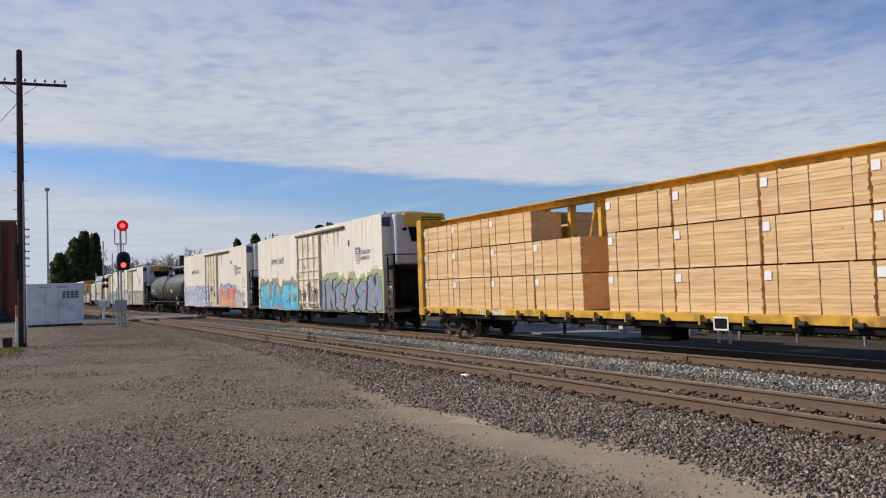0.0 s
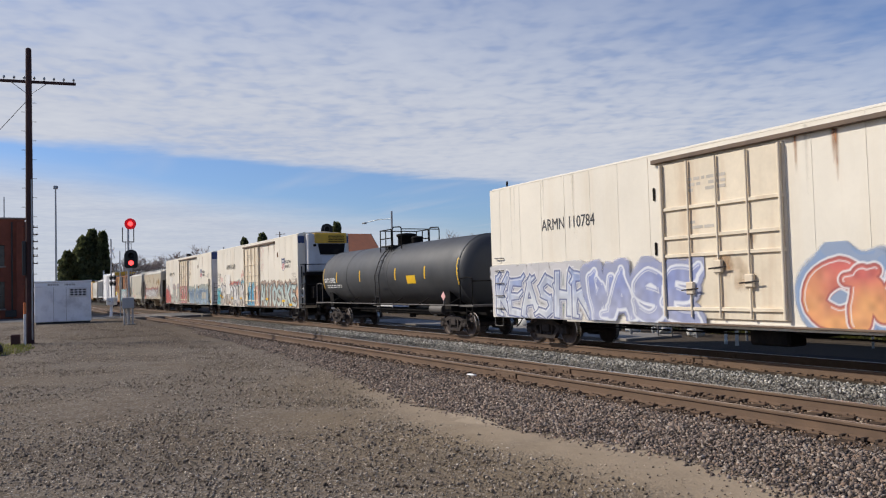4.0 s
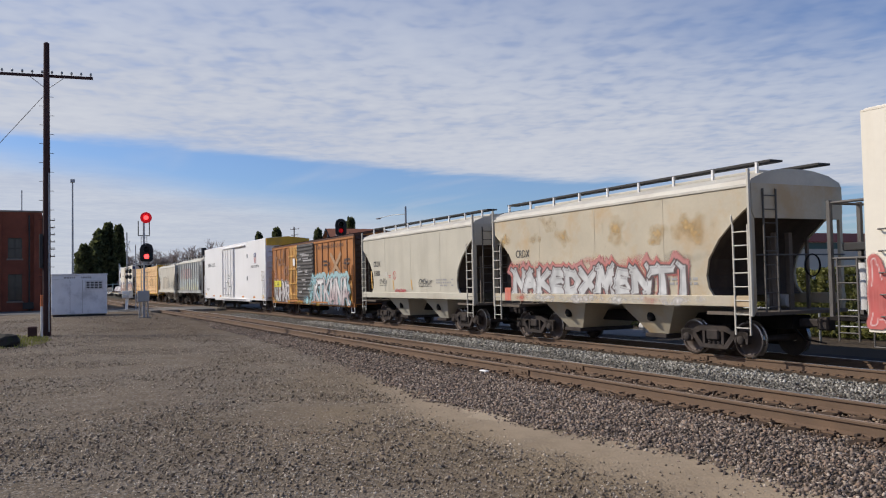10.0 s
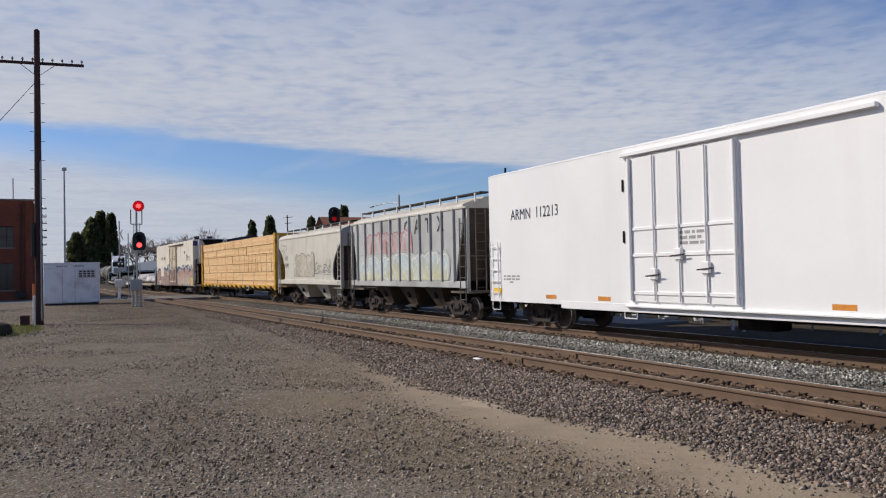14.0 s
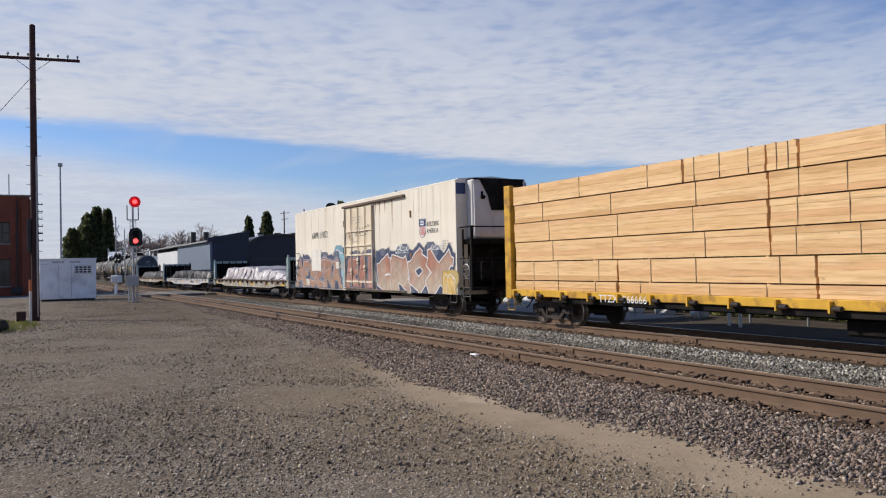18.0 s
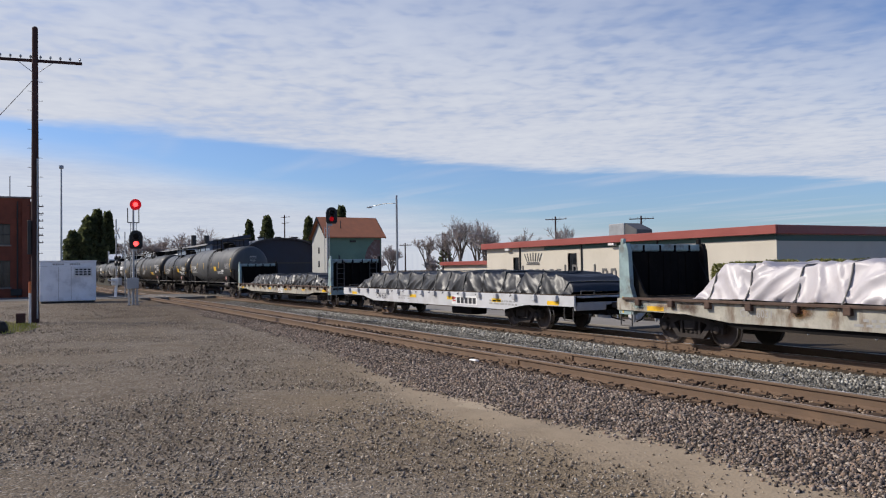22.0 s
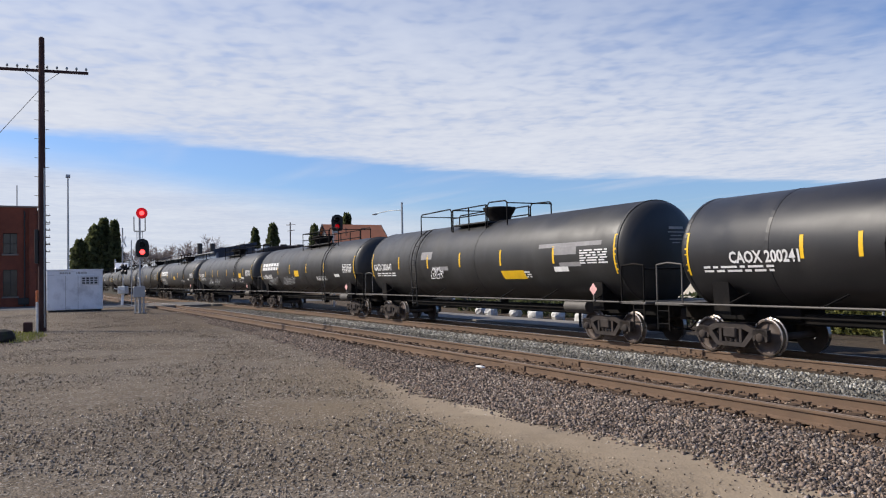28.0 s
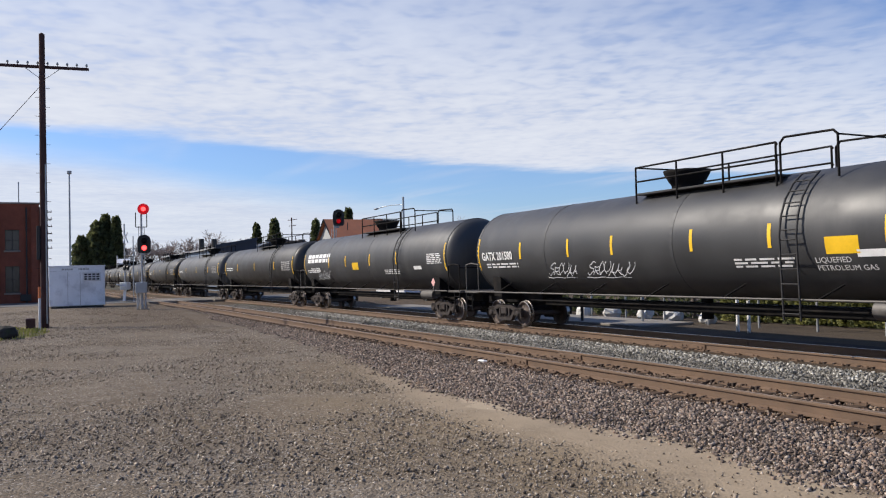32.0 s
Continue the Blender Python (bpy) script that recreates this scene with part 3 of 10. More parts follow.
def rail_along(yc, side):
    """One rail: foot, web and head, and the shiny running surface on it."""
    xs = axis_steps([(-420, -140, 14), (-140, -40, 2.5), (-40, 40, 20)])
    s, top = Shape(), Shape()
    n = len(RAIL_PROFILE)
    vs = [(x, yc + bend(x) + side * 0.7525 + u, RAIL_Z - RAIL_H + w) for x in xs for u, w in RAIL_PROFILE]
    s.add(vs, [(j * n + i, (j + 1) * n + i, (j + 1) * n + (i + 1) % n, j * n + (i + 1) % n) for j in range(len(xs) - 1) for i in range(n)])
    tv = [(x, yc + bend(x) + side * 0.7525 + u, RAIL_Z + 0.0035) for x in xs for u in (-0.031, 0.031)]
    top.add(tv, [(2 * j, 2 * j + 2, 2 * j + 3, 2 * j + 1)[::-1] for j in range(len(xs) - 1)])
    return s, top


def make_track(yc, label, x0, seed):
    track = thing("railway_track", label, "track", kind="structure")
    r = random.Random(seed)
    for side in (-1, 1):
        s, top = rail_along(yc, side)
        rail = part("rail", s, RUST, track, "rust-brown steel rail")
        part("running_surface", top, DULLTOP if yc == NEAR_Y and side < 0 else BRIGHT, rail, "worn rail head")
    tie = Shape().box(-0.115, 0.115, -1.3, 1.3, -0.12, 0.0, 0.012).mesh("tie", TIE)
    plates, spikes, anchors = Shape(), Shape(), Shape()
    for x in tie_places(x0, seed):
        y = yc + bend(x)
        top = RAIL_Z - RAIL_H + 0.002 + r.uniform(-0.008, 0.004)
        part("tie", tie, None, track, at=pose(x, y + r.uniform(-0.05, 0.05), top, 0, 0, r.uniform(-1.5, 1.5)))
        for side in (-1, 1):
            c = y + side * 0.7525
            plates.box(x - 0.1, x + 0.1, c - 0.18, c + 0.18, top - 0.002, top + 0.022)
            for k in (-1, 1):
                if x > -32:
                    for dx in (-0.06, 0.06):
                        spikes.box(x + dx - 0.014, x + dx + 0.014, c + k * 0.115 - 0.016, c + k * 0.115 + 0.016, top, top + 0.03 + r.uniform(0, 0.025))
            if x > -30 and r.random() < 0.6:
                for dx in (-0.16, 0.16):
                    anchors.box(x + dx - 0.022, x + dx + 0.022, c - 0.12, c + 0.12, top - 0.01, top + 0.04)
    for name, s in (("tie_plates", plates), ("rail_spikes", spikes), ("rail_anchors", anchors)):
        tagged(part(name, s, CLIP if name == "rail_anchors" else RUST, track, "small rusty rail fastenings"), kind="stuff")
    for jx in (-15.9, -4.1):
        for side in (-1, 1):
            for k in (-1, 1):
                c = yc + side * 0.7525
                j = part("joint_bar", Shape().box(jx - 0.45, jx + 0.45, min(c + k * 0.012, c + k * 0.05), max(c + k * 0.012, c + k * 0.05), RAIL_Z - 0.17, RAIL_Z - 0.05, 0.008), RUST, track, "rusty bolted joint bar")
                bolts = Shape()
                for dx in (-0.35, -0.2, 0.2, 0.35):
                    bolts.rod((jx + dx, c + k * 0.05, RAIL_Z - 0.11), (jx + dx, c + k * 0.075, RAIL_Z - 0.11), 0.02, 6)
                tagged(part("joint_bolts", bolts, RUST, j), kind="stuff")
    return track


near_track = make_track(NEAR_Y, "empty rusty railway track on timber ties in ballast", -66, 2)
far_track = make_track(FAR_Y, "railway track under the passing freight train", -62, 3)

# ---- freight cars: origin on the rail heads at mid car, +x forwards, the seen side at -y ----
WHEEL_R = 0.44
STEEL = mat("truck_steel", (0.058, 0.049, 0.045), 0.85, 0.05, 0.35, 3, 30, 0.25, (0.085, 0.062, 0.048), 0.5, 2.5)
TREAD = mat("wheel_tread_steel", (0.42, 0.37, 0.33), 0.3, 0.9, 0.15, 4, 40, 0.05)
WHEELM = mat("wheel_steel", (0.105, 0.078, 0.065), 0.7, 0.2, 0.3, 4, 40, 0.1)
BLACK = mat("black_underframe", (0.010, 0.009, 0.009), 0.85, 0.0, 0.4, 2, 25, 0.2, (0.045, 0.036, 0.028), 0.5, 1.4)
CREAM_W = mat("aged_cream_white_paint", (0.80, 0.74, 0.62), 0.5, 0, 0.05, 0.5, 9, 0.05, (0.62, 0.50, 0.34), 0.30, 0.9, streak=0.9)
CLEAN_W = mat("clean_white_paint", (0.84, 0.83, 0.82), 0.42, 0, 0.025, 0.5, 9, 0.03, (0.70, 0.68, 0.65), 0.25, 0.6, streak=0.9)
GREY_W = mat("grey_white_end_paint", (0.62, 0.61, 0.60), 0.55, 0, 0.08, 1.2, 14, 0.05, (0.35, 0.30, 0.26), 0.4, 1.2, streak=0.5)
DOORC = mat("door_cream_paint", (0.76, 0.66, 0.50), 0.55, 0, 0.10, 0.9, 10, 0.06, (0.50, 0.32, 0.17), 0.45, 1.1, streak=0.9)
TRACKB = mat("brown_door_track", (0.16, 0.11, 0.075), 0.7, 0.1, 0.3, 2, 25, 0.15)
REEFY = mat("unit_yellow", (0.72, 0.42, 0.03), 0.5, 0, 0.1, 2, 20, 0.05, (0.4, 0.25, 0.08), 0.3, 1.5)
NAVY = mat("navy_blue_paint", (0.03, 0.055, 0.16), 0.5, 0, 0.15, 2, 20, 0.05)
RUSTP = mat("rust_streak_paint", (0.36, 0.17, 0.07), 0.75, 0, 0.35, 2, 22, 0.1)
INK = mat("black_stencil_paint", (0.035, 0.035, 0.04), 0.6, 0, 0.2, 3, 30, 0.0)
INKG = mat("grey_stencil_paint", (0.36, 0.35, 0.34), 0.6, 0, 0.2, 3, 30, 0.0)
INKF = mat("faded_stencil_paint", (0.52, 0.47, 0.40), 0.6, 0, 0.2, 3, 30, 0.0)
CHALK = mat("white_stencil_paint", (0.80, 0.79, 0.77), 0.55, 0, 0.12, 3, 30, 0.0)
REDP = mat("red_paint", (0.52, 0.05, 0.045), 0.55, 0, 0.15, 3, 30, 0.0)
POCKET = mat("rusty_pocket_steel", (0.085, 0.05, 0.036), 0.8, 0.1, 0.3, 4, 30, 0.2, (0.20, 0.13, 0.09), 0.4, 3)
STRIPE = mat("yellow_reflective_stripe", (0.86, 0.52, 0.02), 0.4, 0, 0.1, 3, 30, 0.0)
ORANGE = mat("orange_reflective_plate", (0.62, 0.24, 0.03), 0.5, 0, 0.15, 3, 30, 0.0)


def lumber_material():
    """Sawn boards: a tone of its own for each board, long grain, a few knots."""
    m = bpy.data.materials.new("fresh_lumber")
    m.use_nodes = True
    t = m.node_tree
    b = t.nodes["Principled BSDF"]
    b.inputs["Roughness"].default_value = 0.75
    geo = t.nodes.new("ShaderNodeNewGeometry")
    ramp = t.nodes.new("ShaderNodeValToRGB")
    info = t.nodes.new("ShaderNodeObjectInfo")
    mixed = t.nodes.new("ShaderNodeMath")
    mixed.operation = "ADD"
    t.links.new(geo.outputs["Random Per Island"], mixed.inputs[0])
    t.links.new(info.outputs["Random"], mixed.inputs[1])
    wrap = t.nodes.new("ShaderNodeMath")
    wrap.operation = "FRACT"
    t.links.new(mixed.outputs[0], wrap.inputs[0])
    t.links.new(wrap.outputs[0], ramp.inputs[0])
    tones = [(0.62, 0.375, 0.165), (0.76, 0.49, 0.235), (0.82, 0.565, 0.295), (0.70, 0.415, 0.20), (0.78, 0.53, 0.265)]
    els = ramp.color_ramp.elements
    for i, c in enumerate(tones):
        e = els[i] if i < 2 else els.new(1.0)
        e.position, e.color = i / (len(tones) - 1), (*c, 1)
    co = t.nodes.new("ShaderNodeTexCoord").outputs["Object"]

    def grain(scale, stretch, lo, hi, k, colour, under):
        mp = t.nodes.new("ShaderNodeMapping")
        mp.inputs["Scale"].default_value = stretch
        t.links.new(co, mp.inputs[0])
        n = t.nodes.new("ShaderNodeTexNoise")
        n.inputs["Scale"].default_value, n.inputs["Detail"].default_value = scale, 4
        t.links.new(mp.outputs[0], n.inputs[0])
        r = t.nodes.new("ShaderNodeMapRange")
        t.links.new(n.outputs["Fac"], r.inputs[0])
        for i, v in enumerate((lo, hi, 0.0, k)):
            r.inputs[i + 1].default_value = v
        mx = t.nodes.new("ShaderNodeMix")
        mx.data_type = "RGBA"
        t.links.new(r.outputs[0], mx.inputs[0])
        t.links.new(under, mx.inputs[6])
        mx.inputs[7].default_value = (*colour, 1)
        return mx.outputs[2]
    col = grain(9.0, (0.16, 1, 2.2), 0.45, 0.74, 0.6, (0.46, 0.25, 0.09), ramp.outputs[0])
    col = grain(2.0, (0.6, 1, 3.0), 0.55, 0.75, 0.4, (0.80, 0.60, 0.36), col)
    col = grain(5.0, (1, 1, 1), 0.70, 0.76, 0.7, (0.25, 0.12, 0.05), col)
    t.links.new(col, b.inputs["Base Color"])
    return m


LUMBER = lumber_material()
STRAPL = mat("faded_strap", (0.26, 0.17, 0.09), 0.6, 0.1, 0.2, 3, 30, 0.0)
TAG = mat("white_paper_tag", (0.82, 0.81, 0.78), 0.7, 0, 0.06, 4, 30, 0.0)
YELLOW = mat("centerbeam_yellow", (0.64, 0.36, 0.03), 0.6, 0, 0.2, 1.2, 20, 0.1, (0.24, 0.11, 0.03), 0.85, 2.0)
TANKG = mat("tank_dark_grey", (0.0300, 0.0286, 0.0272), 0.5, 0, 0.12, 0.8, 18, 0.05, (0.075, 0.073, 0.072), 0.4, 0.6, streak=0.6)
TANKM = mat("tank_mid_grey", (0.064, 0.066, 0.069), 0.55, 0, 0.12, 0.8, 18, 0.05, (0.12, 0.116, 0.112), 0.4, 0.6, streak=0.6)
TANKD = mat("tank_slate_grey", (0.047, 0.049, 0.052), 0.55, 0, 0.12, 0.8, 18, 0.05, (0.085, 0.084, 0.083), 0.4, 0.6, streak=0.6)
TANKL = mat("tank_weathered_grey", (0.045, 0.045, 0.046), 0.5, 0, 0.14, 0.8, 18, 0.05, (0.10, 0.096, 0.092), 0.5, 0.6, streak=0.6)
TANKB = mat("tank_black", (0.022, 0.021, 0.022), 0.42, 0, 0.15, 0.8, 18, 0.04, (0.06, 0.055, 0.05), 0.4, 0.6, streak=0.6)
PIPEG = mat("worn_grey_handrail", (0.12, 0.11, 0.10), 0.6, 0.3, 0.25, 3, 25, 0.1)
HOP_TAN = mat("hopper_tan_paint", (0.50, 0.44, 0.33), 0.6, 0, 0.10, 0.8, 14, 0.08, (0.45, 0.27, 0.10), 0.55, 0.75)
HOP_GREY = mat("hopper_pale_grey_paint", (0.52, 0.485, 0.395), 0.6, 0, 0.08, 0.7, 14, 0.06, (0.33, 0.29, 0.22), 0.4, 0.8, streak=0.6)
HOP_PALE = mat("hopper_off_white_paint", (0.60, 0.57, 0.49), 0.6, 0, 0.08, 0.7, 14, 0.06, (0.36, 0.32, 0.25), 0.4, 0.8, streak=0.6)
HOP_SLATE = mat("hopper_slate_paint", (0.47, 0.475, 0.46), 0.6, 0, 0.12, 0.7, 14, 0.08, (0.20, 0.19, 0.18), 0.5, 0.8, streak=0.8)
HOP_ROOF = mat("hopper_roof_paint", (0.55, 0.52, 0.45), 0.6, 0, 0.10, 0.7, 14, 0.05, (0.35, 0.30, 0.24), 0.4, 0.9)
HOP_END = mat("dark_brown_hopper_end", (0.150, 0.125, 0.103), 0.85, 0, 0.25, 0.9, 14, 0.1, (0.24, 0.20, 0.16), 0.5, 0.8, streak=0.5)
HOP_DARK = mat("dark_brown_hopper_sheet", (0.075, 0.056, 0.045), 0.85, 0, 0.3, 0.9, 14, 0.1, (0.15, 0.115, 0.088), 0.5, 0.8, streak=0.5)
GRATE = mat("dark_walkway_grating", (0.042, 0.04, 0.039), 0.7, 0.3, 0.25, 3, 40, 0.3)
BOXB = mat("boxcar_weathered_orange", (0.42, 0.165, 0.042), 0.65, 0, 0.2, 0.9, 16, 0.1, (0.17, 0.07, 0.03), 0.75, 0.8, streak=0.6)
BOXD = mat("boxcar_yellow_door", (0.66, 0.37, 0.10), 0.6, 0, 0.2, 1.2, 18, 0.1, (0.22, 0.09, 0.025), 0.8, 1.4, streak=0.7)
BOXK = mat("boxcar_grey_door", (0.075, 0.07, 0.066), 0.65, 0.1, 0.2, 1.2, 18, 0.1, (0.15, 0.12, 0.10), 0.4, 1.1, streak=0.6)
# boxcar end: grime, plus the shaded side's darkness put into the colour
BOXE = mat("shaded_grimy_boxcar_end", (0.055, 0.03, 0.022), 0.75, 0, 0.25, 1.2, 18, 0.1)
BOXP = mat("boxcar_dark_post", (0.21, 0.088, 0.032), 0.7, 0, 0.25, 1.2, 18, 0.1)
BOXR = mat("rusty_brown_roof", (0.11, 0.055, 0.035), 0.8, 0.1, 0.3, 1.5, 18, 0.15)
FLATW = mat("dirty_white_flat_car", (0.42, 0.39, 0.325), 0.7, 0, 0.3, 1.6, 16, 0.1, (0.13, 0.075, 0.04), 1.0, 2.8, streak=0.2)
FLATP = mat("pale_grey_flat_car", (0.56, 0.56, 0.57), 0.55, 0, 0.07, 1.0, 16, 0.05, (0.30, 0.27, 0.24), 0.4, 1.1)
TEAL = mat("grey_teal_bulkhead", (0.28, 0.375, 0.375), 0.6, 0.05, 0.25, 2.4, 18, 0.1, (0.11, 0.075, 0.055), 0.75, 2.2)
PITCH = mat("near_black_bulkhead", (0.0050, 0.0040, 0.0036), 0.9, 0, 0.4, 2, 25, 0.2, (0.014, 0.010, 0.008), 0.5, 1.8)
DECKW = mat("dark_deck_boards", (0.055, 0.04, 0.03), 0.9, 0, 0.3, 2, 20, 0.4)
TARP_W = mat("pale_plastic_tarp", (0.48, 0.445, 0.455), 0.45, 0, 0.10, 1.5, 12, 0.25, (0.40, 0.35, 0.35), 0.4, 1.2)
TARP_K = mat("black_plastic_tarp", (0.014, 0.014, 0.016), 0.46, 0, 0.15, 1.5, 12, 0.2, (0.045, 0.042, 0.045), 0.4, 1.2)

ROPE = mat("dirty_rope", (0.20, 0.19, 0.175), 0.8, 0, 0.2, 4, 30, 0.1)
CARS = []          # (thing, x of its middle at the start, half the distance between its trucks)
BOGIES = {}
SIDE = -1.6        # y of the seen side wall


def make_bogie():
    """Three-piece truck: bolster with side frames, springs, bearing caps and two wheelsets that turn."""
    s = Shape().box(-0.2, 0.2, -1.12, 1.12, 0.40, 0.66, 0.03)
    s.box(-0.16, 0.16, -0.95, 0.95, 0.66, 0.74, 0.02)
    b = new("bogie", s.mesh("bogie", STEEL))
    tagged(b, "rusty two-axle freight truck")
    for sy in (-1, 1):
        y0, y1 = (-1.08, -0.95) if sy < 0 else (0.95, 1.08)
        s = Shape()
        # top chord, lower tension member, two columns, pedestals at the axle ends
        s.prism([(-1.12, 0.50), (-1.02, 0.63), (-0.72, 0.64), (-0.40, 0.77), (0.40, 0.77), (0.72, 0.64), (1.02, 0.63), (1.12, 0.50), (1.08, 0.47), (0.70, 0.50), (0.40, 0.62), (-0.40, 0.62), (-0.70, 0.50), (-1.08, 0.47)], "y", y0, y1)
        s.prism([(-0.72, 0.50), (-0.58, 0.55), (-0.36, 0.30), (0.36, 0.30), (0.58, 0.55), (0.72, 0.50), (0.44, 0.20), (-0.44, 0.20)][::-1], "y", y0, y1)
        for sx in (-1, 1):
            s.box(min(sx * 0.27, sx * 0.35), max(sx * 0.27, sx * 0.35), y0, y1, 0.28, 0.64)
            s.prism([(sx * 0.98, 0.66), (sx * 1.10, 0.62), (sx * 1.10, 0.36), (sx * 1.03, 0.34), (sx * 1.02, 0.52), (sx * 0.76, 0.52), (sx * 0.74, 0.36), (sx * 0.68, 0.38), (sx * 0.68, 0.62)], "y", y0, y1)
        f = part("side_frame", s, STEEL, b)
        for k in (-0.15, 0.0, 0.15):
            sp = Shape()
            for i in range(5):
                z = 0.31 + i * 0.05
                sp.rod((k, sy * 1.01, z), (k, sy * 1.01, z + 0.03), 0.062, 8)
            tagged(part("spring", sp, STEEL, b), kind="stuff")
        for sx in (-0.89, 0.89):
            c = Shape().lathe([(sy * 0.93, 0.115), (sy * 1.10, 0.11), (sy * 1.12, 0.07), (sy * 1.125, 0.0)][::sy], "y", (sx, 0, WHEEL_R), 14)
            part("bearing_cap", c, STEEL, b)
    brake = Shape()
    for sx in (-0.42, 0.42):
        brake.rod((sx, -0.8, 0.36), (sx, 0.8, 0.36), 0.035, 6)
    part("brake_beam", brake, STEEL, b)
    for sx in (-0.89, 0.89):
        s = Shape()
        s.rod((0, -0.94, 0), (0, 0.94, 0), 0.085, 10)
        for sy in (-1, 1):
            # dished plate, broad rim, tread with flange
            s.lathe([(sy * 0.84, 0.13), (sy * 0.80, 0.16), (sy * 0.775, 0.33), (sy * 0.80, 0.365)][::sy], "y", seg=28)
            s.lathe([(sy * 0.70, 0.13), (sy * 0.72, 0.34), (sy * 0.685, 0.38), (sy * 0.685, WHEEL_R + 0.025)][::-sy], "y", seg=28)
            s.paint(1)
            s.paint(0)
            s.lathe([(sy * 0.80, 0.365), (sy * 0.835, 0.375), (sy * 0.835, WHEEL_R - 0.03)][::-sy], "y", seg=28, smooth=False)
            s.paint(1)
            s.lathe([(sy * 0.835, WHEEL_R - 0.03), (sy * 0.825, WHEEL_R), (sy * 0.72, WHEEL_R), (sy * 0.71, WHEEL_R + 0.025), (sy * 0.685, WHEEL_R + 0.025)][::-sy], "y", seg=28, smooth=False)
            s.paint(0)
        w = part("wheelset", s, [WHEELM, TREAD], b, at=pose(sx, 0, WHEEL_R))
        w["spins"] = True
    return b


def add_bogie(t, x):
    if "proto" not in BOGIES:
        b = BOGIES["proto"] = make_bogie()
        b.matrix_basis = pose(x, 0, 0)
    else:
        b = copy_thing(BOGIES["proto"], pose(x, 0, 0))
    b.parent = t


def car(name, label, x_left, x_right, inset=2.2, sill=(0.66, 1.0), reach=0.72):
    t = thing(name, label, "rail car", "freight train cars")
    half = (x_right - x_left) / 2
    CARS.append((t, (x_left + x_right) / 2, half - inset))
    for s in (-1, 1):
        add_bogie(t, s * (half - inset))
        k = Shape()
        a, b = sorted((s * (half - 0.1), s * (half + reach)))
        k.box(a, b, -0.09, 0.09, 0.76, 0.95, 0.03)
        a, b = sorted((s * (half + reach - 0.28), s * (half + reach + 0.02)))
        k.box(a, b, -0.17, 0.13, 0.70, 1.0, 0.04)
        part("coupler", k, STEEL, t, "rusty steel coupler")
        hose = Shape().pipe([(s * (half + 0.1), -0.35, 0.72), (s * (half + 0.35), -0.35, 0.5), (s * (half + reach), -0.2, 0.42)], 0.022)
        part("air_hose", hose, BLACK, t)
    part("center_sill", Shape().box(-half, half, -0.32, 0.32, *sill, 0.02), BLACK, t)
    return t, half


def ladder(t, x, y, z0, z1, width=0.42, rungs=5, material=None, along="x", r=0.018, label=""):
    s = Shape()
    d = (1, 0) if along == "x" else (0, 1)
    ends = [(x - d[0] * width / 2, y - d[1] * width / 2), (x + d[0] * width / 2, y + d[1] * width / 2)]
    for u, w in ends:
        s.box(u - 0.017, u + 0.017, w - 0.017, w + 0.017, z0, z1)
    for i in range(rungs):
        z = z0 + (z1 - z0) * (i + 0.5) / rungs
        s.rod((*ends[0], z), (*ends[1], z), r, 6)
    return part("ladder", s, material or CHALK, t, label)


def plate(t, name, x0, x1, z0, z1, material, y=None, lift=0.006, label=""):
    y = SIDE if y is None else y
    return part(name, Shape().box(x0, x1, y - lift, y + 0.002, z0, z1), material, t, label)


def data_block(t, x0, x1, z0, z1, rows, material, y=None, seed=1, tilt=None):
    """Small stencilled lines that cannot be read, as bars."""
    r = random.Random(seed)
    y = SIDE - 0.006 if y is None else y
    s = Shape()
    h = (z1 - z0) / rows
    for i in range(rows):
        x, z = x0, z1 - (i + 1) * h
        while x < x1 - 0.05:
            w = min(r.uniform(0.08, 0.35), x1 - x)
            if r.random() < 0.85:
                s.quad((x, y, z + h * 0.25), (x + w, y, z + h * 0.25), (x + w, y, z + h * 0.8), (x, y, z + h * 0.8))
            x += w + 0.06
    ob = tagged(part("stencil", s, material, t), kind="stuff")
    if tilt is not None:
        ob.matrix_basis = tilt
    return ob


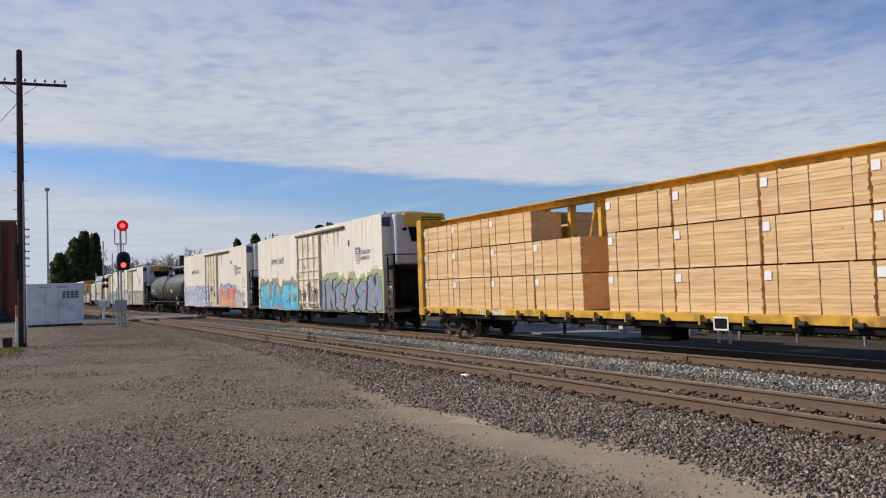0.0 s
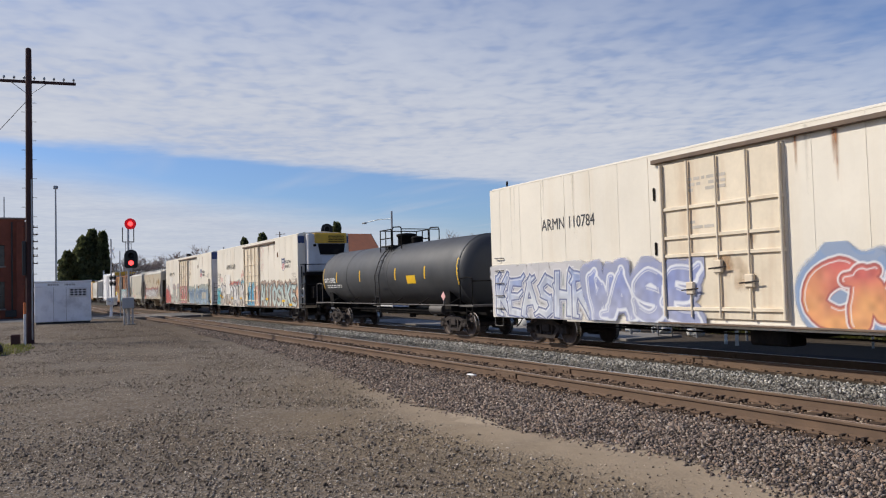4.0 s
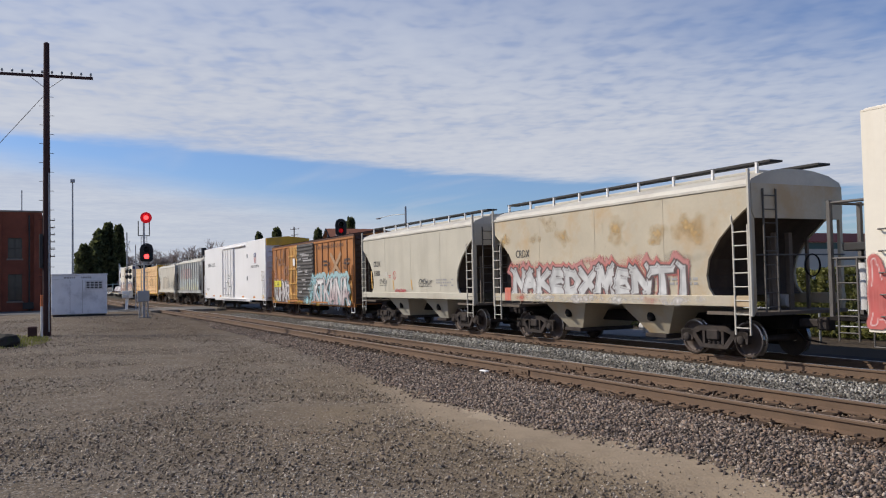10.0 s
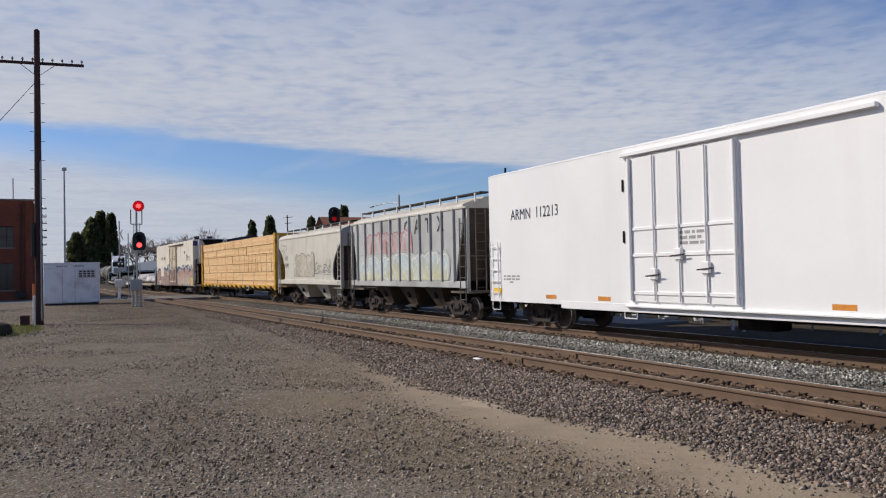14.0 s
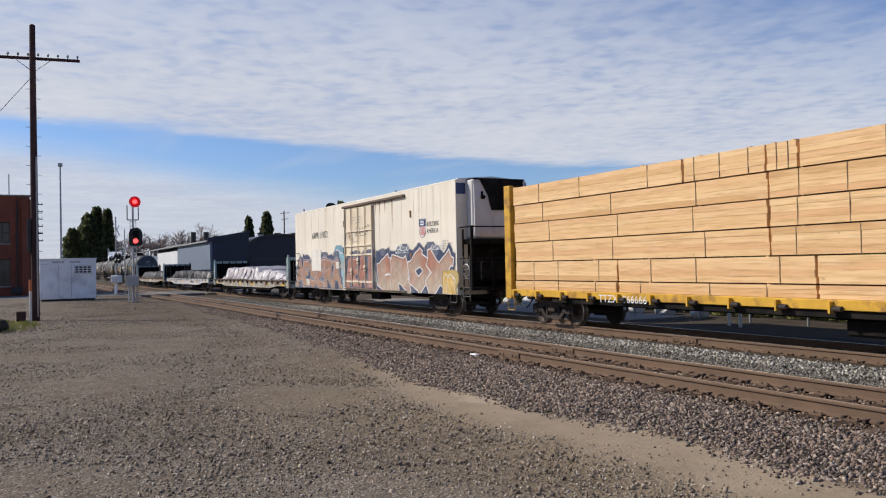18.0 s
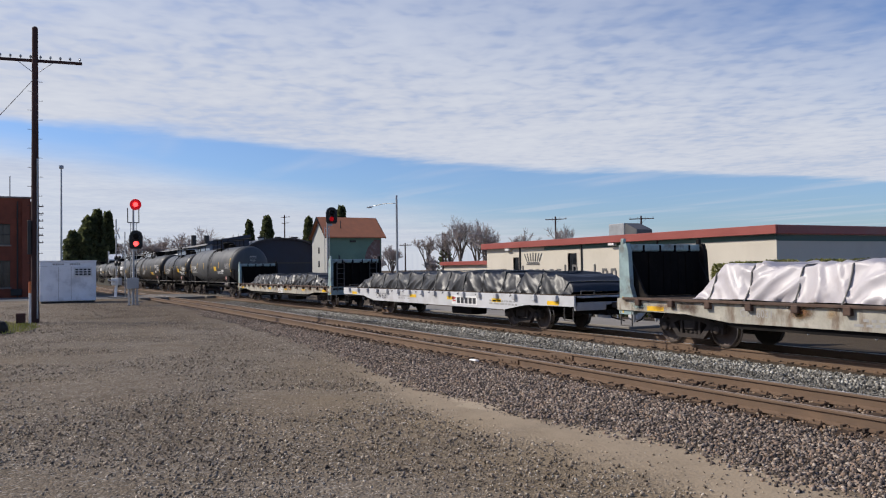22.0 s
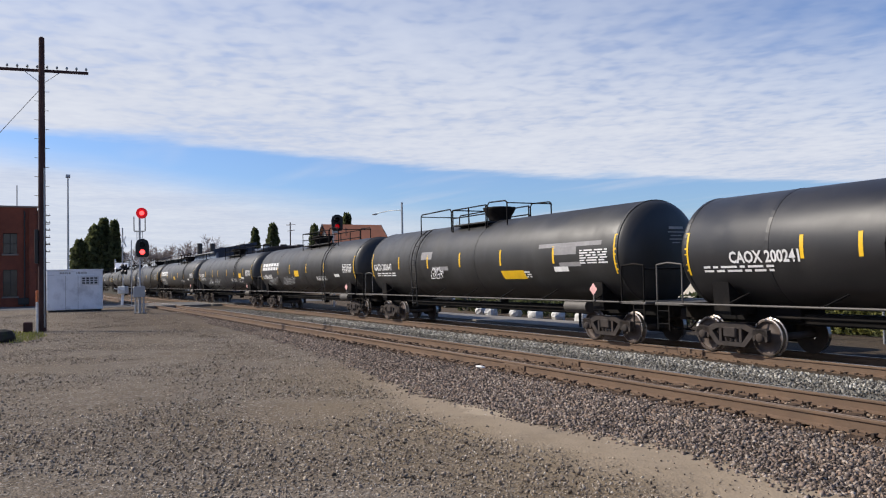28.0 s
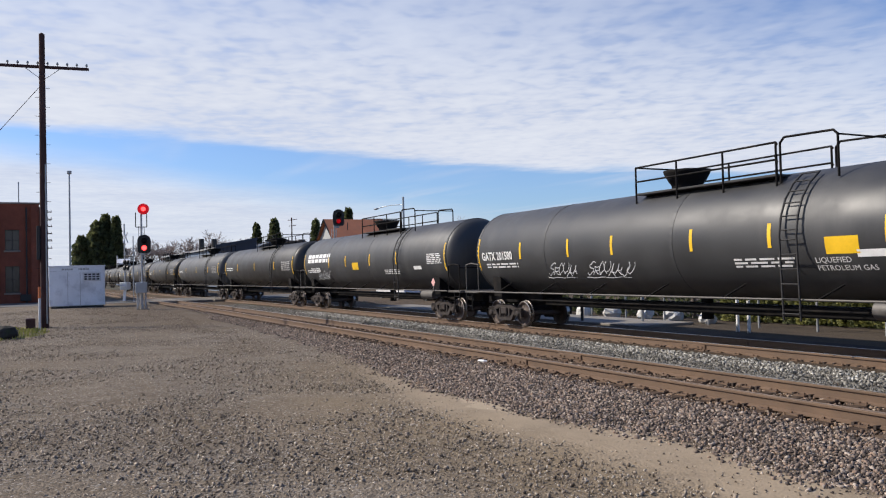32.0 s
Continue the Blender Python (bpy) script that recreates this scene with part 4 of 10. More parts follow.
def shield(t, cx, cz, w):
    """A shield emblem as plain shapes: blue head over red and white stripes."""
    y = SIDE - 0.005
    e = Shape()

    def outline(g, dy, grow):
        h = w * 1.22
        pts = [(-0.5, 0.42), (-0.42, 0.5), (-0.2, 0.46), (0, 0.5), (0.2, 0.46), (0.42, 0.5), (0.5, 0.42), (0.46, 0.25), (0.5, -0.1), (0.4, -0.36), (0.2, -0.47), (0, -0.5), (-0.2, -0.47), (-0.4, -0.36), (-0.5, -0.1), (-0.46, 0.25)]
        g.add([(cx + u * w * grow, y - dy, cz + v * h * grow) for u, v in pts], [tuple(range(len(pts)))])
    outline(e, 0.0, 1.08)
    e.paint(1)
    outline(e, 0.003, 1.0)
    e.paint(2)
    for i in range(5):
        u = (-0.36 + i * 0.18) * w
        e.quad((cx + u - w * 0.045, y - 0.006, cz - w * 0.5), (cx + u + w * 0.045, y - 0.006, cz - w * 0.5), (cx + u + w * 0.045, y - 0.006, cz + w * 0.1), (cx + u - w * 0.045, y - 0.006, cz + w * 0.1))
    e.paint(0)
    e.add([(cx + u * w, y - 0.008, cz + v * w) for u, v in [(-0.46, 0.12), (0.46, 0.12), (0.5, 0.5), (0.42, 0.58), (0.2, 0.54), (0, 0.58), (-0.2, 0.54), (-0.42, 0.58), (-0.5, 0.5)]], [tuple(range(9))])
    e.paint(1)
    for z in (0.22, 0.38):
        e.quad((cx - w * 0.3, y - 0.011, cz + w * z), (cx + w * 0.3, y - 0.011, cz + w * z), (cx + w * 0.3, y - 0.011, cz + w * (z + 0.09)), (cx - w * 0.3, y - 0.011, cz + w * (z + 0.09)))
    part("shield_emblem", e, [NAVY, CHALK, REDP], t, "blue and red striped shield emblem")


PAINTS = {}


def spray(rgb):
    k = "spray_%02x%02x%02x" % tuple(int(c * 255) for c in rgb)
    if k not in PAINTS:
        PAINTS[k] = mat(k, rgb, 0.6, 0, 0.16, 1.8, 12, 0.0, [min(1, c * 0.5 + 0.3) for c in rgb], 0.35, 2.2)
    return PAINTS[k]


def ribbon(g, pts, w, y, closed=False, taper=0.0, round_=True):
    """A flat painted stroke along points (x, z)."""
    P = [Vector(p) for p in pts]
    n = len(P)
    left, right = [], []
    for i, p in enumerate(P):
        a = P[max(0, i - 1)]
        b = P[min(n - 1, i + 1)]
        d = (b - a)
        d = d.normalized() if d.length > 1e-6 else Vector((1, 0))
        nn = Vector((-d.y, d.x))
        k = w * (1 - taper * i / max(1, n - 1)) / 2
        left.append(p + nn * k)
        right.append(p - nn * k)
    for i in range(n - 1):
        q = [left[i], left[i + 1], right[i + 1], right[i]]
        g.add([(v.x, y, v.y) for v in q], [(3, 2, 1, 0)])
    if round_:
        for p in (P[0], P[-1]):
            g.add([(p.x + w / 2 * math.cos(a), y, p.y + w / 2 * math.sin(a)) for a in [math.pi * j / 5 for j in range(10)]], [tuple(range(10))])


def smooth_path(pts, k=3):
    out = []
    n = len(pts)
    for i in range(n - 1):
        p0, p1, p2, p3 = (Vector(pts[max(0, i - 1)]), Vector(pts[i]), Vector(pts[i + 1]), Vector(pts[min(n - 1, i + 2)]))
        for j in range(k):
            t = j / k
            out.append(0.5 * ((2 * p1) + (p2 - p0) * t + (2 * p0 - 5 * p1 + 4 * p2 - p3) * t * t + (3 * p1 - p0 - 3 * p2 + p3) * t ** 3))
    out.append(Vector(pts[-1]))
    return out


def lattice(X, Z, size, seed):
    """Smooth random field over a wall."""
    rg = np.random.RandomState(seed % 9973)
    u, w = (X - X.min()) / size, (Z - Z.min()) / size
    g = rg.rand(int(u.max()) + 3, int(w.max()) + 3)
    i, j = u.astype(int), w.astype(int)
    a, b = u - i, w - j
    a, b = a * a * (3 - 2 * a), b * b * (3 - 2 * b)
    return g[i, j] * (1 - a) * (1 - b) + g[i + 1, j] * a * (1 - b) + g[i, j + 1] * (1 - a) * b + g[i + 1, j + 1] * a * b


def spray_material():
    """Sprayed paint: its colour and thickness come with the mesh; sun-bleached and chalky in patches."""
    m = bpy.data.materials.new("sprayed_paint")
    m.use_nodes = True
    t = m.node_tree
    b = t.nodes["Principled BSDF"]
    b.inputs["Roughness"].default_value = 0.6
    at = t.nodes.new("ShaderNodeAttribute")
    at.attribute_name = "paint"
    co = t.nodes.new("ShaderNodeTexCoord")
    n = t.nodes.new("ShaderNodeTexNoise")
    n.inputs["Scale"].default_value, n.inputs["Detail"].default_value = 2.5, 6
    t.links.new(co.outputs["Object"], n.inputs["Vector"])
    rg = t.nodes.new("ShaderNodeMapRange")
    t.links.new(n.outputs["Fac"], rg.inputs[0])
    for i, v in enumerate((0.45, 0.8, 0.0, 0.07)):
        rg.inputs[i + 1].default_value = v
    mx = t.nodes.new("ShaderNodeMix")
    mx.data_type = "RGBA"
    mx.inputs[7].default_value = (0.60, 0.56, 0.50, 1)
    t.links.new(rg.outputs[0], mx.inputs[0])
    t.links.new(at.outputs["Color"], mx.inputs[6])
    t.links.new(mx.outputs[2], b.inputs["Base Color"])
    t.links.new(at.outputs["Alpha"], b.inputs["Alpha"])
    return m


SPRAY = spray_material()
LAYERS = []


# letter shapes as strokes in a unit cell
GLYPHS = {
    "A": [[(0.05, 0), (0.42, 1)], [(0.42, 1), (0.95, 0)], [(0.25, 0.36), (0.75, 0.36)]],
    "C": [[(0.92, 0.80), (0.55, 1), (0.15, 0.78), (0.1, 0.28), (0.5, 0), (0.95, 0.22)]],
    "D": [[(0.14, 0), (0.12, 1)], [(0.12, 1), (0.62, 0.94), (0.92, 0.55), (0.70, 0.08), (0.14, 0)]],
    "E": [[(0.9, 0.97), (0.3, 1.0), (0.12, 0.6), (0.16, 0.1), (0.92, 0.03)], [(0.15, 0.52), (0.72, 0.55)]],
    "H": [[(0.12, 0), (0.16, 1)], [(0.86, 0), (0.9, 1)], [(0.15, 0.5), (0.86, 0.52)]],
    "I": [[(0.5, 0), (0.5, 1)]],
    "K": [[(0.14, 0), (0.12, 1)], [(0.88, 1), (0.2, 0.46)], [(0.3, 0.52), (0.96, 0)]],
    "L": [[(0.14, 1), (0.16, 0.04), (0.92, 0.06)]],
    "M": [[(0.06, 0), (0.18, 1)], [(0.18, 1), (0.5, 0.25)], [(0.5, 0.25), (0.84, 1)], [(0.84, 1), (0.96, 0)]],
    "N": [[(0.12, 0), (0.1, 1)], [(0.1, 1), (0.86, 0)], [(0.86, 0), (0.92, 1)]],
    "O": [[(0.5, 1), (0.12, 0.7), (0.12, 0.3), (0.5, 0), (0.88, 0.3), (0.88, 0.7), (0.5, 1)]],
    "R": [[(0.14, 0), (0.12, 1)], [(0.12, 1), (0.75, 0.95), (0.82, 0.62), (0.2, 0.48)], [(0.4, 0.5), (0.95, 0)]],
    "S": [[(0.9, 0.88), (0.5, 1), (0.12, 0.78), (0.3, 0.55), (0.75, 0.46), (0.88, 0.2), (0.5, 0), (0.08, 0.12)]],
    "T": [[(0.5, 0), (0.5, 0.9)], [(0.0, 0.92), (1, 0.96)]],
    "U": [[(0.1, 1), (0.14, 0.25), (0.5, 0), (0.86, 0.25), (0.9, 1)]],
    "W": [[(0.04, 1), (0.25, 0)], [(0.25, 0), (0.5, 0.75)], [(0.5, 0.75), (0.76, 0)], [(0.76, 0), (0.97, 1)]],
    "X": [[(0.04, 0), (0.95, 1)], [(0.05, 1), (0.96, 0)]],
    "Y": [[(0.05, 1), (0.5, 0.45)], [(0.95, 1), (0.5, 0.45), (0.42, 0)]],
}


def letter_strokes(ch, x, z, w, h, half, r, curvy, flick=0.0):
    """The strokes of one letter, drawn a little loosely into a cell."""
    out = []
    for line in GLYPHS[ch]:
        pts = [Vector((x + (u + r.uniform(-0.04, 0.04)) * w, z + (v * 0.97 + r.uniform(-0.03, 0.03)) * h)) for u, v in line]
        if curvy and len(pts) > 2:
            pts = smooth_path(pts, 4)
        out.append((pts, half * r.uniform(0.85, 1.15)))
        for p, q in ((pts[0], pts[1]), (pts[-1], pts[-2])) if flick else ():
            if r.random() < flick:
                d = (p - q).normalized()
                k = r.choice((-1, 1)) * r.uniform(0.5, 1.1)
                d = Vector((d.x * math.cos(k) - d.y * math.sin(k), d.x * math.sin(k) + d.y * math.cos(k)))
                tip = p + d * min(w, h) * r.uniform(0.22, 0.42)
                tip.y = min(z + h + half, max(z - half * 0.5, tip.y))
                out.append(([p, tip], half * 0.55))
    return out


def graffiti(t, x0, x1, z0, z1, n, fill, edge, halo=None, shine=(0.80, 0.80, 0.77), seed=1, y=None, weight=0.3, curvy=True, spots=None, label="spray-painted graffiti lettering", under=None, flood=0.0, text="", square=False, block=(0.07, -0.06), rim=0.037, inner=None, flick=0.0, puff=1.0):
    """Large abstract sprayed shapes: a cloud behind, fat outlined strokes with a light rim, fades and highlights."""
    r = random.Random(seed)
    LAYERS.append(t)
    y = (SIDE if y is None else y) - 0.016 - 0.0025 * (len(LAYERS) % 5)
    n = len(text) or n
    W, H, cut = x1 - x0, z1 - z0, 0.024
    X, Z = np.meshgrid(np.arange(x0 - 0.3, x1 + 0.3, cut), np.arange(z0, z1 + 0.32, cut), indexing="ij")
    wx, wz = lattice(X, Z, 0.35, seed * 3 + 1) - 0.5, lattice(X, Z, 0.35, seed * 3 + 2) - 0.5
    loose = 0.05 if text else 0.10
    PX, PZ = X + loose * wx, Z + loose * wz
    soft, grain = lattice(X, Z, 0.6, seed * 5 + 3), lattice(X, Z, 0.16, seed * 7 + 4)
    cell, big = W / n, []
    for i, ch in enumerate(text):
        half = min(cell, H) * weight * 0.30
        x_in, h_in = max(x0 + half, x0 + (i - 0.04) * cell), H - 2 * half - r.uniform(0, 0.10) * H
        big.append(letter_strokes(ch, x_in + half * 0.3, z0 + half * 0.8 + r.uniform(0, 0.05) * H, cell * 1.02 - half * 0.6, h_in, half, r, curvy, flick))
    for i in range(0 if text else n):
        strokes = []
        for k in range(r.choice((2, 3, 3))):
            u, up, pts = r.uniform(-0.1, 0.35), r.random() < 0.5, []
            for q in range(r.choice((3, 4))):
                pts.append((x0 + (i + u) * cell, z0 + H * (r.uniform(0.72, 0.95) if up else r.uniform(0.05, 0.28))))
                u += r.uniform(-0.12, 0.62)
                up = not up if r.random() < 0.8 else up
            pts = [(min(x1 - 0.15, max(x0 + 0.15, a)), b) for a, b in pts]
            strokes.append((smooth_path(pts, 4) if curvy and r.random() < 0.65 else [Vector(p) for p in pts], min(cell, H) * weight * r.uniform(0.26, 0.50)))
        big.append(strokes)

    def field(strokes, dx=0.0, dz=0.0):
        d = np.full(X.shape, 9.0)
        for pts, w in strokes:
            m = len(pts) - 1
            for k, (p, q) in enumerate(zip(pts, pts[1:])):
                e = q - p
                ll = max(1e-6, e.x * e.x + e.y * e.y)
                s = ((PX - dx - p.x) * e.x + (PZ - dz - p.y) * e.y) / ll
                if square:
                    ln = ll ** 0.5
                    across = np.abs((PX - dx - p.x) * e.y - (PZ - dz - p.y) * e.x) / ln
                    d = np.minimum(d, np.maximum(np.maximum(-s * ln, (s - 1) * ln) - w * 0.7, across - w * (1.12 - 0.3 * np.clip(s, 0, 1))))
                    continue
                s = np.clip(s, 0, 1)
                d = np.minimum(d, np.hypot(PX - dx - p.x - s * e.x, PZ - dz - p.y - s * e.y) - w * (1.15 - 0.5 * abs((k + s) / m - 0.35)))
        return d
    rgb, alpha = np.zeros(X.shape + (3,)), np.zeros(X.shape)

    def spray_on(mask, colour, thick=1.0):
        nonlocal rgb, alpha
        k = np.clip(mask, 0, 1) * thick
        out = k + alpha * (1 - k)
        c = np.asarray(colour, float)
        rgb = (c * k[..., None] + rgb * (alpha * (1 - k))[..., None]) / np.maximum(out, 1e-4)[..., None]
        alpha = out

    def inside(d, blur=0.022):
        return np.clip(0.5 - d / blur, 0, 1)
    fields = [field(s) for s in big]
    whole = np.minimum.reduce(fields)
    if halo:
        body = whole - puff * (0.14 + 0.30 * soft * np.clip((Z - z0) / H, 0.2, 1))
        if flood:
            ends = np.minimum(X - x0 - 0.1, x1 - 0.1 - X)
            body = np.minimum(body, np.maximum(Z - z0 - H * (flood + 0.35 * (soft - 0.5)), -ends))
        spray_on(inside(body, 0.09), halo, 0.92)
        spray_on(inside(body, 0.09) * (soft > 0.55) * 0.7, [c * 0.6 + 0.12 for c in halo])
    low, high = np.asarray(under or fill, float), np.asarray(fill, float)
    for i, d in enumerate(fields):
        for q in (0.4, 0.7, 1.0):
            spray_on(inside(field(big[i], block[0] * q, block[1] * q) - 0.03), edge, 0.9)
        spray_on(inside(d - 0.045 - rim), shine, 0.85 if halo else 0.0)
        spray_on(inside(d - 0.045), edge, 0.96)
        mix = np.clip((Z - z0) / H * 1.2 + (soft - 0.5) * 1.1 - 0.05, 0, 1)[..., None]
        spray_on(inside(d), (low * (1 - mix) + high * mix) * (0.82 + 0.36 * grain[..., None]), 0.93)
        deep = max(0.03, min(w for _, w in big[i]) * 0.55)
        if text:
            # a light edge on the sunny side of each stroke
            lit = inside(np.abs(d + 0.045) - 0.012, 0.02) * (field(big[i], 0.05, -0.05) > d + 0.02)
            spray_on(lit, inner or shine, 0.8)
            continue
        spray_on(inside(np.abs(d + deep) - 0.008, 0.02) * (soft > 0.5), shine, 0.75)
        spray_on(inside(np.abs(d + deep * 1.7) - 0.012, 0.02) * (soft < 0.42), edge, 0.8)
    if spots:
        for _ in range(n * 2):
            cx, cz, rr = r.uniform(x0 + 0.3, x1 - 0.3), r.uniform(z0 + 0.15, z1 - 0.4), r.uniform(0.05, 0.13)
            spray_on(inside(np.hypot(X - cx, Z - cz) - rr, 0.05), spots, 0.85)
    alpha *= np.clip(0.90 + 0.25 * soft, 0, 1)
    alpha[:, -1] = alpha[0] = alpha[-1] = 0
    nz = X.shape[1]
    idx = np.arange(X.size).reshape(X.shape)
    quads = np.stack([idx[:-1, :-1], idx[1:, :-1], idx[1:, 1:], idx[:-1, 1:]], -1)
    keep = (alpha[:-1, :-1] + alpha[1:, :-1] + alpha[1:, 1:] + alpha[:-1, 1:]) > 0.08
    quads = quads[keep]
    used, back = np.unique(quads, return_inverse=True)
    me = bpy.data.meshes.new("graffiti")
    co = np.stack([X.ravel()[used], np.full(len(used), y), Z.ravel()[used]], -1)
    me.from_pydata(co.tolist(), [], back.reshape(-1, 4).tolist())
    tint = me.color_attributes.new("paint", "FLOAT_COLOR", "POINT")
    tint.data.foreach_set("color", np.concatenate([rgb.reshape(-1, 3), alpha.reshape(-1, 1)], 1)[used].astype(np.float32).ravel())
    me.materials.append(SPRAY)
    return part("graffiti", me, None, t, label)


def soft_patch(t, x0, x1, z0, z1, rgb, seed, y, strength=0.8, run=False, label="rust stain"):
    """A stain with no hard edge: a ragged blotch, or a run that thins out downwards."""
    cut = 0.03
    X, Z = np.meshgrid(np.arange(x0, x1 + cut, cut), np.arange(z0, z1 + cut, cut * (2 if run else 1)), indexing="ij")
    u, v = (X - x0) / (x1 - x0) * 2 - 1, (Z - z0) / (z1 - z0)
    fine, wide = lattice(X, Z, 0.07, seed * 3 + 1), lattice(X, Z, 0.25, seed * 5 + 2)
    if run:
        a = np.clip(1 - np.abs(u) / (0.25 + 0.6 * v), 0, 1) * v ** 0.7 * (0.6 + 0.6 * fine)
    else:
        a = np.clip(1.25 - np.hypot(u, v * 2 - 1) - 0.9 * wide, 0, 1) * (0.6 + 0.6 * fine)
    a = np.clip(a, 0, 1) * strength
    a[0], a[-1] = 0, 0
    a[:, 0] = 0
    idx = np.arange(X.size).reshape(X.shape)
    quads = np.stack([idx[:-1, :-1], idx[1:, :-1], idx[1:, 1:], idx[:-1, 1:]], -1).reshape(-1, 4)
    me = bpy.data.meshes.new("stain")
    me.from_pydata(np.stack([X.ravel(), np.full(X.size, y), Z.ravel()], -1).tolist(), [], quads.tolist())
    tint = me.color_attributes.new("paint", "FLOAT_COLOR", "POINT")
    shade = np.asarray(rgb)[None] * (0.75 + 0.5 * fine.ravel()[:, None])
    tint.data.foreach_set("color", np.concatenate([shade, a.reshape(-1, 1)], 1).astype(np.float32).ravel())
    me.materials.append(SPRAY)
    return part("stain", me, None, t, label)


def tag_scrawl(t, x0, x1, z0, z1, rgb, seed=1, y=None, w=0.035):
    """A thin tag: a row of wobbly closed outlines tied together by a looping line."""
    r = random.Random(seed)
    y = SIDE - 0.008 if y is None else y
    g = Shape()
    W, H = x1 - x0, z1 - z0
    n = max(2, round(W / (0.62 * H)))
    layer = 0
    for i in range(n):
        for pts, _ in letter_strokes(r.choice("ACERSUYO"), x0 + (i - 0.1) * W / n, z0 + H * r.uniform(0.0, 0.25), W / n * r.uniform(1.0, 1.4), H * r.uniform(0.5, 0.95), w, r, False):
            full = [pts[0]]
            for p, q in zip(pts, pts[1:]):
                d = q - p
                full += [(p + q) / 2 + Vector((-d.y, d.x)) * r.uniform(-0.28, 0.28), q]
            pts = [Vector((p.x + 0.3 * (p.y - z0), p.y)) for p in smooth_path(full, 3)]
            ribbon(g, pts, w, y - 0.0008 * layer, round_=False, taper=0.35)
            layer += 1
    ribbon(g, [(x0 + W * k / 12, z0 - H * (0.04 + 0.03 * math.sin(k * 1.3 + seed))) for k in range(13)], w * 0.7, y - 0.0008 * layer, round_=False, taper=0.6)
    return part("graffiti_tag", g, spray(rgb), t, "thin scrawled graffiti tag")


# ---- refrigerator cars ----
def reefer(number, xl, xr, door, label, wall, end="unit", unit_top=None, clean=False):
    t, h = car("refrigerator_car", label, xl, xr, 2.35)
    top = 5.20
    s = Shape()
    s.prism([(-1.6, 0.84), (1.6, 0.84), (1.6, top - 0.03), (1.45, top + 0.05), (0, top + 0.16), (-1.45, top + 0.05), (-1.6, top - 0.03)][::-1], "x", -h, h)
    part("body", s, wall, t)
    for i in range(int(2 * h / 1.22)):
        x = -h + 0.6 + i * 1.22
        if not clean and not (door[0] - 0.1 < x < door[1] + 0.1):
            part("panel_seam", Shape().box(x - 0.012, x + 0.012, SIDE - 0.006, SIDE + 0.01, 0.95, top - 0.05), wall, t)
    # side sill, deeper between the trucks
    part("side_sill", Shape().box(-h + 4.2, h - 4.2, SIDE - 0.008, SIDE + 0.12, 0.80 if not clean else 0.72, 0.95, 0.01), wall, t)
    part("roof_edge", Shape().box(-h, h, SIDE - 0.006, SIDE + 0.05, top - 0.045, top - 0.005, 0.004), wall, t)
    # plug door with its bars, sliding on a track above and below
    a, b = door
    dmat = CLEAN_W if clean else DOORC
    d = part("door", Shape().box(a, b, SIDE - 0.05, SIDE + 0.04, 1.0, 4.88, 0.03), dmat, t, "plug door with locking bars")
    for z in (1.25, 2.25, 2.95) if clean else (1.25, 2.55, 3.0, 3.72):
        part("crossbar", Shape().box(a + 0.02, b - 0.02, SIDE - (0.08 if clean else 0.1), SIDE - 0.04, z - 0.045, z + 0.045, 0.01), dmat, d)
    for k in (0.02, 0.26, 0.5, 0.74, 0.98):
        x = a + (b - a) * k
        part("lock_rod", Shape().rod((x, SIDE - 0.1, 1.05), (x, SIDE - 0.1, 4.85), 0.028 if k not in (0.02, 0.98) else 0.045, 8), dmat, d)
    for k, z in ((0.26, 1.6), (0.5, 2.1), (0.74, 1.75)):
        x = a + (b - a) * k
        part("lock_box", Shape().box(x - 0.12, x + 0.12, SIDE - 0.16, SIDE - 0.06, z, z + 0.3, 0.02), dmat, d)
        part("handle", Shape().pipe([(x - 0.25, SIDE - 0.17, z + 0.1), (x + 0.28, SIDE - 0.17, z + 0.14)], 0.018), STEEL, d)
    if clean:
        data_block(d, a + 1.85, b - 0.9, 2.45, 2.85, 3, INKG, SIDE - 0.056, 4)
    else:
        data_block(d, a + 0.95, b - 1.6, 4.05, 4.45, 3, INKF, SIDE - 0.056, 4)
        data_block(d, a + 0.9, b - 2.0, 3.15, 3.4, 2, INKF, SIDE - 0.056, 5)
    part("door_track", Shape().box(a - 0.25, b + 3.45, SIDE - 0.13, SIDE, 4.92, 5.03, 0.015), CLEAN_W if clean else TRACKB, t, "door track under the eaves")
    part("lower_door_track", Shape().box(a - 0.2, b + 3.5, SIDE - 0.11, SIDE, 0.86, 0.91, 0.01), TRACKB if not clean else wall, t)
    for z in (4.0, 2.6):
        part("latch", Shape().box(a - 0.31, a - 0.24, SIDE - 0.04, SIDE, z, z + 0.33, 0.015), BLACK, t)
    part("latch", Shape().box(b + 3.93, b + 4.03, SIDE - 0.05, SIDE, 4.0, 4.3, 0.02), RUSTP if not clean else INKG, t)
    if clean:
        part("latch", Shape().box(b + 3.9, b + 4.05, SIDE - 0.06, SIDE, 2.3, 2.6, 0.02), INKG, t)
    else:
        part("latch", Shape().box(b + 3.93, b + 4.03, SIDE - 0.05, SIDE, 2.25, 2.5, 0.02), RUSTP, t)
    # lettering
    lx = a - 5.35 if not clean else a - 6.05
    words("ARMN  " + number if clean else "ARMN " + number, 0.50, INK, t, side_at(lx, 3.58, SIDE - 0.009), squeeze=0.86)
    sx = b + 4.98
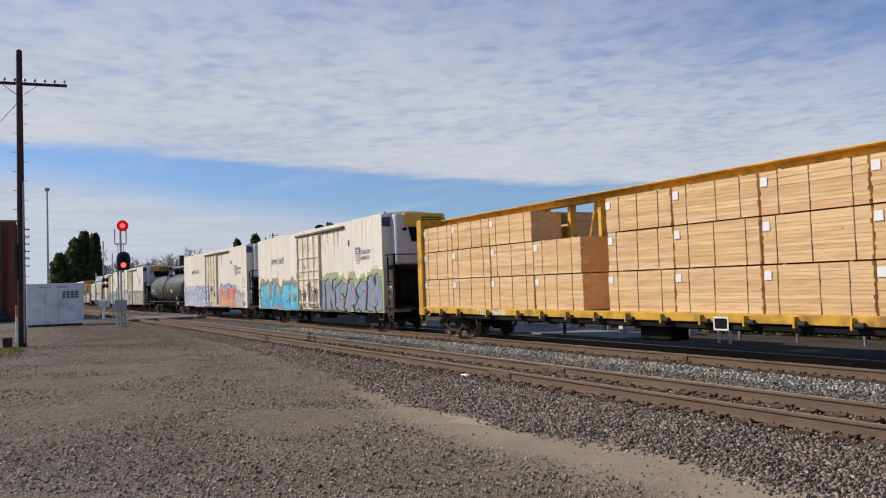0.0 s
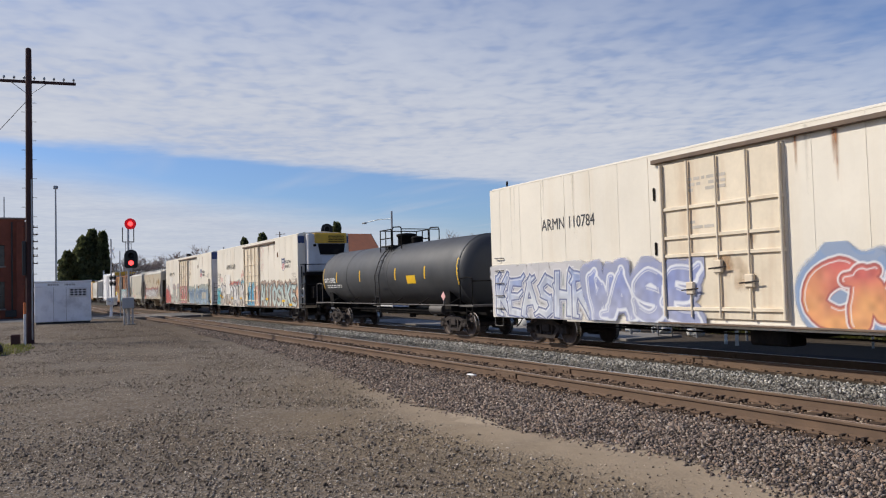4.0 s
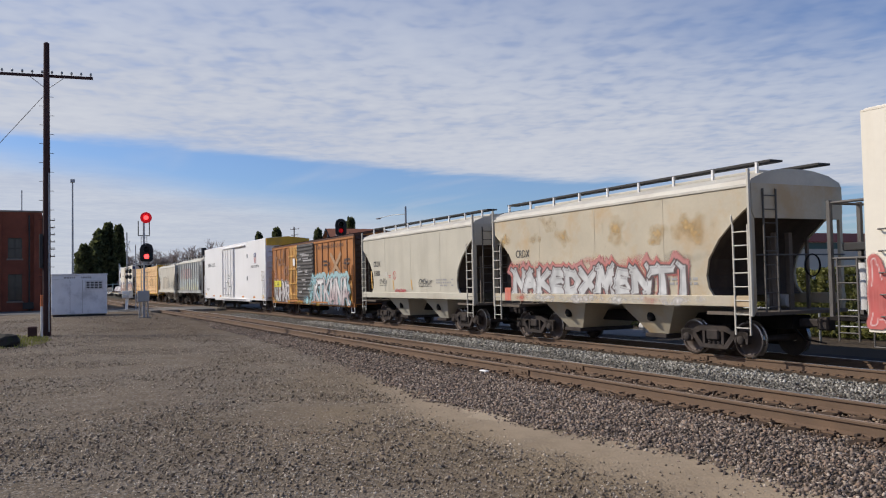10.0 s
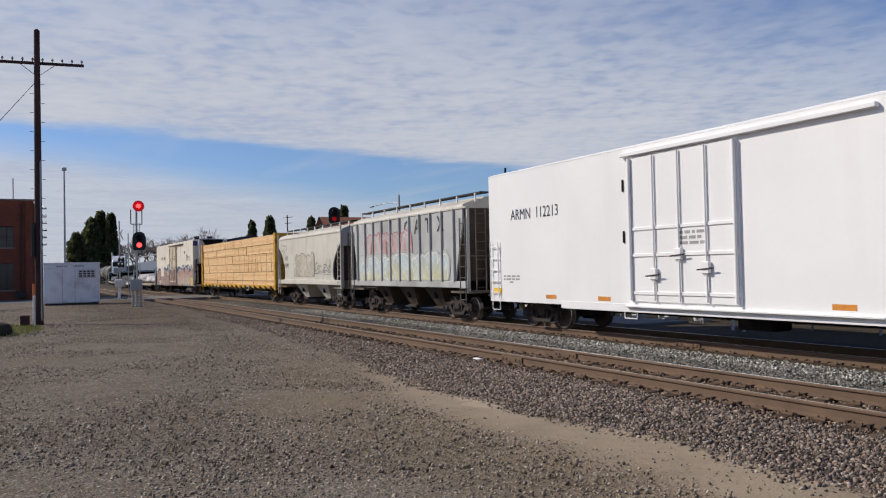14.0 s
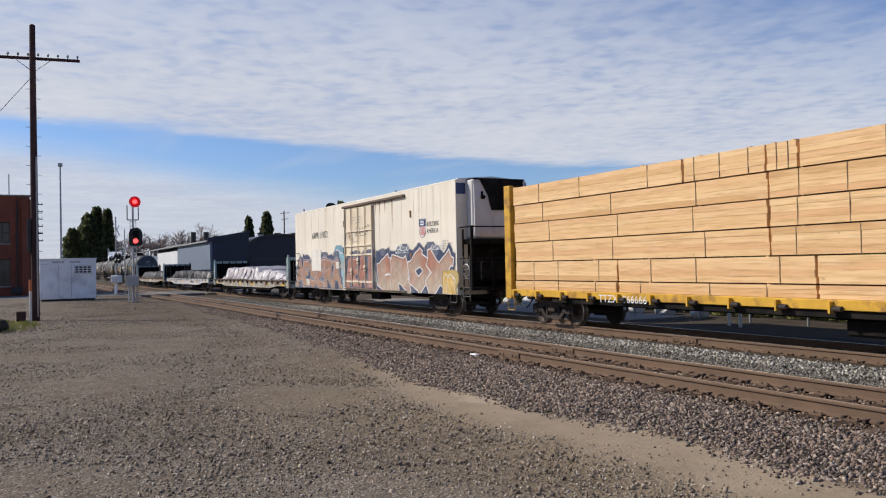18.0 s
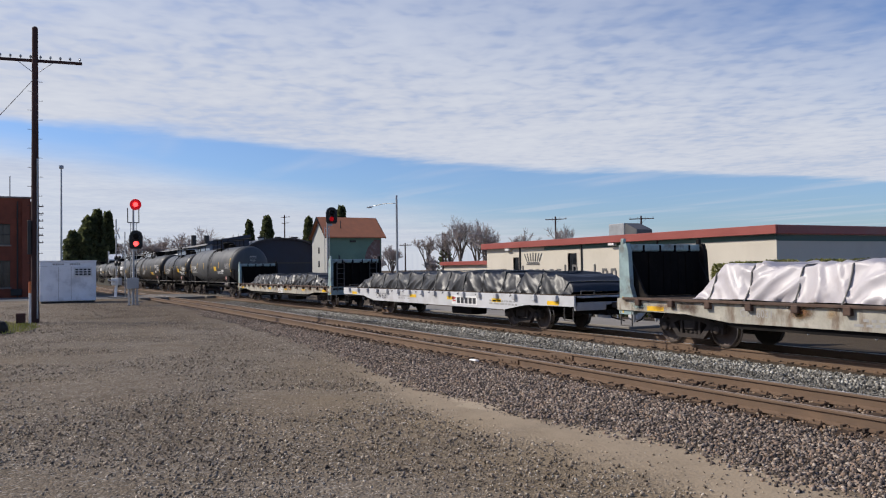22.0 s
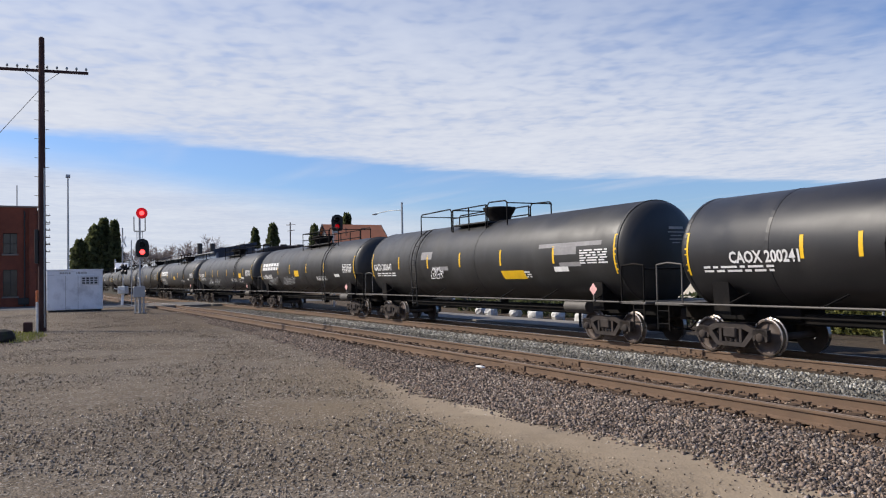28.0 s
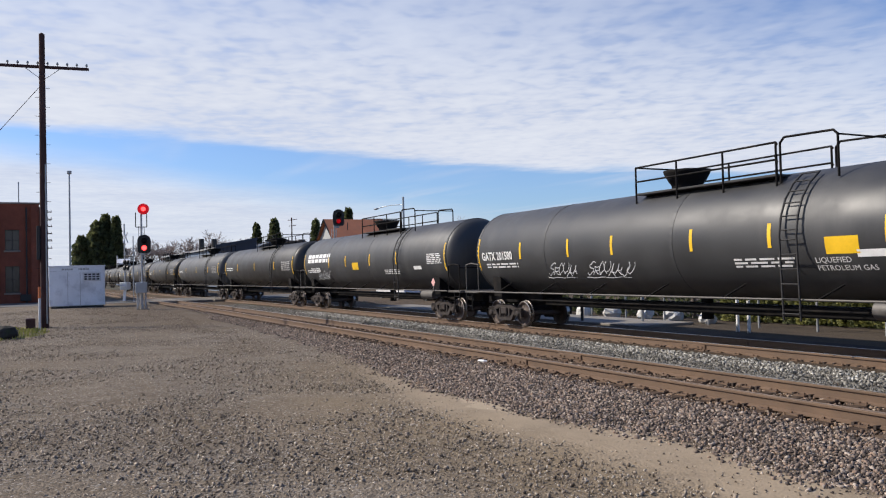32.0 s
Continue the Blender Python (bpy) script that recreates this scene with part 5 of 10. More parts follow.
    if clean:
        shield(t, sx + 1.15, 3.9, 0.60)
        words("BUILDING AMERICA", 0.27, INK, t, side_at(sx + 0.02, 3.22, SIDE - 0.009), squeeze=0.92)
    else:
        shield(t, sx + 0.1, 3.5, 0.60)
        words("BUILDING", 0.27, INK, t, side_at(sx + 0.48, 3.55, SIDE - 0.009), squeeze=0.92)
        words("AMERICA", 0.27, INK, t, side_at(sx + 0.48, 3.27, SIDE - 0.009), squeeze=0.92)
    data_block(t, h - 1.15, h - 0.35, 2.2, 2.95, 8, INKF, seed=int(number) % 97)
    data_block(t, -h + 0.9, -h + 1.9, 1.45, 1.75, 3, INKG, seed=int(number) % 89)
    # plates low on the side
    plate(t, "reflector", h - 1.0, h - 0.35, 1.02, 1.2, STRIPE, label="yellow reflective plate")
    plate(t, "reflector", -h + 0.25, -h + 0.75, 1.12, 1.3, STRIPE, label="yellow reflective plate")
    for x in (-h + 3.4, -h + 6.0, h - 6.6, h - 3.4):
        if not door[0] < x < door[1]:
            plate(t, "reflector", x, x + 0.55, 1.0, 1.12, ORANGE, label="orange reflective strip")
    # stirrup steps, jacking pads, pipes under the car
    for x in (-h + 0.35, h - 0.35, a - 0.1):
        part("stirrup", Shape().pipe([(x - 0.25, SIDE + 0.02, 0.84), (x - 0.25, SIDE + 0.02, 0.55), (x + 0.25, SIDE + 0.02, 0.55), (x + 0.25, SIDE + 0.02, 0.84)], 0.018), CHALK if clean else PIPEG, t)
    for x in (-4.2, -1.2, 1.8, 4.6):
        part("crossbearer", Shape().prism([(-1.5, 0.84), (1.5, 0.84), (0.5, 0.6), (-0.5, 0.6)], "x", x - 0.08, x + 0.08), BLACK, t)
    part("brake_pipe", Shape().pipe([(-h + 1, -0.7, 0.62), (h - 1, -0.7, 0.62)], 0.025), BLACK, t)
    part("brake_rigging", Shape().box(0.6, 1.7, -1.2, -0.6, 0.42, 0.78, 0.05), BLACK, t)
    # ends
    for e in (1, -1):
        x = e * h
        if e == 1 and end == "unit":
            # recessed platform with the cooling unit over it and rails round it
            u = part("cooling_unit", Shape().box(x, x + 0.52, -1.15, 1.25, 2.95, top - 0.02, 0.06), GREY_W, t, "white engine-driven cooling unit")
            if unit_top is None:
                part("unit_cap", Shape().box(x - 0.0, x + 0.57, -0.74, 1.27, 4.62, top + 0.03, 0.05), REEFY, u, "cap of the cooling unit")
                for i in range(4):
                    part("louvre", Shape().box(x + 0.55, x + 0.585, 0.1, 1.1, 4.68 + i * 0.11, 4.73 + i * 0.11), BLACK, u)
            else:
                # white cheeks either side of a tall black louvred front
                part("unit_cap", Shape().box(x, x + 0.5, -1.1, 1.2, top - 0.03, top + 0.03, 0.02), BLACK, u, "black lid of the cooling unit")
                part("louvre_panel", Shape().prism([(-0.86, top - 0.02), (1.06, top - 0.02), (1.02, 4.02), (-0.36, 4.02), (-0.50, 4.6)][::-1], "x", x + 0.5, x + 0.575), unit_top, u, "black louvred radiator front")
                for i in range(8):
                    part("louvre", Shape().box(x + 0.565, x + 0.60, -0.30, 0.96, 4.12 + i * 0.12, 4.16 + i * 0.12), BLACK, u)
                part("cheek_panel", Shape().prism([(-1.1, top - 0.22), (-0.9, top - 0.25), (-0.57, 4.45), (-0.42, 3.75), (-0.42, 3.05), (-1.1, 3.05)][::-1], "x", x + 0.5, x + 0.55), GREY_W, u, "white curved side panel")
                part("latch", Shape().box(x + 0.55, x + 0.57, -0.82, -0.72, 4.5, 4.72, 0.01), BLACK, u)
                part("latch", Shape().box(x + 0.535, x + 0.56, 0.55, 0.67, 3.22, 3.36, 0.01), BLACK, u)
                part("compressor", Shape().box(x + 0.1, x + 0.5, 0.45, 1.15, 2.3, 2.93, 0.06), GREY_W, u, "white compressor housing")
            if unit_top is None:
                part("grille", Shape().prism([(-0.55, 4.6), (1.15, 4.6), (1.05, 3.95), (-0.4, 3.95)][::-1], "x", x + 0.5, x + 0.56), BLACK, u, "black air intake grille")
            part("access_panel", Shape().box(x + 0.5, x + 0.54, -0.3, 1.1, 3.1, 3.8, 0.02), GREY_W, u)
            part("exhaust", Shape().rod((x + 0.3, -0.75, 4.5), (x + 0.66, -0.75, 4.5), 0.08, 10), BLACK, u)
            for sy in (-1, 1):
                part("corner_plate", Shape().box(x - 0.02, x + 0.012, min(sy * 1.18, sy * 1.58), max(sy * 1.18, sy * 1.58), 4.66, 5.08), NAVY, t, "dark blue corner plate")
            # flat black sheet paints the shaded recess onto the end wall
            part("machinery_bay", Shape().box(x, x + 0.04, -1.12, 1.5, 1.1, 2.97), BLACK, t, "flat black sheet for the shade below the cooling unit")
            part("fuel_tank", Shape().box(x + 0.05, x + 0.75, -0.9, 1.0, 1.35, 2.1, 0.06), BLACK, t)
            part("end_platform", Shape().box(x - 0.05, x + 0.95, -1.5, 1.5, 1.02, 1.12, 0.015), BLACK, t)
            for sy in (-1.45, -0.55, 0.5, 1.45):
                part("platform_post", Shape().box(x + 0.86, x + 0.94, sy - 0.045, sy + 0.045, 1.1, 3.42 if abs(sy) > 1 else 2.22), BLACK, t)
            part("unit_shelf", Shape().box(x, x + 0.7, -1.3, 1.3, 2.74, 2.93, 0.02), BLACK, t)
            for z in (2.2, 3.38):
                part("platform_rail", Shape().pipe([(x + 0.02, -1.45, z), (x + 0.9, -1.45, z), (x + 0.9, 1.45, z), (x + 0.02, 1.45, z)], 0.025), BLACK, t)
            part("pipe_rack", Shape().rod((x + 0.25, -1.46, 0.95), (x + 0.25, -1.46, 3.3), 0.04, 8), BLACK, t)
            ladder(t, x + 0.55, -1.5, 0.62, 2.3, 0.5, 5, PIPEG, label="grey end ladder")
            part("brake_wheel", Shape().lathe([(0.0, 0.24), (0.03, 0.27), (0.06, 0.24)], "y", (x + 0.55, -1.54, 1.75), 16), CHALK, t, "white hand-brake wheel")
        else:
            ribs = Shape()
            part("end_wall", Shape().box(min(x, x + e * 0.05), max(x, x + e * 0.05), -1.56, 1.56, 0.9, top, 0.02), GREY_W if not clean else CLEAN_W, t)
            if end in ("ribbed", "cap") and e == 1:
                for i in range(9):
                    z = 1.3 + i * 0.38
                    part("end_rib", Shape().rod((x + 0.05, -1.4, z), (x + 0.05, 1.4, z), 0.07, 8), CLEAN_W, t)
                part("end_cap", Shape().prism([(-1.56, 4.72), (1.56, 4.72), (1.56, top), (0, top + 0.16), (-1.56, top)], "x", x + 0.04, x + 0.12), REEFY, t, "yellow arched roof end")
            if end == "blue" and e == 1:
                part("end_stripe", Shape().box(x + 0.045, x + 0.06, -1.57, 1.57, 4.62, top - 0.02), NAVY, t, "dark blue stripe across the end")
            part("end_step", Shape().box(min(x, x + e * 0.35), max(x, x + e * 0.35), -1.5, 1.5, 1.0, 1.06), GRATE, t)
            if clean:
                ladder(t, x - e * 0.4, SIDE - 0.07, 0.95, 2.9, 0.5, 5, wall, label="white side ladder")
            else:
                for i in range(5):
                    z = 1.15 + i * 0.42
                    part("handhold", Shape().pipe([(x - e * 0.78, SIDE, z), (x - e * 0.78, SIDE - 0.08, z), (x - e * 0.32, SIDE - 0.08, z), (x - e * 0.32, SIDE, z)], 0.016), PIPEG, t)
            ladder(t, x + e * 0.12, -1.2, 1.1, 2.75, 0.45, 5, wall if clean else PIPEG, "y")
            if e == 1:
                part("brake_wheel", Shape().lathe([(0.1, 0.28), (0.13, 0.3), (0.16, 0.28)], "x", (x, 0.35, 2.1), 16), BLACK, t)
    if end == "blue":
        x = -h
        part("end_platform", Shape().box(x - 0.95, x, -1.5, 1.5, 1.02, 1.12, 0.015), BLACK, t)
        for sy in (-1.45, -0.5, 0.5, 1.45):
            part("platform_post", Shape().box(x - 0.94, x - 0.86, sy - 0.045, sy + 0.045, 1.1, 3.5), PIPEG, t)
        for z in (2.3, 3.45):
            part("platform_rail", Shape().pipe([(x, -1.45, z), (x - 0.9, -1.45, z), (x - 0.9, 1.45, z), (x, 1.45, z)], 0.03), PIPEG, t)
        part("unit_shelf", Shape().box(x - 0.75, x, -1.3, 1.3, 2.45, 2.62, 0.02), GRATE, t)
        part("air_reservoir", Shape().rod((x - 0.4, -1.0, 1.25), (x - 0.4, -1.0, 2.2), 0.2, 14), GREY_W, t, "pale upright air tank")
        part("fuel_tank", Shape().box(x - 0.7, x - 0.05, -0.6, 1.2, 1.3, 2.1, 0.05), BLACK, t)
        ladder(t, x - 0.5, -1.5, 0.62, 2.3, 0.45, 5, PIPEG, label="grey end ladder")
        ladder(t, h - 0.55, SIDE - 0.08, 0.95, 3.0, 0.5, 6, BLACK, label="dark side ladder")
    part("exhaust_stack", Shape().rod((-h + 0.5, -1.2, top - 0.1), (-h + 0.5, -1.2, top + 0.28), 0.035, 6), BLACK, t)
    return t


def rust_runs(t, xs, seed=1):
    r = random.Random(seed)
    for i, x in enumerate(xs):
        w, ln = r.uniform(0.10, 0.24), r.uniform(0.6, 1.9)
        soft_patch(t, x - w / 2, x + w / 2, 4.9 - ln, 4.92, (0.36, 0.15, 0.05), seed * 11 + i, SIDE - 0.009 - 0.001 * i, 0.95, True, "rust run below the door track")
    # thin grime that runs down from the roof, and rust round the door
    for i in range(9):
        x, ln, w = r.uniform(-9.6, 9.6), r.uniform(0.8, 2.6), r.uniform(0.08, 0.2)
        if not -3.0 < x < 2.4:
            soft_patch(t, x - w / 2, x + w / 2, 5.1 - ln, 5.14, (0.40, 0.33, 0.24), seed * 13 + i, SIDE - 0.010 - 0.001 * i, 0.35, True, "grime run below the roof edge")
    for i in range(7):
        x, z, w = r.uniform(-1.5, 1.9), r.uniform(1.1, 3.6), r.uniform(0.2, 0.5)
        soft_patch(t, x - w, x + w, z - 0.25, z + 0.3, (0.42, 0.24, 0.11), seed * 17 + i, SIDE - 0.0575 - 0.0005 * i, 0.55, False, "rust bloom on the door")


# ---- tank cars ----
def tank_patch(t, name, x0, x1, r, zc, a0, a1, material, label="", lift=0.006, skew=0.0):
    """A painted patch that follows the shell; angles in degrees, 0 = level with the axis on the seen side."""
    n = max(1, int(abs(a1 - a0) / 5))
    s = Shape()
    vs = []
    for i in range(n + 1):
        a = radians(a0 + (a1 - a0) * i / n)
        sh = skew * i / n
        for x in (x0 + sh, x1 + sh):
            vs.append((x, -(r + lift) * math.cos(a), zc + (r + lift) * math.sin(a)))
    s.add(vs, [(2 * i, 2 * i + 1, 2 * i + 3, 2 * i + 2) for i in range(n)], True)
    return part(name, s, material, t, label)


def tank_words(t, text, size, x, r, zc, ang, material=None, squeeze=1.0, name="lettering", bold=0.0):
    a = radians(ang)
    m = pose(x, -(r + 0.012) * math.cos(a), zc + (r + 0.012) * math.sin(a), 90 - ang, 0, 0)
    return words(text, size, material or CHALK, t, m, name, squeeze, bold=bold)


def tank_bars(t, x0, x1, r, zc, a0, a1, rows, material=None, seed=1):
    rr = random.Random(seed)
    s = Shape()
    n = rows
    for i in range(n):
        b0, b1 = radians(a1 - (a1 - a0) * (i + 0.75) / n), radians(a1 - (a1 - a0) * (i + 0.2) / n)
        x = x0
        while x < x1 - 0.05:
            w = min(rr.uniform(0.12, 0.5), x1 - x)
            vs = [(u, -(r + 0.008) * math.cos(b), zc + (r + 0.008) * math.sin(b)) for b in (b0, b1) for u in (x, x + w)]
            s.add(vs, [(0, 1, 3, 2)])
            x += w + 0.09
    return tagged(part("stencil", s, material or CHALK, t), kind="stuff")


def tank(xl, xr, label, shell=None, r=1.5, zc=2.58, number="", dome=0.0, walk_=(-0.5, 2.2), ladder_x=0.3, stripes=(), square=None, lines=True, brand=None, placard=True, bowl=False, far=False, head_text=True, inset=1.7, hoops=((1, 2.3),), num_at=None, rise=1.0):
    shell = shell or TANKG
    t, h = car("tank_car", label, xl, xr, inset, (0.72, 0.98), 1.0)
    seg = 28 if far else 48
    dish = 0.62
    prof = [(-h + dish - dish * math.cos(a) , r * math.sin(a)) for a in [math.pi / 2 * i / 7 for i in range(8)]]
    prof[0] = (-h, 0.001)
    prof = prof + [(-k, q) for k, q in prof[::-1]]
    shell_ob = part("tank", Shape().lathe(prof, "x", (0, 0, zc), seg), shell, t, "cylindrical steel tank with domed heads")
    # seams and the jacket bands near the heads
    for x in ((-h + dish, h - dish) if far else (-h + dish, -h / 2, 0.9, h - dish)):
        part("jacket_band", Shape().lathe([(x - 0.05, r), (x - 0.05, r + 0.008), (x + 0.05, r + 0.008), (x + 0.05, r)], "x", (0, 0, zc), seg, False), shell, shell_ob)
    for e in (-1, 1):
        # stub sill, saddle, end platform and its rails
        a, b = sorted((e * (h - 3.2), e * (h + 0.45)))
        part("stub_sill", Shape().box(a, b, -0.42, 0.42, 0.78, 1.15, 0.02), BLACK, t)
        x = e * (h - 1.7)
        part("saddle", Shape().prism([(-1.35, 1.75), (-0.9, 1.38), (0, 1.15), (0.9, 1.38), (1.35, 1.75), (1.3, 0.95), (-1.3, 0.95)][::-1], "x", x - 0.25, x + 0.25), BLACK, t)
        a, b = sorted((e * (h - 0.55), e * (h + 0.5)))
        part("end_platform", Shape().box(a, b, -1.45, 1.45, 1.14, 1.22, 0.015), PIPEG, t)
        for sy in (-1.42, 1.42):
            part("end_handrail", Shape().pipe([(e * (h - 0.5), sy, 1.2), (e * (h - 0.5), sy, 2.2), (e * (h + 0.02), sy, 2.25), (e * (h + 0.42), sy, 2.2), (e * (h + 0.42), sy, 1.2)], 0.024), BLACK if e > 0 else PIPEG, t)
            ladder(t, e * (h + 0.2), sy, 0.5, 1.16, 0.42, 2, BLACK)
        part("end_crossrail", Shape().pipe([(e * (h + 0.42), -1.42, 2.1), (e * (h + 0.42), 1.42, 2.1)], 0.022), BLACK, t)
    for sy in (-1, 1):
        part("running_rail", Shape().pipe([(-h + 0.5, sy * 1.5, 1.2), (h - 0.5, sy * 1.5, 1.2)], 0.028), PIPEG, t, "grey pipe rail along the side")
        for i in range(int(h * 2 / 2.6)):
            x = -h + 2.0 + i * 2.6
            if x < h - 1.2:
                part("rail_bracket", Shape().rod((x, sy * 1.5, 1.2), (x + 0.36, sy * 1.12, zc - r * 0.72), 0.022, 6), BLACK, t)
    # platform over the shell with valve housing and guard rails
    w0, w1 = walk_
    zt = zc + r
    part("top_platform", Shape().box(w0, w1, -0.95, 0.95, zt - 0.12, zt - 0.06, 0.01), GRATE, t)
    posts = [(x, y) for y in (-0.95, 0.95) for x in [w0 + (w1 - w0) * i / max(2, round((w1 - w0) / 1.7)) for i in range(max(2, round((w1 - w0) / 1.7)) + 1)]]
    for x, y in posts:
        part("guard_post", Shape().rod((x, y, zt - 0.35), (x, y, zt + 0.66 * rise), 0.027, 6), BLACK, t)
    for y in (-0.95, 0.95):
        for z in (0.26 * rise, 0.66 * rise):
            part("guard_rail", Shape().pipe([(w0, y, zt + z), (w1, y, zt + z), (w1 + 0.04, y, zt + z - 0.06)], 0.025), BLACK, t)
    part("guard_rail", Shape().pipe([(w0, -0.95, zt + 0.66 * rise), (w0, 0.95, zt + 0.66 * rise)], 0.025), BLACK, t)
    for sd, wd in hoops:
        e = w1 if sd > 0 else w0
        for y in (-0.95, 0.95):
            part("ladder_hoop", Shape().pipe([(e + sd * 0.12, y, zt - 0.3), (e + sd * 0.12, y, zt + 0.62 * rise), (e + sd * 0.24, y, zt + 0.74 * rise), (e + sd * (wd - 0.1), y, zt + 0.70 * rise), (e + sd * wd, y, zt + 0.6 * rise), (e + sd * wd, y, zt - 0.3)], 0.027), BLACK, t)
        part("hoop_tie", Shape().pipe([(e + sd * wd, -0.95, zt + 0.6 * rise), (e + sd * wd, 0.95, zt + 0.6 * rise)], 0.022), BLACK, t)
    if bowl:
        part("valve_housing", Shape().lathe([(zt - 0.2, 0.42), (zt + 0.1, 0.42), (zt + 0.2, 0.5), (zt + 0.42, 0.62), (zt + 0.5, 0.64), (zt + 0.52, 0.5), (zt + 0.52, 0.0)], "z", (dome, 0, 0), 20), BLACK, t, "black bowl-shaped valve housing")
    else:
        part("valve_housing", Shape().lathe([(zt - 0.2, 0.40), (zt + 0.35, 0.40), (zt + 0.35, 0.46), (zt + 0.46, 0.46), (zt + 0.50, 0.3), (zt + 0.5, 0.0)], "z", (dome, 0, 0), 20), BLACK, t, "black valve housing with a lid")
        part("manway", Shape().lathe([(zt - 0.2, 0.26), (zt + 0.2, 0.26), (zt + 0.24, 0.3), (zt + 0.3, 0.2), (zt + 0.32, 0.0)], "z", (dome + 0.95, 0.1, 0), 14), BLACK, t)
    # ladder that bends over the shell
    for dx in (-0.22, 0.22):
        pts = [(ladder_x + dx, -1.56, 0.75), (ladder_x + dx, -1.62, zc)]
        pts += [(ladder_x + dx, -(r + 0.1) * math.cos(radians(a)), zc + (r + 0.1) * math.sin(radians(a))) for a in (15, 30, 45, 60)]
        part("ladder_stile", Shape().pipe(pts, 0.024), GRATE if shell != TANKB else BLACK, t)
    for i in range(12):
        if i < 6:
            p = (-1.6, 0.9 + i * 0.32)
        else:
            a = radians(4 + (i - 6) * 11)
            p = (-(r + 0.1) * math.cos(a), zc + (r + 0.1) * math.sin(a))
        part("ladder_rung", Shape().rod((ladder_x - 0.22, *p), (ladder_x + 0.22, *p), 0.016, 5), GRATE if shell != TANKB else BLACK, t)
    for x in stripes:
        tank_patch(t, "stripe", x - 0.05, x + 0.05, r, zc, -10, 11, STRIPE, "yellow reflective stripe")
    for e in (-1, 1):
        tank_patch(t, "stripe", e * (h - dish - 0.05) - 0.06, e * (h - dish - 0.05) + 0.06, r, zc, -24, 20, STRIPE, "yellow reflective stripe")
    if far:
        tank_bars(t, -h + 1.2, -h + 3.3, r, zc, -9, 2, 2, seed=int(-xl))
        tank_bars(t, h - 3.0, h - 1.2, r, zc, -14, 10, 5, INKG, seed=int(-xr))
        return t
    if number:
        nx_, na, ns = num_at or (-h + 0.95, -10, 0.40)
        tank_words(t, number, ns, nx_, r, zc, na, squeeze=0.86, bold=0.012)
    tank_bars(t, -h + 1.2, -h + 3.3, r, zc, -22, -14, 2, seed=int(-xl))
    if square:
        tank_patch(t, "panel", square[0], square[1], r, zc, -17, -3, STRIPE, "square yellow panel")
    if lines:
        tank_bars(t, h - 2.3, h - 1.0, r, zc, -12, 5, 6, CHALK if shell != TANKM else INKG, seed=int(-xr))
        tank_patch(t, "data_panel", h - 3.7, h - 2.95, r, zc, -20, -14, CHALK, "small white data panel")
        tank_bars(t, 2.9, 4.6, r, zc, -28, -18, 3, seed=int(-xr) + 3)
    if placard:
        x = h - 1.6
        part("placard", Shape().add([(x - 0.18, -1.56, 1.55), (x, -1.56, 1.37), (x + 0.18, -1.56, 1.55), (x, -1.56, 1.73)], [(0, 1, 2, 3)]), mat("placard_pink", (0.80, 0.45, 0.42), 0.5, 0, 0.1), t, "diamond hazard placard")
        part("placard_holder", Shape().box(x - 0.03, x + 0.03, -1.55, -1.5, 1.2, 1.6), PIPEG, t)
    if head_text:
        s = Shape()
        for i in range(5):
            z = zc + 0.62 - i * 0.10
            ww = (0.26, 0.3, 0.2, 0.24, 0.14)[i]
            hh = 0.028 if i else 0.07
            s.quad((h + 0.012, 0.15 - ww, z), (h + 0.012, 0.15 + ww, z), (h + 0.012, 0.15 + ww, z + hh), (h + 0.012, 0.15 - ww, z + hh))
        tagged(part("stencil", s, INKG, t), kind="stuff")
    part("air_reservoir", Shape().rod((h - 3.6, -1.0, 1.0), (h - 2.5, -1.0, 1.0), 0.2, 14), PIPEG, t)
    part("bottom_outlet", Shape().rod((0.6, 0, 0.55), (0.6, 0, 1.2), 0.16, 10), BLACK, t)
    part("brake_pipe", Shape().pipe([(-h + 2.4, -0.5, 0.9), (h - 2.4, -0.5, 0.9)], 0.03), BLACK, t)
    return t


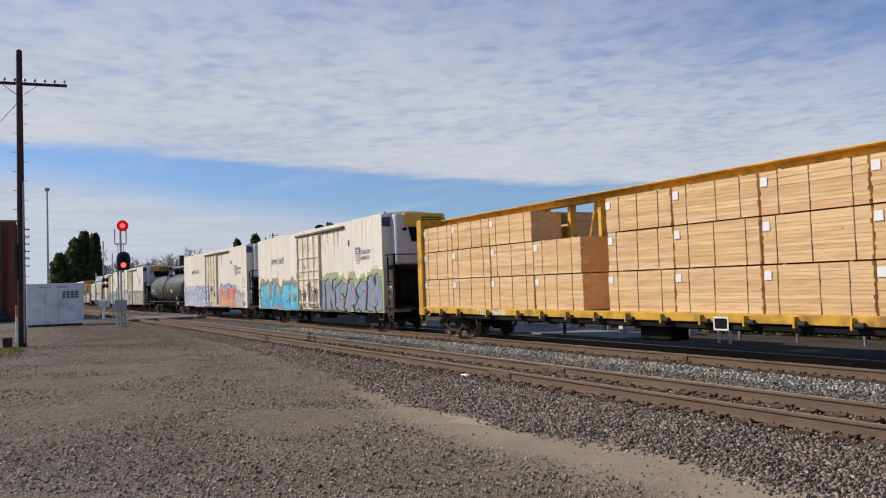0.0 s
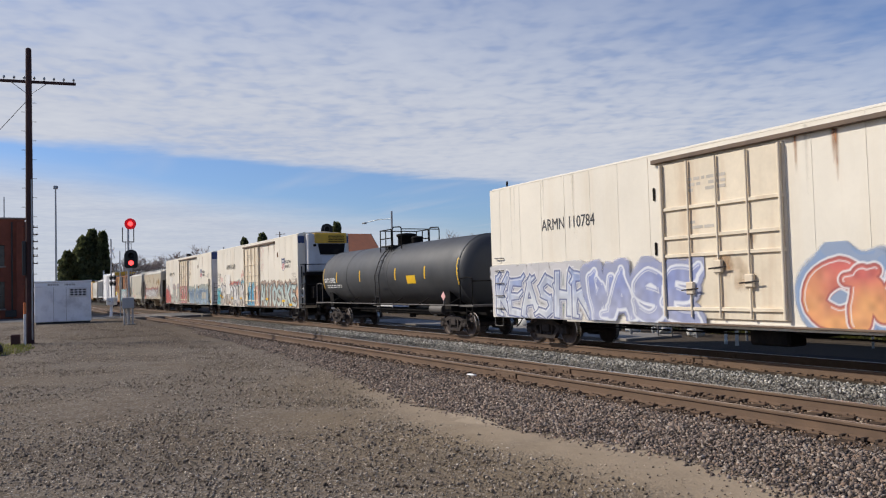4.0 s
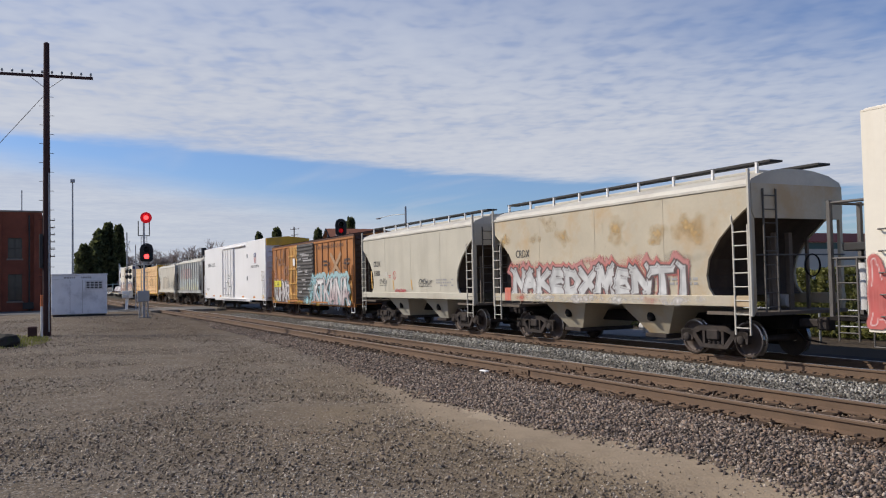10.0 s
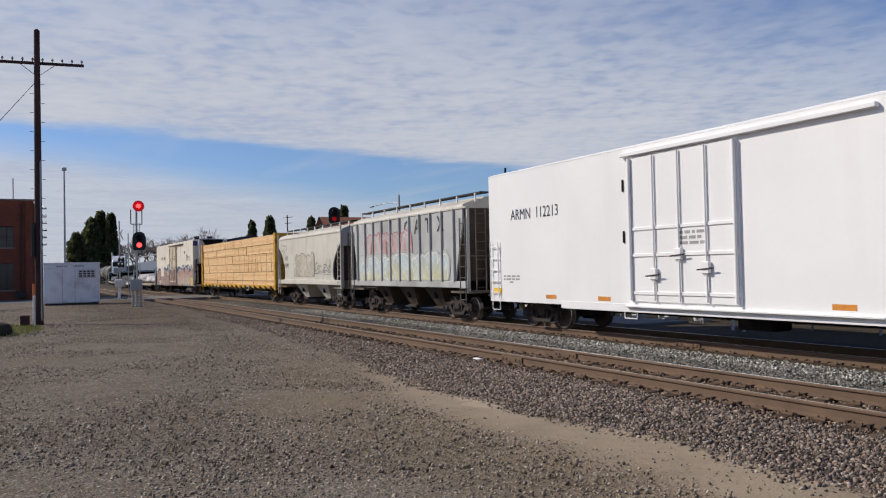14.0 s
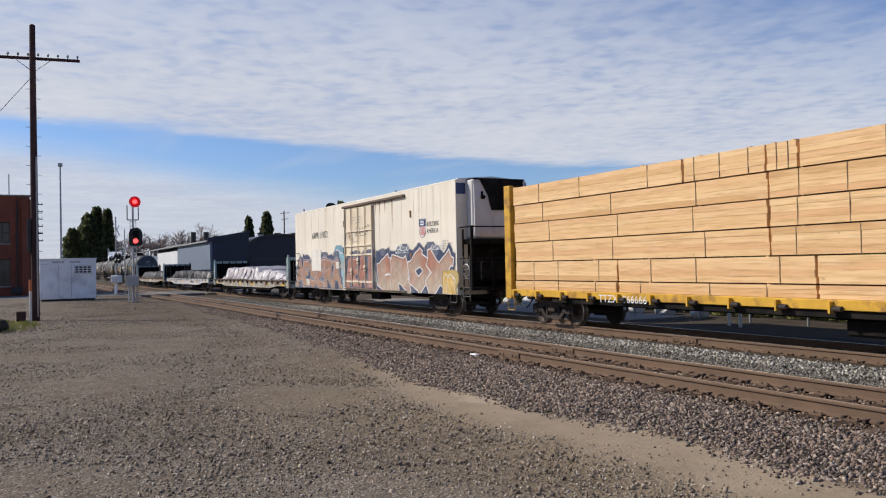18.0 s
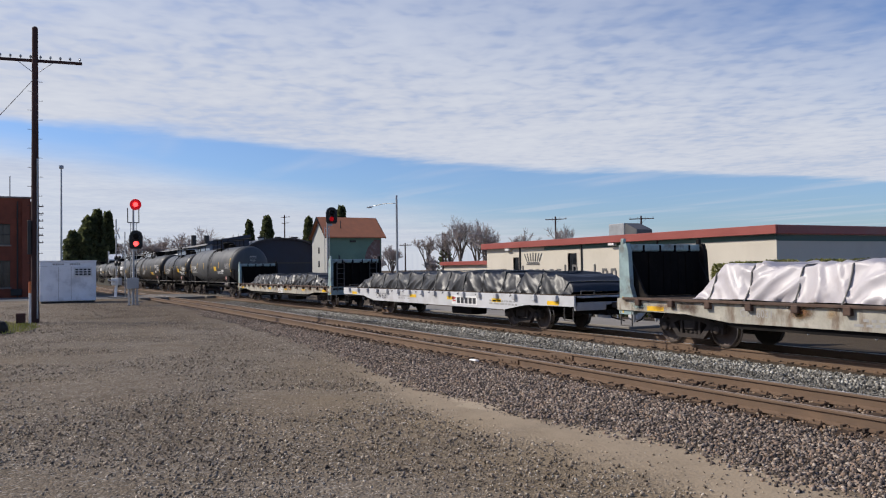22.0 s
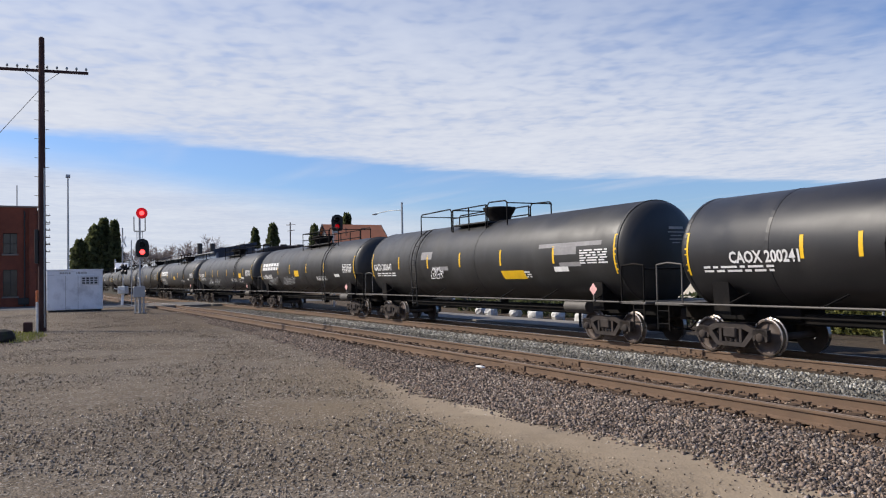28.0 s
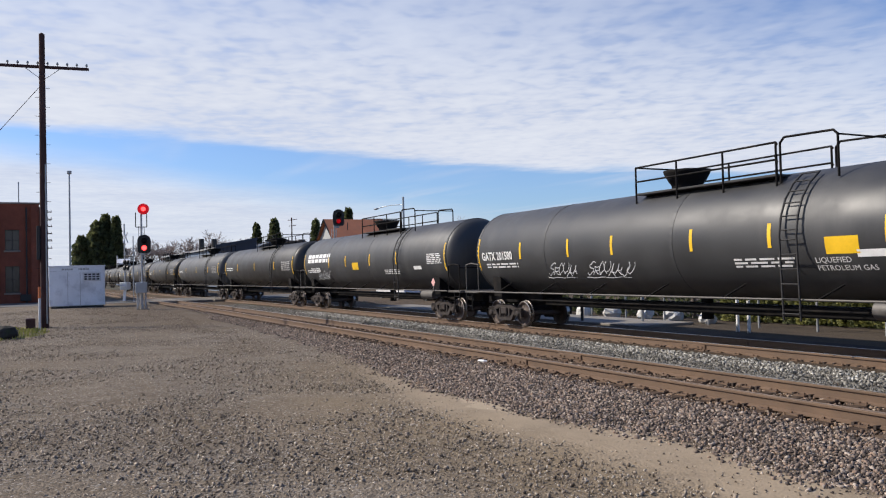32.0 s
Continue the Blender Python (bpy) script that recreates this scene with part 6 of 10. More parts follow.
# ---- covered hoppers ----
def hopper(xl, xr, label, paint, number="", ribs=0, zt=4.08, gates=True):
    t, h = car("covered_hopper_car", label, xl, xr, 1.75, (0.70, 1.02), 0.8)
    y0, y1 = -1.56, 1.56
    cut = [(0.0, 3.62), (0.5, 3.28), (1.0, 2.85), (1.33, 2.4), (1.42, 2.0), (1.36, 1.7), (1.2, 1.5)]
    poly = [(-h, zt)] + [(-h + u, v) for u, v in cut] + [(h - u, v) for u, v in cut[::-1]] + [(h, zt)]
    if ribs:
        poly = [(-h + 0.35, zt), (-h + 0.35, 3.7), (-h + 1.0, 1.5), (h - 1.0, 1.5), (h - 0.35, 3.7), (h - 0.35, zt)]
    # side sheets, and the dark body between them
    for sy in (-1, 1):
        a, b = sorted((sy * 1.56, sy * 1.50))
        part("side_sheet", Shape().prism(poly, "y", a, b), paint, t)
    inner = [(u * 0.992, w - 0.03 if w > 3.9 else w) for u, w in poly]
    part("slope_sheet", Shape().prism(inner, "y", -1.49, 1.49), HOP_DARK, t, "dark brown end slope sheets")
    roof = [(-1.56, zt - 0.02), (-1.5, zt + 0.12), (-1.1, zt + 0.28), (-0.5, zt + 0.38), (0, zt + 0.4), (0.5, zt + 0.38), (1.1, zt + 0.28), (1.5, zt + 0.12), (1.56, zt - 0.02)]
    part("roof", Shape().prism(roof, "x", -h + (0.35 if ribs else 0), h - (0.35 if ribs else 0)), HOP_ROOF, t)
    part("eave_rail", Shape().box(-h + 0.02, h - 0.02, y0 - 0.03, y0 + 0.02, zt - 0.06, zt + 0.02, 0.01), HOP_ROOF, t)
    for sy in (-1, 1):
        a, b = sorted((sy * 1.52, sy * 1.60))
        part("side_sill", Shape().box(-h, h, a, b, 1.26, 1.52, 0.015), paint, t)
    if ribs:
        for i in range(ribs):
            x = -h + 1.0 + (2 * h - 2.0) * i / (ribs - 1)
            part("side_rib", Shape().box(x - 0.05, x + 0.05, y0 - 0.09, y0, 1.5, zt - 0.02, 0.015), paint, t)
    else:
        for e in (-1, 1):
            a, b = sorted((e * (h - 0.04), e * (h + 0.02)))
            part("end_panel", Shape().prism([(y0 + 0.02, zt + 0.02), (y0 + 0.02, 3.45), (y0 + 0.10, 3.30), (y1 - 0.10, 3.30), (y1 - 0.02, 3.45), (y1 - 0.02, zt + 0.02)], "x", a, b), paint, t, "stained upper end panel")
            for k, y in enumerate((-0.9, -0.2, 0.5, 1.1)):
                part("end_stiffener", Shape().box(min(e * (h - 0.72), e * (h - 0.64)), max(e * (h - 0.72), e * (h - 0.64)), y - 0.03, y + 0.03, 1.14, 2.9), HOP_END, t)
        # weld lines down the side
        for x in (-h * 0.5, 0.0, h * 0.5):
            part("weld_line", Shape().box(x - 0.012, x + 0.012, y0 - 0.006, y0, 1.55, zt - 0.08), paint, t)
    # running boards on brackets over the roof
    for y in (-1.02, 0.62):
        part("running_board", Shape().box(-h + 0.1, h + 0.12, y, y + 0.42, zt + 0.52, zt + 0.57), GRATE, t, "dark grating running board")
    n = 9
    for i in range(n):
        x = -h + 0.25 + (2 * h - 0.5) * i / (n - 1)
        part("board_bracket", Shape().box(x - 0.03, x + 0.03, -1.06, -1.0, zt + 0.22, zt + 0.55), CHALK, t)
    part("hatch_rim", Shape().box(-h + 0.8, h - 0.8, -0.35, 0.35, zt + 0.36, zt + 0.48, 0.03), HOP_ROOF, t)
    # outlet bays
    for cx in ((-1.9, 1.9) if not ribs else (-2.6, 0, 2.6)):
        k = 1.3 if not ribs else 0.95
        s = Shape()
        lo, hi = [(cx - 0.34, -0.9, 0.42), (cx + 0.34, -0.9, 0.42), (cx + 0.34, 0.9, 0.42), (cx - 0.34, 0.9, 0.42)], [(cx - k, -1.46, 1.5), (cx + k, -1.46, 1.5), (cx + k, 1.46, 1.5), (cx - k, 1.46, 1.5)]
        s.add(lo + hi, [(0, 1, 5, 4), (1, 2, 6, 5), (2, 3, 7, 6), (3, 0, 4, 7), (3, 2, 1, 0)])
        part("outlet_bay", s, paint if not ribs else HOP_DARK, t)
        part("bay_window", Shape().lathe([(-1.22, 0.0), (-1.22, 0.13), (-1.10, 0.13)], "y", (cx, 0, 0.92), 14), BLACK, t, "round dark opening")
        part("outlet_gate", Shape().box(cx - 0.42, cx + 0.42, -1.05, 1.05, 0.34, 0.46, 0.02), STEEL, t)
    # ends: platform, ladders, brake wheel, posts that carry the slope
    for e in (-1, 1):
        a, b = sorted((e * (h - 1.5), e * (h + 0.1)))
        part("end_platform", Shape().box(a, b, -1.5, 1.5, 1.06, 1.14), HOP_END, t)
        for sy in (-1, 1):
            part("corner_post", Shape().box(e * (h - 0.04) - 0.04, e * (h - 0.04) + 0.04, sy * 1.5 - 0.05, sy * 1.5 + 0.05, 1.1, zt), paint, t)
        part("end_post", Shape().box(e * (h - 0.5) - 0.06, e * (h - 0.5) + 0.06, -0.3, -0.18, 1.1, 3.0), HOP_END, t)
        part("end_post", Shape().box(e * (h - 0.5) - 0.06, e * (h - 0.5) + 0.06, 0.18, 0.3, 1.1, 3.0), HOP_END, t)
        ladder(t, e * (h - 0.28), y0 - 0.05, 0.62, 3.15 if not ribs else 3.9, 0.44, 8, HOP_ROOF if not ribs else PIPEG, label="side ladder", r=0.016)
        if not ribs:
            part("ladder_bracket", Shape().pipe([(e * (h - 0.50), y0 - 0.05, 3.15), (e * (h - 0.56), y0 - 0.04, 3.30), (e * (h - 0.60), y0 + 0.02, 3.42)], 0.016), HOP_ROOF, t)
            part("corner_stile", Shape().box(e * (h - 0.02) - 0.035, e * (h - 0.02) + 0.035, y0 - 0.06, y0 + 0.01, 1.05, zt + 0.35, 0.01), HOP_ROOF, t, "pale corner stile")
        ladder(t, e * (h + 0.05), -1.0, 1.1, zt - 0.1, 0.42, 9, PIPEG, "y", r=0.013)
        part("end_crossrail", Shape().pipe([(e * (h + 0.06), -1.5, 2.45), (e * (h + 0.06), 1.5, 2.45)], 0.02), PIPEG, t)
    part("brake_wheel", Shape().lathe([(0.08, 0.26), (0.11, 0.28), (0.14, 0.26)], "x", (h, 0.3, 2.2), 16), BLACK, t)
    part("brake_cylinder", Shape().rod((h - 1.1, 0.2, 1.35), (h - 0.5, 0.2, 1.35), 0.16, 12), GREY_W, t)
    if number:
        mark, digits = number
        words(mark, 0.36, INK, t, side_at(-h + 1.45, 2.72, y0 - 0.012), squeeze=0.85)
        words(digits, 0.36, INK, t, side_at(-h + 1.45, 2.28, y0 - 0.012), squeeze=0.85)
    data_block(t, h - 3.2, h - 1.7, 1.75, 2.1, 3, INKG, y0 - 0.01, seed=int(-xl))
    return t


# ---- boxcar ----
def boxcar(xl, xr, label):
    t, h = car("boxcar", label, xl, xr, 2.1, reach=0.8)
    zt = 4.42
    s = Shape().prism([(-1.55, 0.85), (1.55, 0.85), (1.55, zt), (0, zt + 0.22), (-1.55, zt)][::-1], "x", -h, h)
    part("body", s, BOXB, t)
    part("roof", Shape().prism([(-1.6, zt - 0.04), (-1.6, zt + 0.05), (0, zt + 0.28), (1.6, zt + 0.05), (1.6, zt - 0.04), (0, zt + 0.2)][::-1], "x", -h - 0.05, h + 0.05), BOXR, t, "rusty ribbed roof")
    for i in range(13):
        x = -h + 0.5 + i * (2 * h - 1) / 12
        part("roof_rib", Shape().prism([(-1.6, zt + 0.05), (-1.6, zt + 0.1), (0, zt + 0.33), (1.6, zt + 0.1), (1.6, zt + 0.05), (0, zt + 0.26)][::-1], "x", x - 0.05, x + 0.05), BOXR, t)
    xs = [-7.75, -6.75, -5.75, -4.7, 1.75, 2.75, 3.75, 4.75, 5.8, 6.75, 7.7]
    for x in xs:
        part("side_post", Shape().box(x - 0.05, x + 0.05, -1.59, -1.5, 0.95, zt - 0.05, 0.012), BOXP, t)
    part("side_sill", Shape().box(-h, h, -1.58, -1.46, 0.72, 0.98, 0.015), BOXB, t)
    part("top_chord", Shape().box(-h, h, -1.6, -1.5, zt - 0.16, zt, 0.015), BOXB, t)
    # yellow plug door and grey sliding door beside it
    d = part("plug_door", Shape().box(-3.7, -1.95, -1.62, -1.5, 1.0, 4.3, 0.02), BOXD, t, "weathered yellow plug door")
    for z in (1.3, 2.0, 2.9, 3.7):
        part("crossbar", Shape().box(-3.68, -1.97, -1.67, -1.61, z - 0.05, z + 0.05, 0.01), BOXD, d)
    for x in (-3.5, -2.85, -2.2):
        part("lock_rod", Shape().rod((x, -1.66, 1.05), (x, -1.66, 4.25), 0.02, 8), BOXD, d)
    part("paper_sheet", Shape().box(-2.62, -2.2, -1.69, -1.68, 3.1, 3.55), TAG, d)
    d = part("sliding_door", Shape().box(-1.92, 1.3, -1.64, -1.5, 1.0, 4.36, 0.02), BOXK, t, "dark grey corrugated sliding door")
    for i in range(15):
        z = 1.15 + i * 0.215
        part("corrugation", Shape().box(-1.86, 1.24, -1.68, -1.63, z, z + 0.11, 0.02), BOXK, d)
    r = random.Random(5)
    for i in range(9):
        x, z = r.uniform(-1.7, 0.2), r.uniform(1.6, 3.9)
        part("label_strip", Shape().box(x, x + r.uniform(0.4, 1.0), -1.688, -1.68, z, z + 0.09), INKG, d)
    for x, w_, z, h_ in ((-1.55, 0.55, 2.62, 0.26), (-0.2, 0.7, 2.5, 0.3)):
        for a, b, c0, c1 in ((x, x + w_, z, z + 0.03), (x, x + w_, z + h_ - 0.03, z + h_), (x, x + 0.03, z + 0.03, z + h_ - 0.03), (x + w_ - 0.03, x + w_, z + 0.03, z + h_ - 0.03)):
            part("stencil_frame", Shape().box(a, b, -1.690, -1.683, c0, c1), INKG, d)
    for x, w_, z, h_ in ((-0.75, 1.35, 3.62, 0.09), (-0.65, 1.1, 3.44, 0.08), (-1.7, 0.6, 2.98, 0.09), (-0.1, 0.4, 2.6, 0.16), (-0.25, 0.4, 2.08, 0.04), (0.35, 0.9, 1.6, 0.12), (-1.3, 0.5, 1.42, 0.14)):
        part("stencil_strip", Shape().box(x, x + w_, -1.690, -1.683, z, z + h_), INKG, d, "worn white stencil strip")
    part("door_track", Shape().box(-3.9, 4.0, -1.7, -1.55, 0.86, 0.96, 0.01), BOXB, t)
    words("The nationwide boxcar pool", 0.40, INK, t, pose(1.75, -1.592, 3.92, 90, 0, 0), squeeze=0.98, slant=0.2)
    # crossed emblem and faded block letters as plain shapes
    for k, (a, b) in enumerate((((4.2, 2.3), (5.9, 3.6)), ((5.9, 2.3), (4.2, 3.6)))):
        g = Shape()
        ribbon(g, [a, b], 0.26, -1.590 - 0.004 * k, round_=False)
        part("crossed_emblem", g, spray((0.40, 0.25, 0.14)), t, "pale crossed emblem")
    slant = spray((0.25, 0.115, 0.055))
    def mark(pts):
        g = Shape().add([(u, -1.594, w) for u, w in pts], [tuple(range(len(pts)))])
        part("faded_block_mark", g, slant, t, "faded dark slanted block mark")

    def bar(x, z, wd, ht, lean=0.22):
        mark([(x, z), (x + wd, z), (x + wd + lean * ht, z + ht), (x + lean * ht, z + ht)])
    # two rows of slanted block shapes, hollow in the middle
    for x, z, wd, ht in ((-7.2, 3.05, 0.22, 0.72), (-6.98, 3.62, 0.38, 0.17), (-6.35, 3.2, 0.2, 0.42), (-6.15, 3.5, 0.5, 0.14), (-6.1, 3.2, 0.45, 0.12), (-5.35, 3.2, 0.2, 0.9), (-5.15, 3.2, 0.3, 0.13),
                         (-5.0, 2.55, 0.2, 0.55), (-4.78, 2.97, 0.4, 0.14), (-4.75, 2.55, 0.42, 0.13), (-4.35, 2.66, 0.16, 0.32), (-4.05, 2.55, 0.18, 0.55), (-3.86, 2.97, 0.16, 0.13)):
        bar(x, z, wd * 1.35, ht * 1.08)
    part("end_wall", Shape().box(h, h + 0.03, -1.52, 1.52, 0.9, zt), BOXE, t, "dark boxcar end, shade and grime in its colour")
    data_block(t, 2.9, 3.7, 2.9, 3.3, 2, INK, -1.592, 3)
    data_block(t, 6.4, 7.2, 2.9, 3.3, 2, INK, -1.592, 4)
    plate(t, "number_panel", -7.18, -5.5, 1.79, 2.2, spray((0.70, 0.62, 0.03)), -1.628, label="yellow painted panel")
    words("52 244", 0.40, INK, t, side_at(-7.1, 1.86, -1.636), squeeze=1.05)
    plate(t, "patch", 6.1, 7.55, 0.98, 2.1, spray((0.58, 0.27, 0.04)), -1.6, label="orange repainted patch")
    for x in (-7.3, -2.5, 0.4, 2.2, 4.8):
        plate(t, "reflector", x, x + 0.6, 0.8, 0.93, STRIPE, -1.58, label="yellow reflective plate")
    for e in (-1, 1):
        for i in range(11):
            z = 1.15 + i * 0.31
            part("end_rib", Shape().rod((e * h, -1.45, z), (e * h, 1.45, z), 0.09, 8), BOXE, t)
        ladder(t, e * (h - 0.35), -1.64, 0.9, 2.9, 0.45, 6, BOXB, label="side ladder")
        part("stirrup", Shape().pipe([(e * (h - 0.55), -1.54, 0.75), (e * (h - 0.55), -1.54, 0.45), (e * (h - 0.1), -1.54, 0.45), (e * (h - 0.1), -1.54, 0.75)], 0.02), CHALK, t)
    part("brake_rigging", Shape().box(-0.6, 0.7, -1.1, -0.5, 0.4, 0.74, 0.05), BLACK, t)
    for x in (-4, -1.5, 1.5, 4):
        part("crossbearer", Shape().prism([(-1.45, 0.85), (1.45, 0.85), (0.5, 0.6), (-0.5, 0.6)], "x", x - 0.08, x + 0.08), BLACK, t)
    for k, (x, z, w, hh) in enumerate(((0.95, 1.35, 0.75, 0.6), (0.2, 1.0, 0.8, 0.35), (0.75, 0.95, 0.8, 0.3), (1.6, 2.1, 0.6, 0.5), (1.3, 1.7, 0.6, 0.7))):
        soft_patch(t, x - w, x + w, z - hh, z + hh, (0.32, 0.55, 0.58), 160 + k, -1.712 + 0.0008 * k, 0.9, False, "pale turquoise overspray")
    graffiti(t, 1.35, 7.3, 0.80, 2.32, 6, (0.72, 0.71, 0.69), (0.045, 0.03, 0.032), (0.32, 0.54, 0.57), seed=12, y=-1.672, curvy=False, weight=0.40, flick=0.9, under=(0.46, 0.36, 0.36), text="KTKMNA", square=True, shine=(0.34, 0.56, 0.58), rim=0.0, inner=(0.26, 0.07, 0.08), block=(0.10, -0.08), puff=0.75)
    for k, (x, w, z) in enumerate(((-7.4, 0.5, 1.0), (-6.9, 0.3, 0.86), (-3.4, 0.5, 0.86), (-1.0, 0.9, 0.9), (0.6, 0.6, 0.84), (2.3, 0.5, 0.86), (5.6, 0.5, 0.86), (7.3, 0.4, 0.9))):
        soft_patch(t, x - w, x + w, z - 0.16, z + 0.16, (0.58, 0.36, 0.04), 170 + k, -1.706 if -3.9 < x < 4.0 else -1.63, 0.9, False, "worn yellow paint")
    for k, (x, z, w, hgt) in enumerate(((-7.0, 2.5, 0.7, 0.5), (-5.2, 2.45, 0.9, 0.6), (-2.85, 1.9, 0.8, 1.3), (-4.2, 1.6, 0.5, 0.9))):
        soft_patch(t, x - w, x + w, z - hgt, z + hgt, (0.46, 0.22, 0.15) if k != 2 else (0.30, 0.15, 0.06), 180 + k, -1.60 if k != 2 else -1.625, 0.7, False, "pinkish overspray")
    graffiti(t, -7.4, -3.6, 0.82, 2.15, 5, (0.72, 0.71, 0.70), (0.035, 0.032, 0.034), (0.40, 0.24, 0.17), seed=23, y=-1.60, curvy=False, weight=0.34, under=(0.50, 0.49, 0.48), text="NUHMR", square=True, rim=0.0, flick=0.9, block=(0.15, 0.02), puff=0.5, inner=(0.36, 0.12, 0.14), shine=(0.10, 0.10, 0.09))
    for w_, x, z in (("next", 3.6, 2.98), ("load", 3.6, 2.70), ("any", 6.1, 3.0), ("road", 6.1, 2.72)):
        words(w_, 0.36, INK, t, side_at(x, z, -1.592), squeeze=0.95, slant=0.2)
    part("sign_plate", Shape().box(5.1, 5.65, -1.645, -1.62, 1.75, 2.15), BLACK, t, "dark framed plate")
    for a, b, c, d in ((5.1, 5.65, 2.12, 2.15), (5.1, 5.65, 1.75, 1.78), (5.1, 5.13, 1.78, 2.12), (5.36, 5.39, 1.78, 2.12), (5.62, 5.65, 1.78, 2.12)):
        part("sign_frame", Shape().box(a, b, -1.655, -1.645, c, d), CHALK, t)
    return t


# ---- lumber cars ----
def bundle(t, x0, x1, z0, z1, r, strap=True, tag=True):
    """A pack of sawn boards, its courses showing as thin gaps, banded."""
    w = 1.18 + r.uniform(-0.02, 0.03)
    n = max(3, round((z1 - z0) / (0.085 if tag else 0.15)))
    for sy in (-1, 1):
        a, b = sorted((sy * 0.22, sy * (0.22 + w)))
        if sy > 0:
            s = Shape()
            for i in range(n):
                u, v = z0 + (z1 - z0) * i / n, z0 + (z1 - z0) * (i + 1) / n
                s.box(x0, x1 - r.uniform(0, 0.02), a, b, u + 0.0015, v - 0.001)
            tagged(part("board_stack", s, LUMBER, t, "far half of the load, sawn boards"), kind="stuff")
            continue
        o = part("lumber_block", Shape().box(x0 + 0.03, x1 - 0.03, a + 0.02, b, z0 + 0.002, z1 - 0.002), LUMBER, t, "banded bundle of fresh sawn boards")
        for i in range(n):
            u, v = z0 + (z1 - z0) * i / n, z0 + (z1 - z0) * (i + 1) / n
            part("board", Shape().box(x0 + r.uniform(0, 0.035), x1 - r.uniform(0, 0.045), a + r.uniform(0, 0.012), a + 0.3, u + 0.003, v - 0.002), LUMBER, o)
        if strap:
            for k in (0.18, 0.5, 0.82) if x1 - x0 > 2 else (0.3, 0.7):
                x = x0 + (x1 - x0) * (k + r.uniform(-0.04, 0.04))
                part("strap", Shape().box(x - 0.008, x + 0.008, a - 0.006, a + 0.01, z0, z1), STRAPL, o)
        if tag:
            part("tag", Shape().box(x0 + 0.03, x0 + 0.22, a - 0.012, a, z1 - 0.32, z1 - 0.12), TAG, o, "white paper tag")


def centerbeam(xl, xr, label, number, rows, seed, full):
    t, h = car("centerbeam_car", label, xl, xr, 2.1, (0.62, 1.0))
    r = random.Random(seed)
    part("deck", Shape().box(-h, h, -1.42, 1.42, 0.98, 1.1, 0.02), YELLOW, t)
    for sy in (-1, 1):
        a, b = sorted((sy * 1.40, sy * 1.50))
        part("side_sill", Shape().box(-h, h, a, b, 0.90, 1.12, 0.015), YELLOW, t, "yellow side sill")
        part("lower_sill", Shape().box(-h + 2.6, h - 2.6, sy * 1.38 - 0.05, sy * 1.38 + 0.05, 0.74, 0.897, 0.01), BLACK, t)
    n = 17
    for i in range(n):
        x = -h + 0.8 + (2 * h - 1.6) * i / (n - 1)
        if not full and i in (3, 4):
            # one winch stands in the gap of the number
            if i == 4:
                continue
            x = -h + 5.49
        part("winch", Shape().rod((x - 0.1, -1.54, 0.93), (x + 0.1, -1.54, 0.93), 0.06, 10), STEEL, t, "rusty strap winch")
        part("winch_bracket", Shape().box(x - 0.17, x - 0.12, -1.62, -1.48, 0.84, 1.08), YELLOW, t)
    # beam down the middle
    part("beam_top", Shape().box(-h + 0.2, h - 0.2, -0.16, 0.16, 4.42, 4.6, 0.02), YELLOW, t)
    part("beam_cap", Shape().box(-h + 0.2, h - 0.2, -0.5, 0.5, 4.585, 4.62, 0.01), YELLOW, t)
    for i in range(15):
        x = -h + 0.7 + (2 * h - 1.4) * i / 14
        part("beam_post", Shape().box(x - 0.07, x + 0.07, -0.12, 0.12, 1.1, 4.45), YELLOW, t)
    for i in range(14):
        x = -h + 0.7 + (2 * h - 1.4) * (i + 0.5) / 14
        part("beam_brace", Shape().rod((x - 0.5, 0, 1.2 if i % 2 else 4.4), (x + 0.5, 0, 4.4 if i % 2 else 1.2), 0.06, 6), YELLOW, t)
    # end bulkheads
    for e in (-1, 1):
        for sy in (-1, 1):
            a, b = sorted((e * (h - 0.38), e * h))
            part("corner_post", Shape().box(a, b, sy * 1.42 - 0.09, sy * 1.42 + 0.09, 0.8, 4.62, 0.02), YELLOW, t)
        a, b = sorted((e * (h - 0.16), e * (h - 0.1)))
        part("bulkhead", Shape().box(a, b, -1.4, 1.4, 1.1, 4.6), YELLOW, t)
        for i in range(6):
            z = 1.3 + i * 0.6
            a, b = sorted((e * (h - 0.1), e * (h + 0.02)))
            part("bulkhead_rib", Shape().box(a, b, -1.38, 1.38, z, z + 0.12, 0.01), YELLOW, t)
        part("stirrup", Shape().pipe([(e * (h - 0.5), -1.46, 0.82), (e * (h - 0.5), -1.46, 0.42), (e * (h - 0.08), -1.46, 0.42), (e * (h - 0.08), -1.46, 0.82)], 0.016), YELLOW, t)
    for x0, x1, z0, z1 in rows:
        bundle(t, x0 + 0.02, x1 - 0.02, z0, z1 - (0.028 if full else 0.032), r, strap=True, tag=not full)
        for k in (0.2, 0.8):
            x = x0 + (x1 - x0) * k
            part("spacer", Shape().box(x - 0.04, x + 0.04, -1.36, 1.36, z1 - (0.03 if full else 0.034), z1), LUMBER, t)
    words(number, 0.27 if not full else 0.30, CHALK, t, side_at(-h + 5.0 if full else -h + 4.55, 0.90 if not full else 0.84, -1.506), squeeze=1.1)
    plate(t, "data_panel", h - 7.2, h - 6.75, 0.72, 1.04, CHALK, -1.5, label="white data panel")
    plate(t, "data_panel", h - 7.16, h - 6.79, 0.76, 1.0, BLACK, -1.508, 0.004)
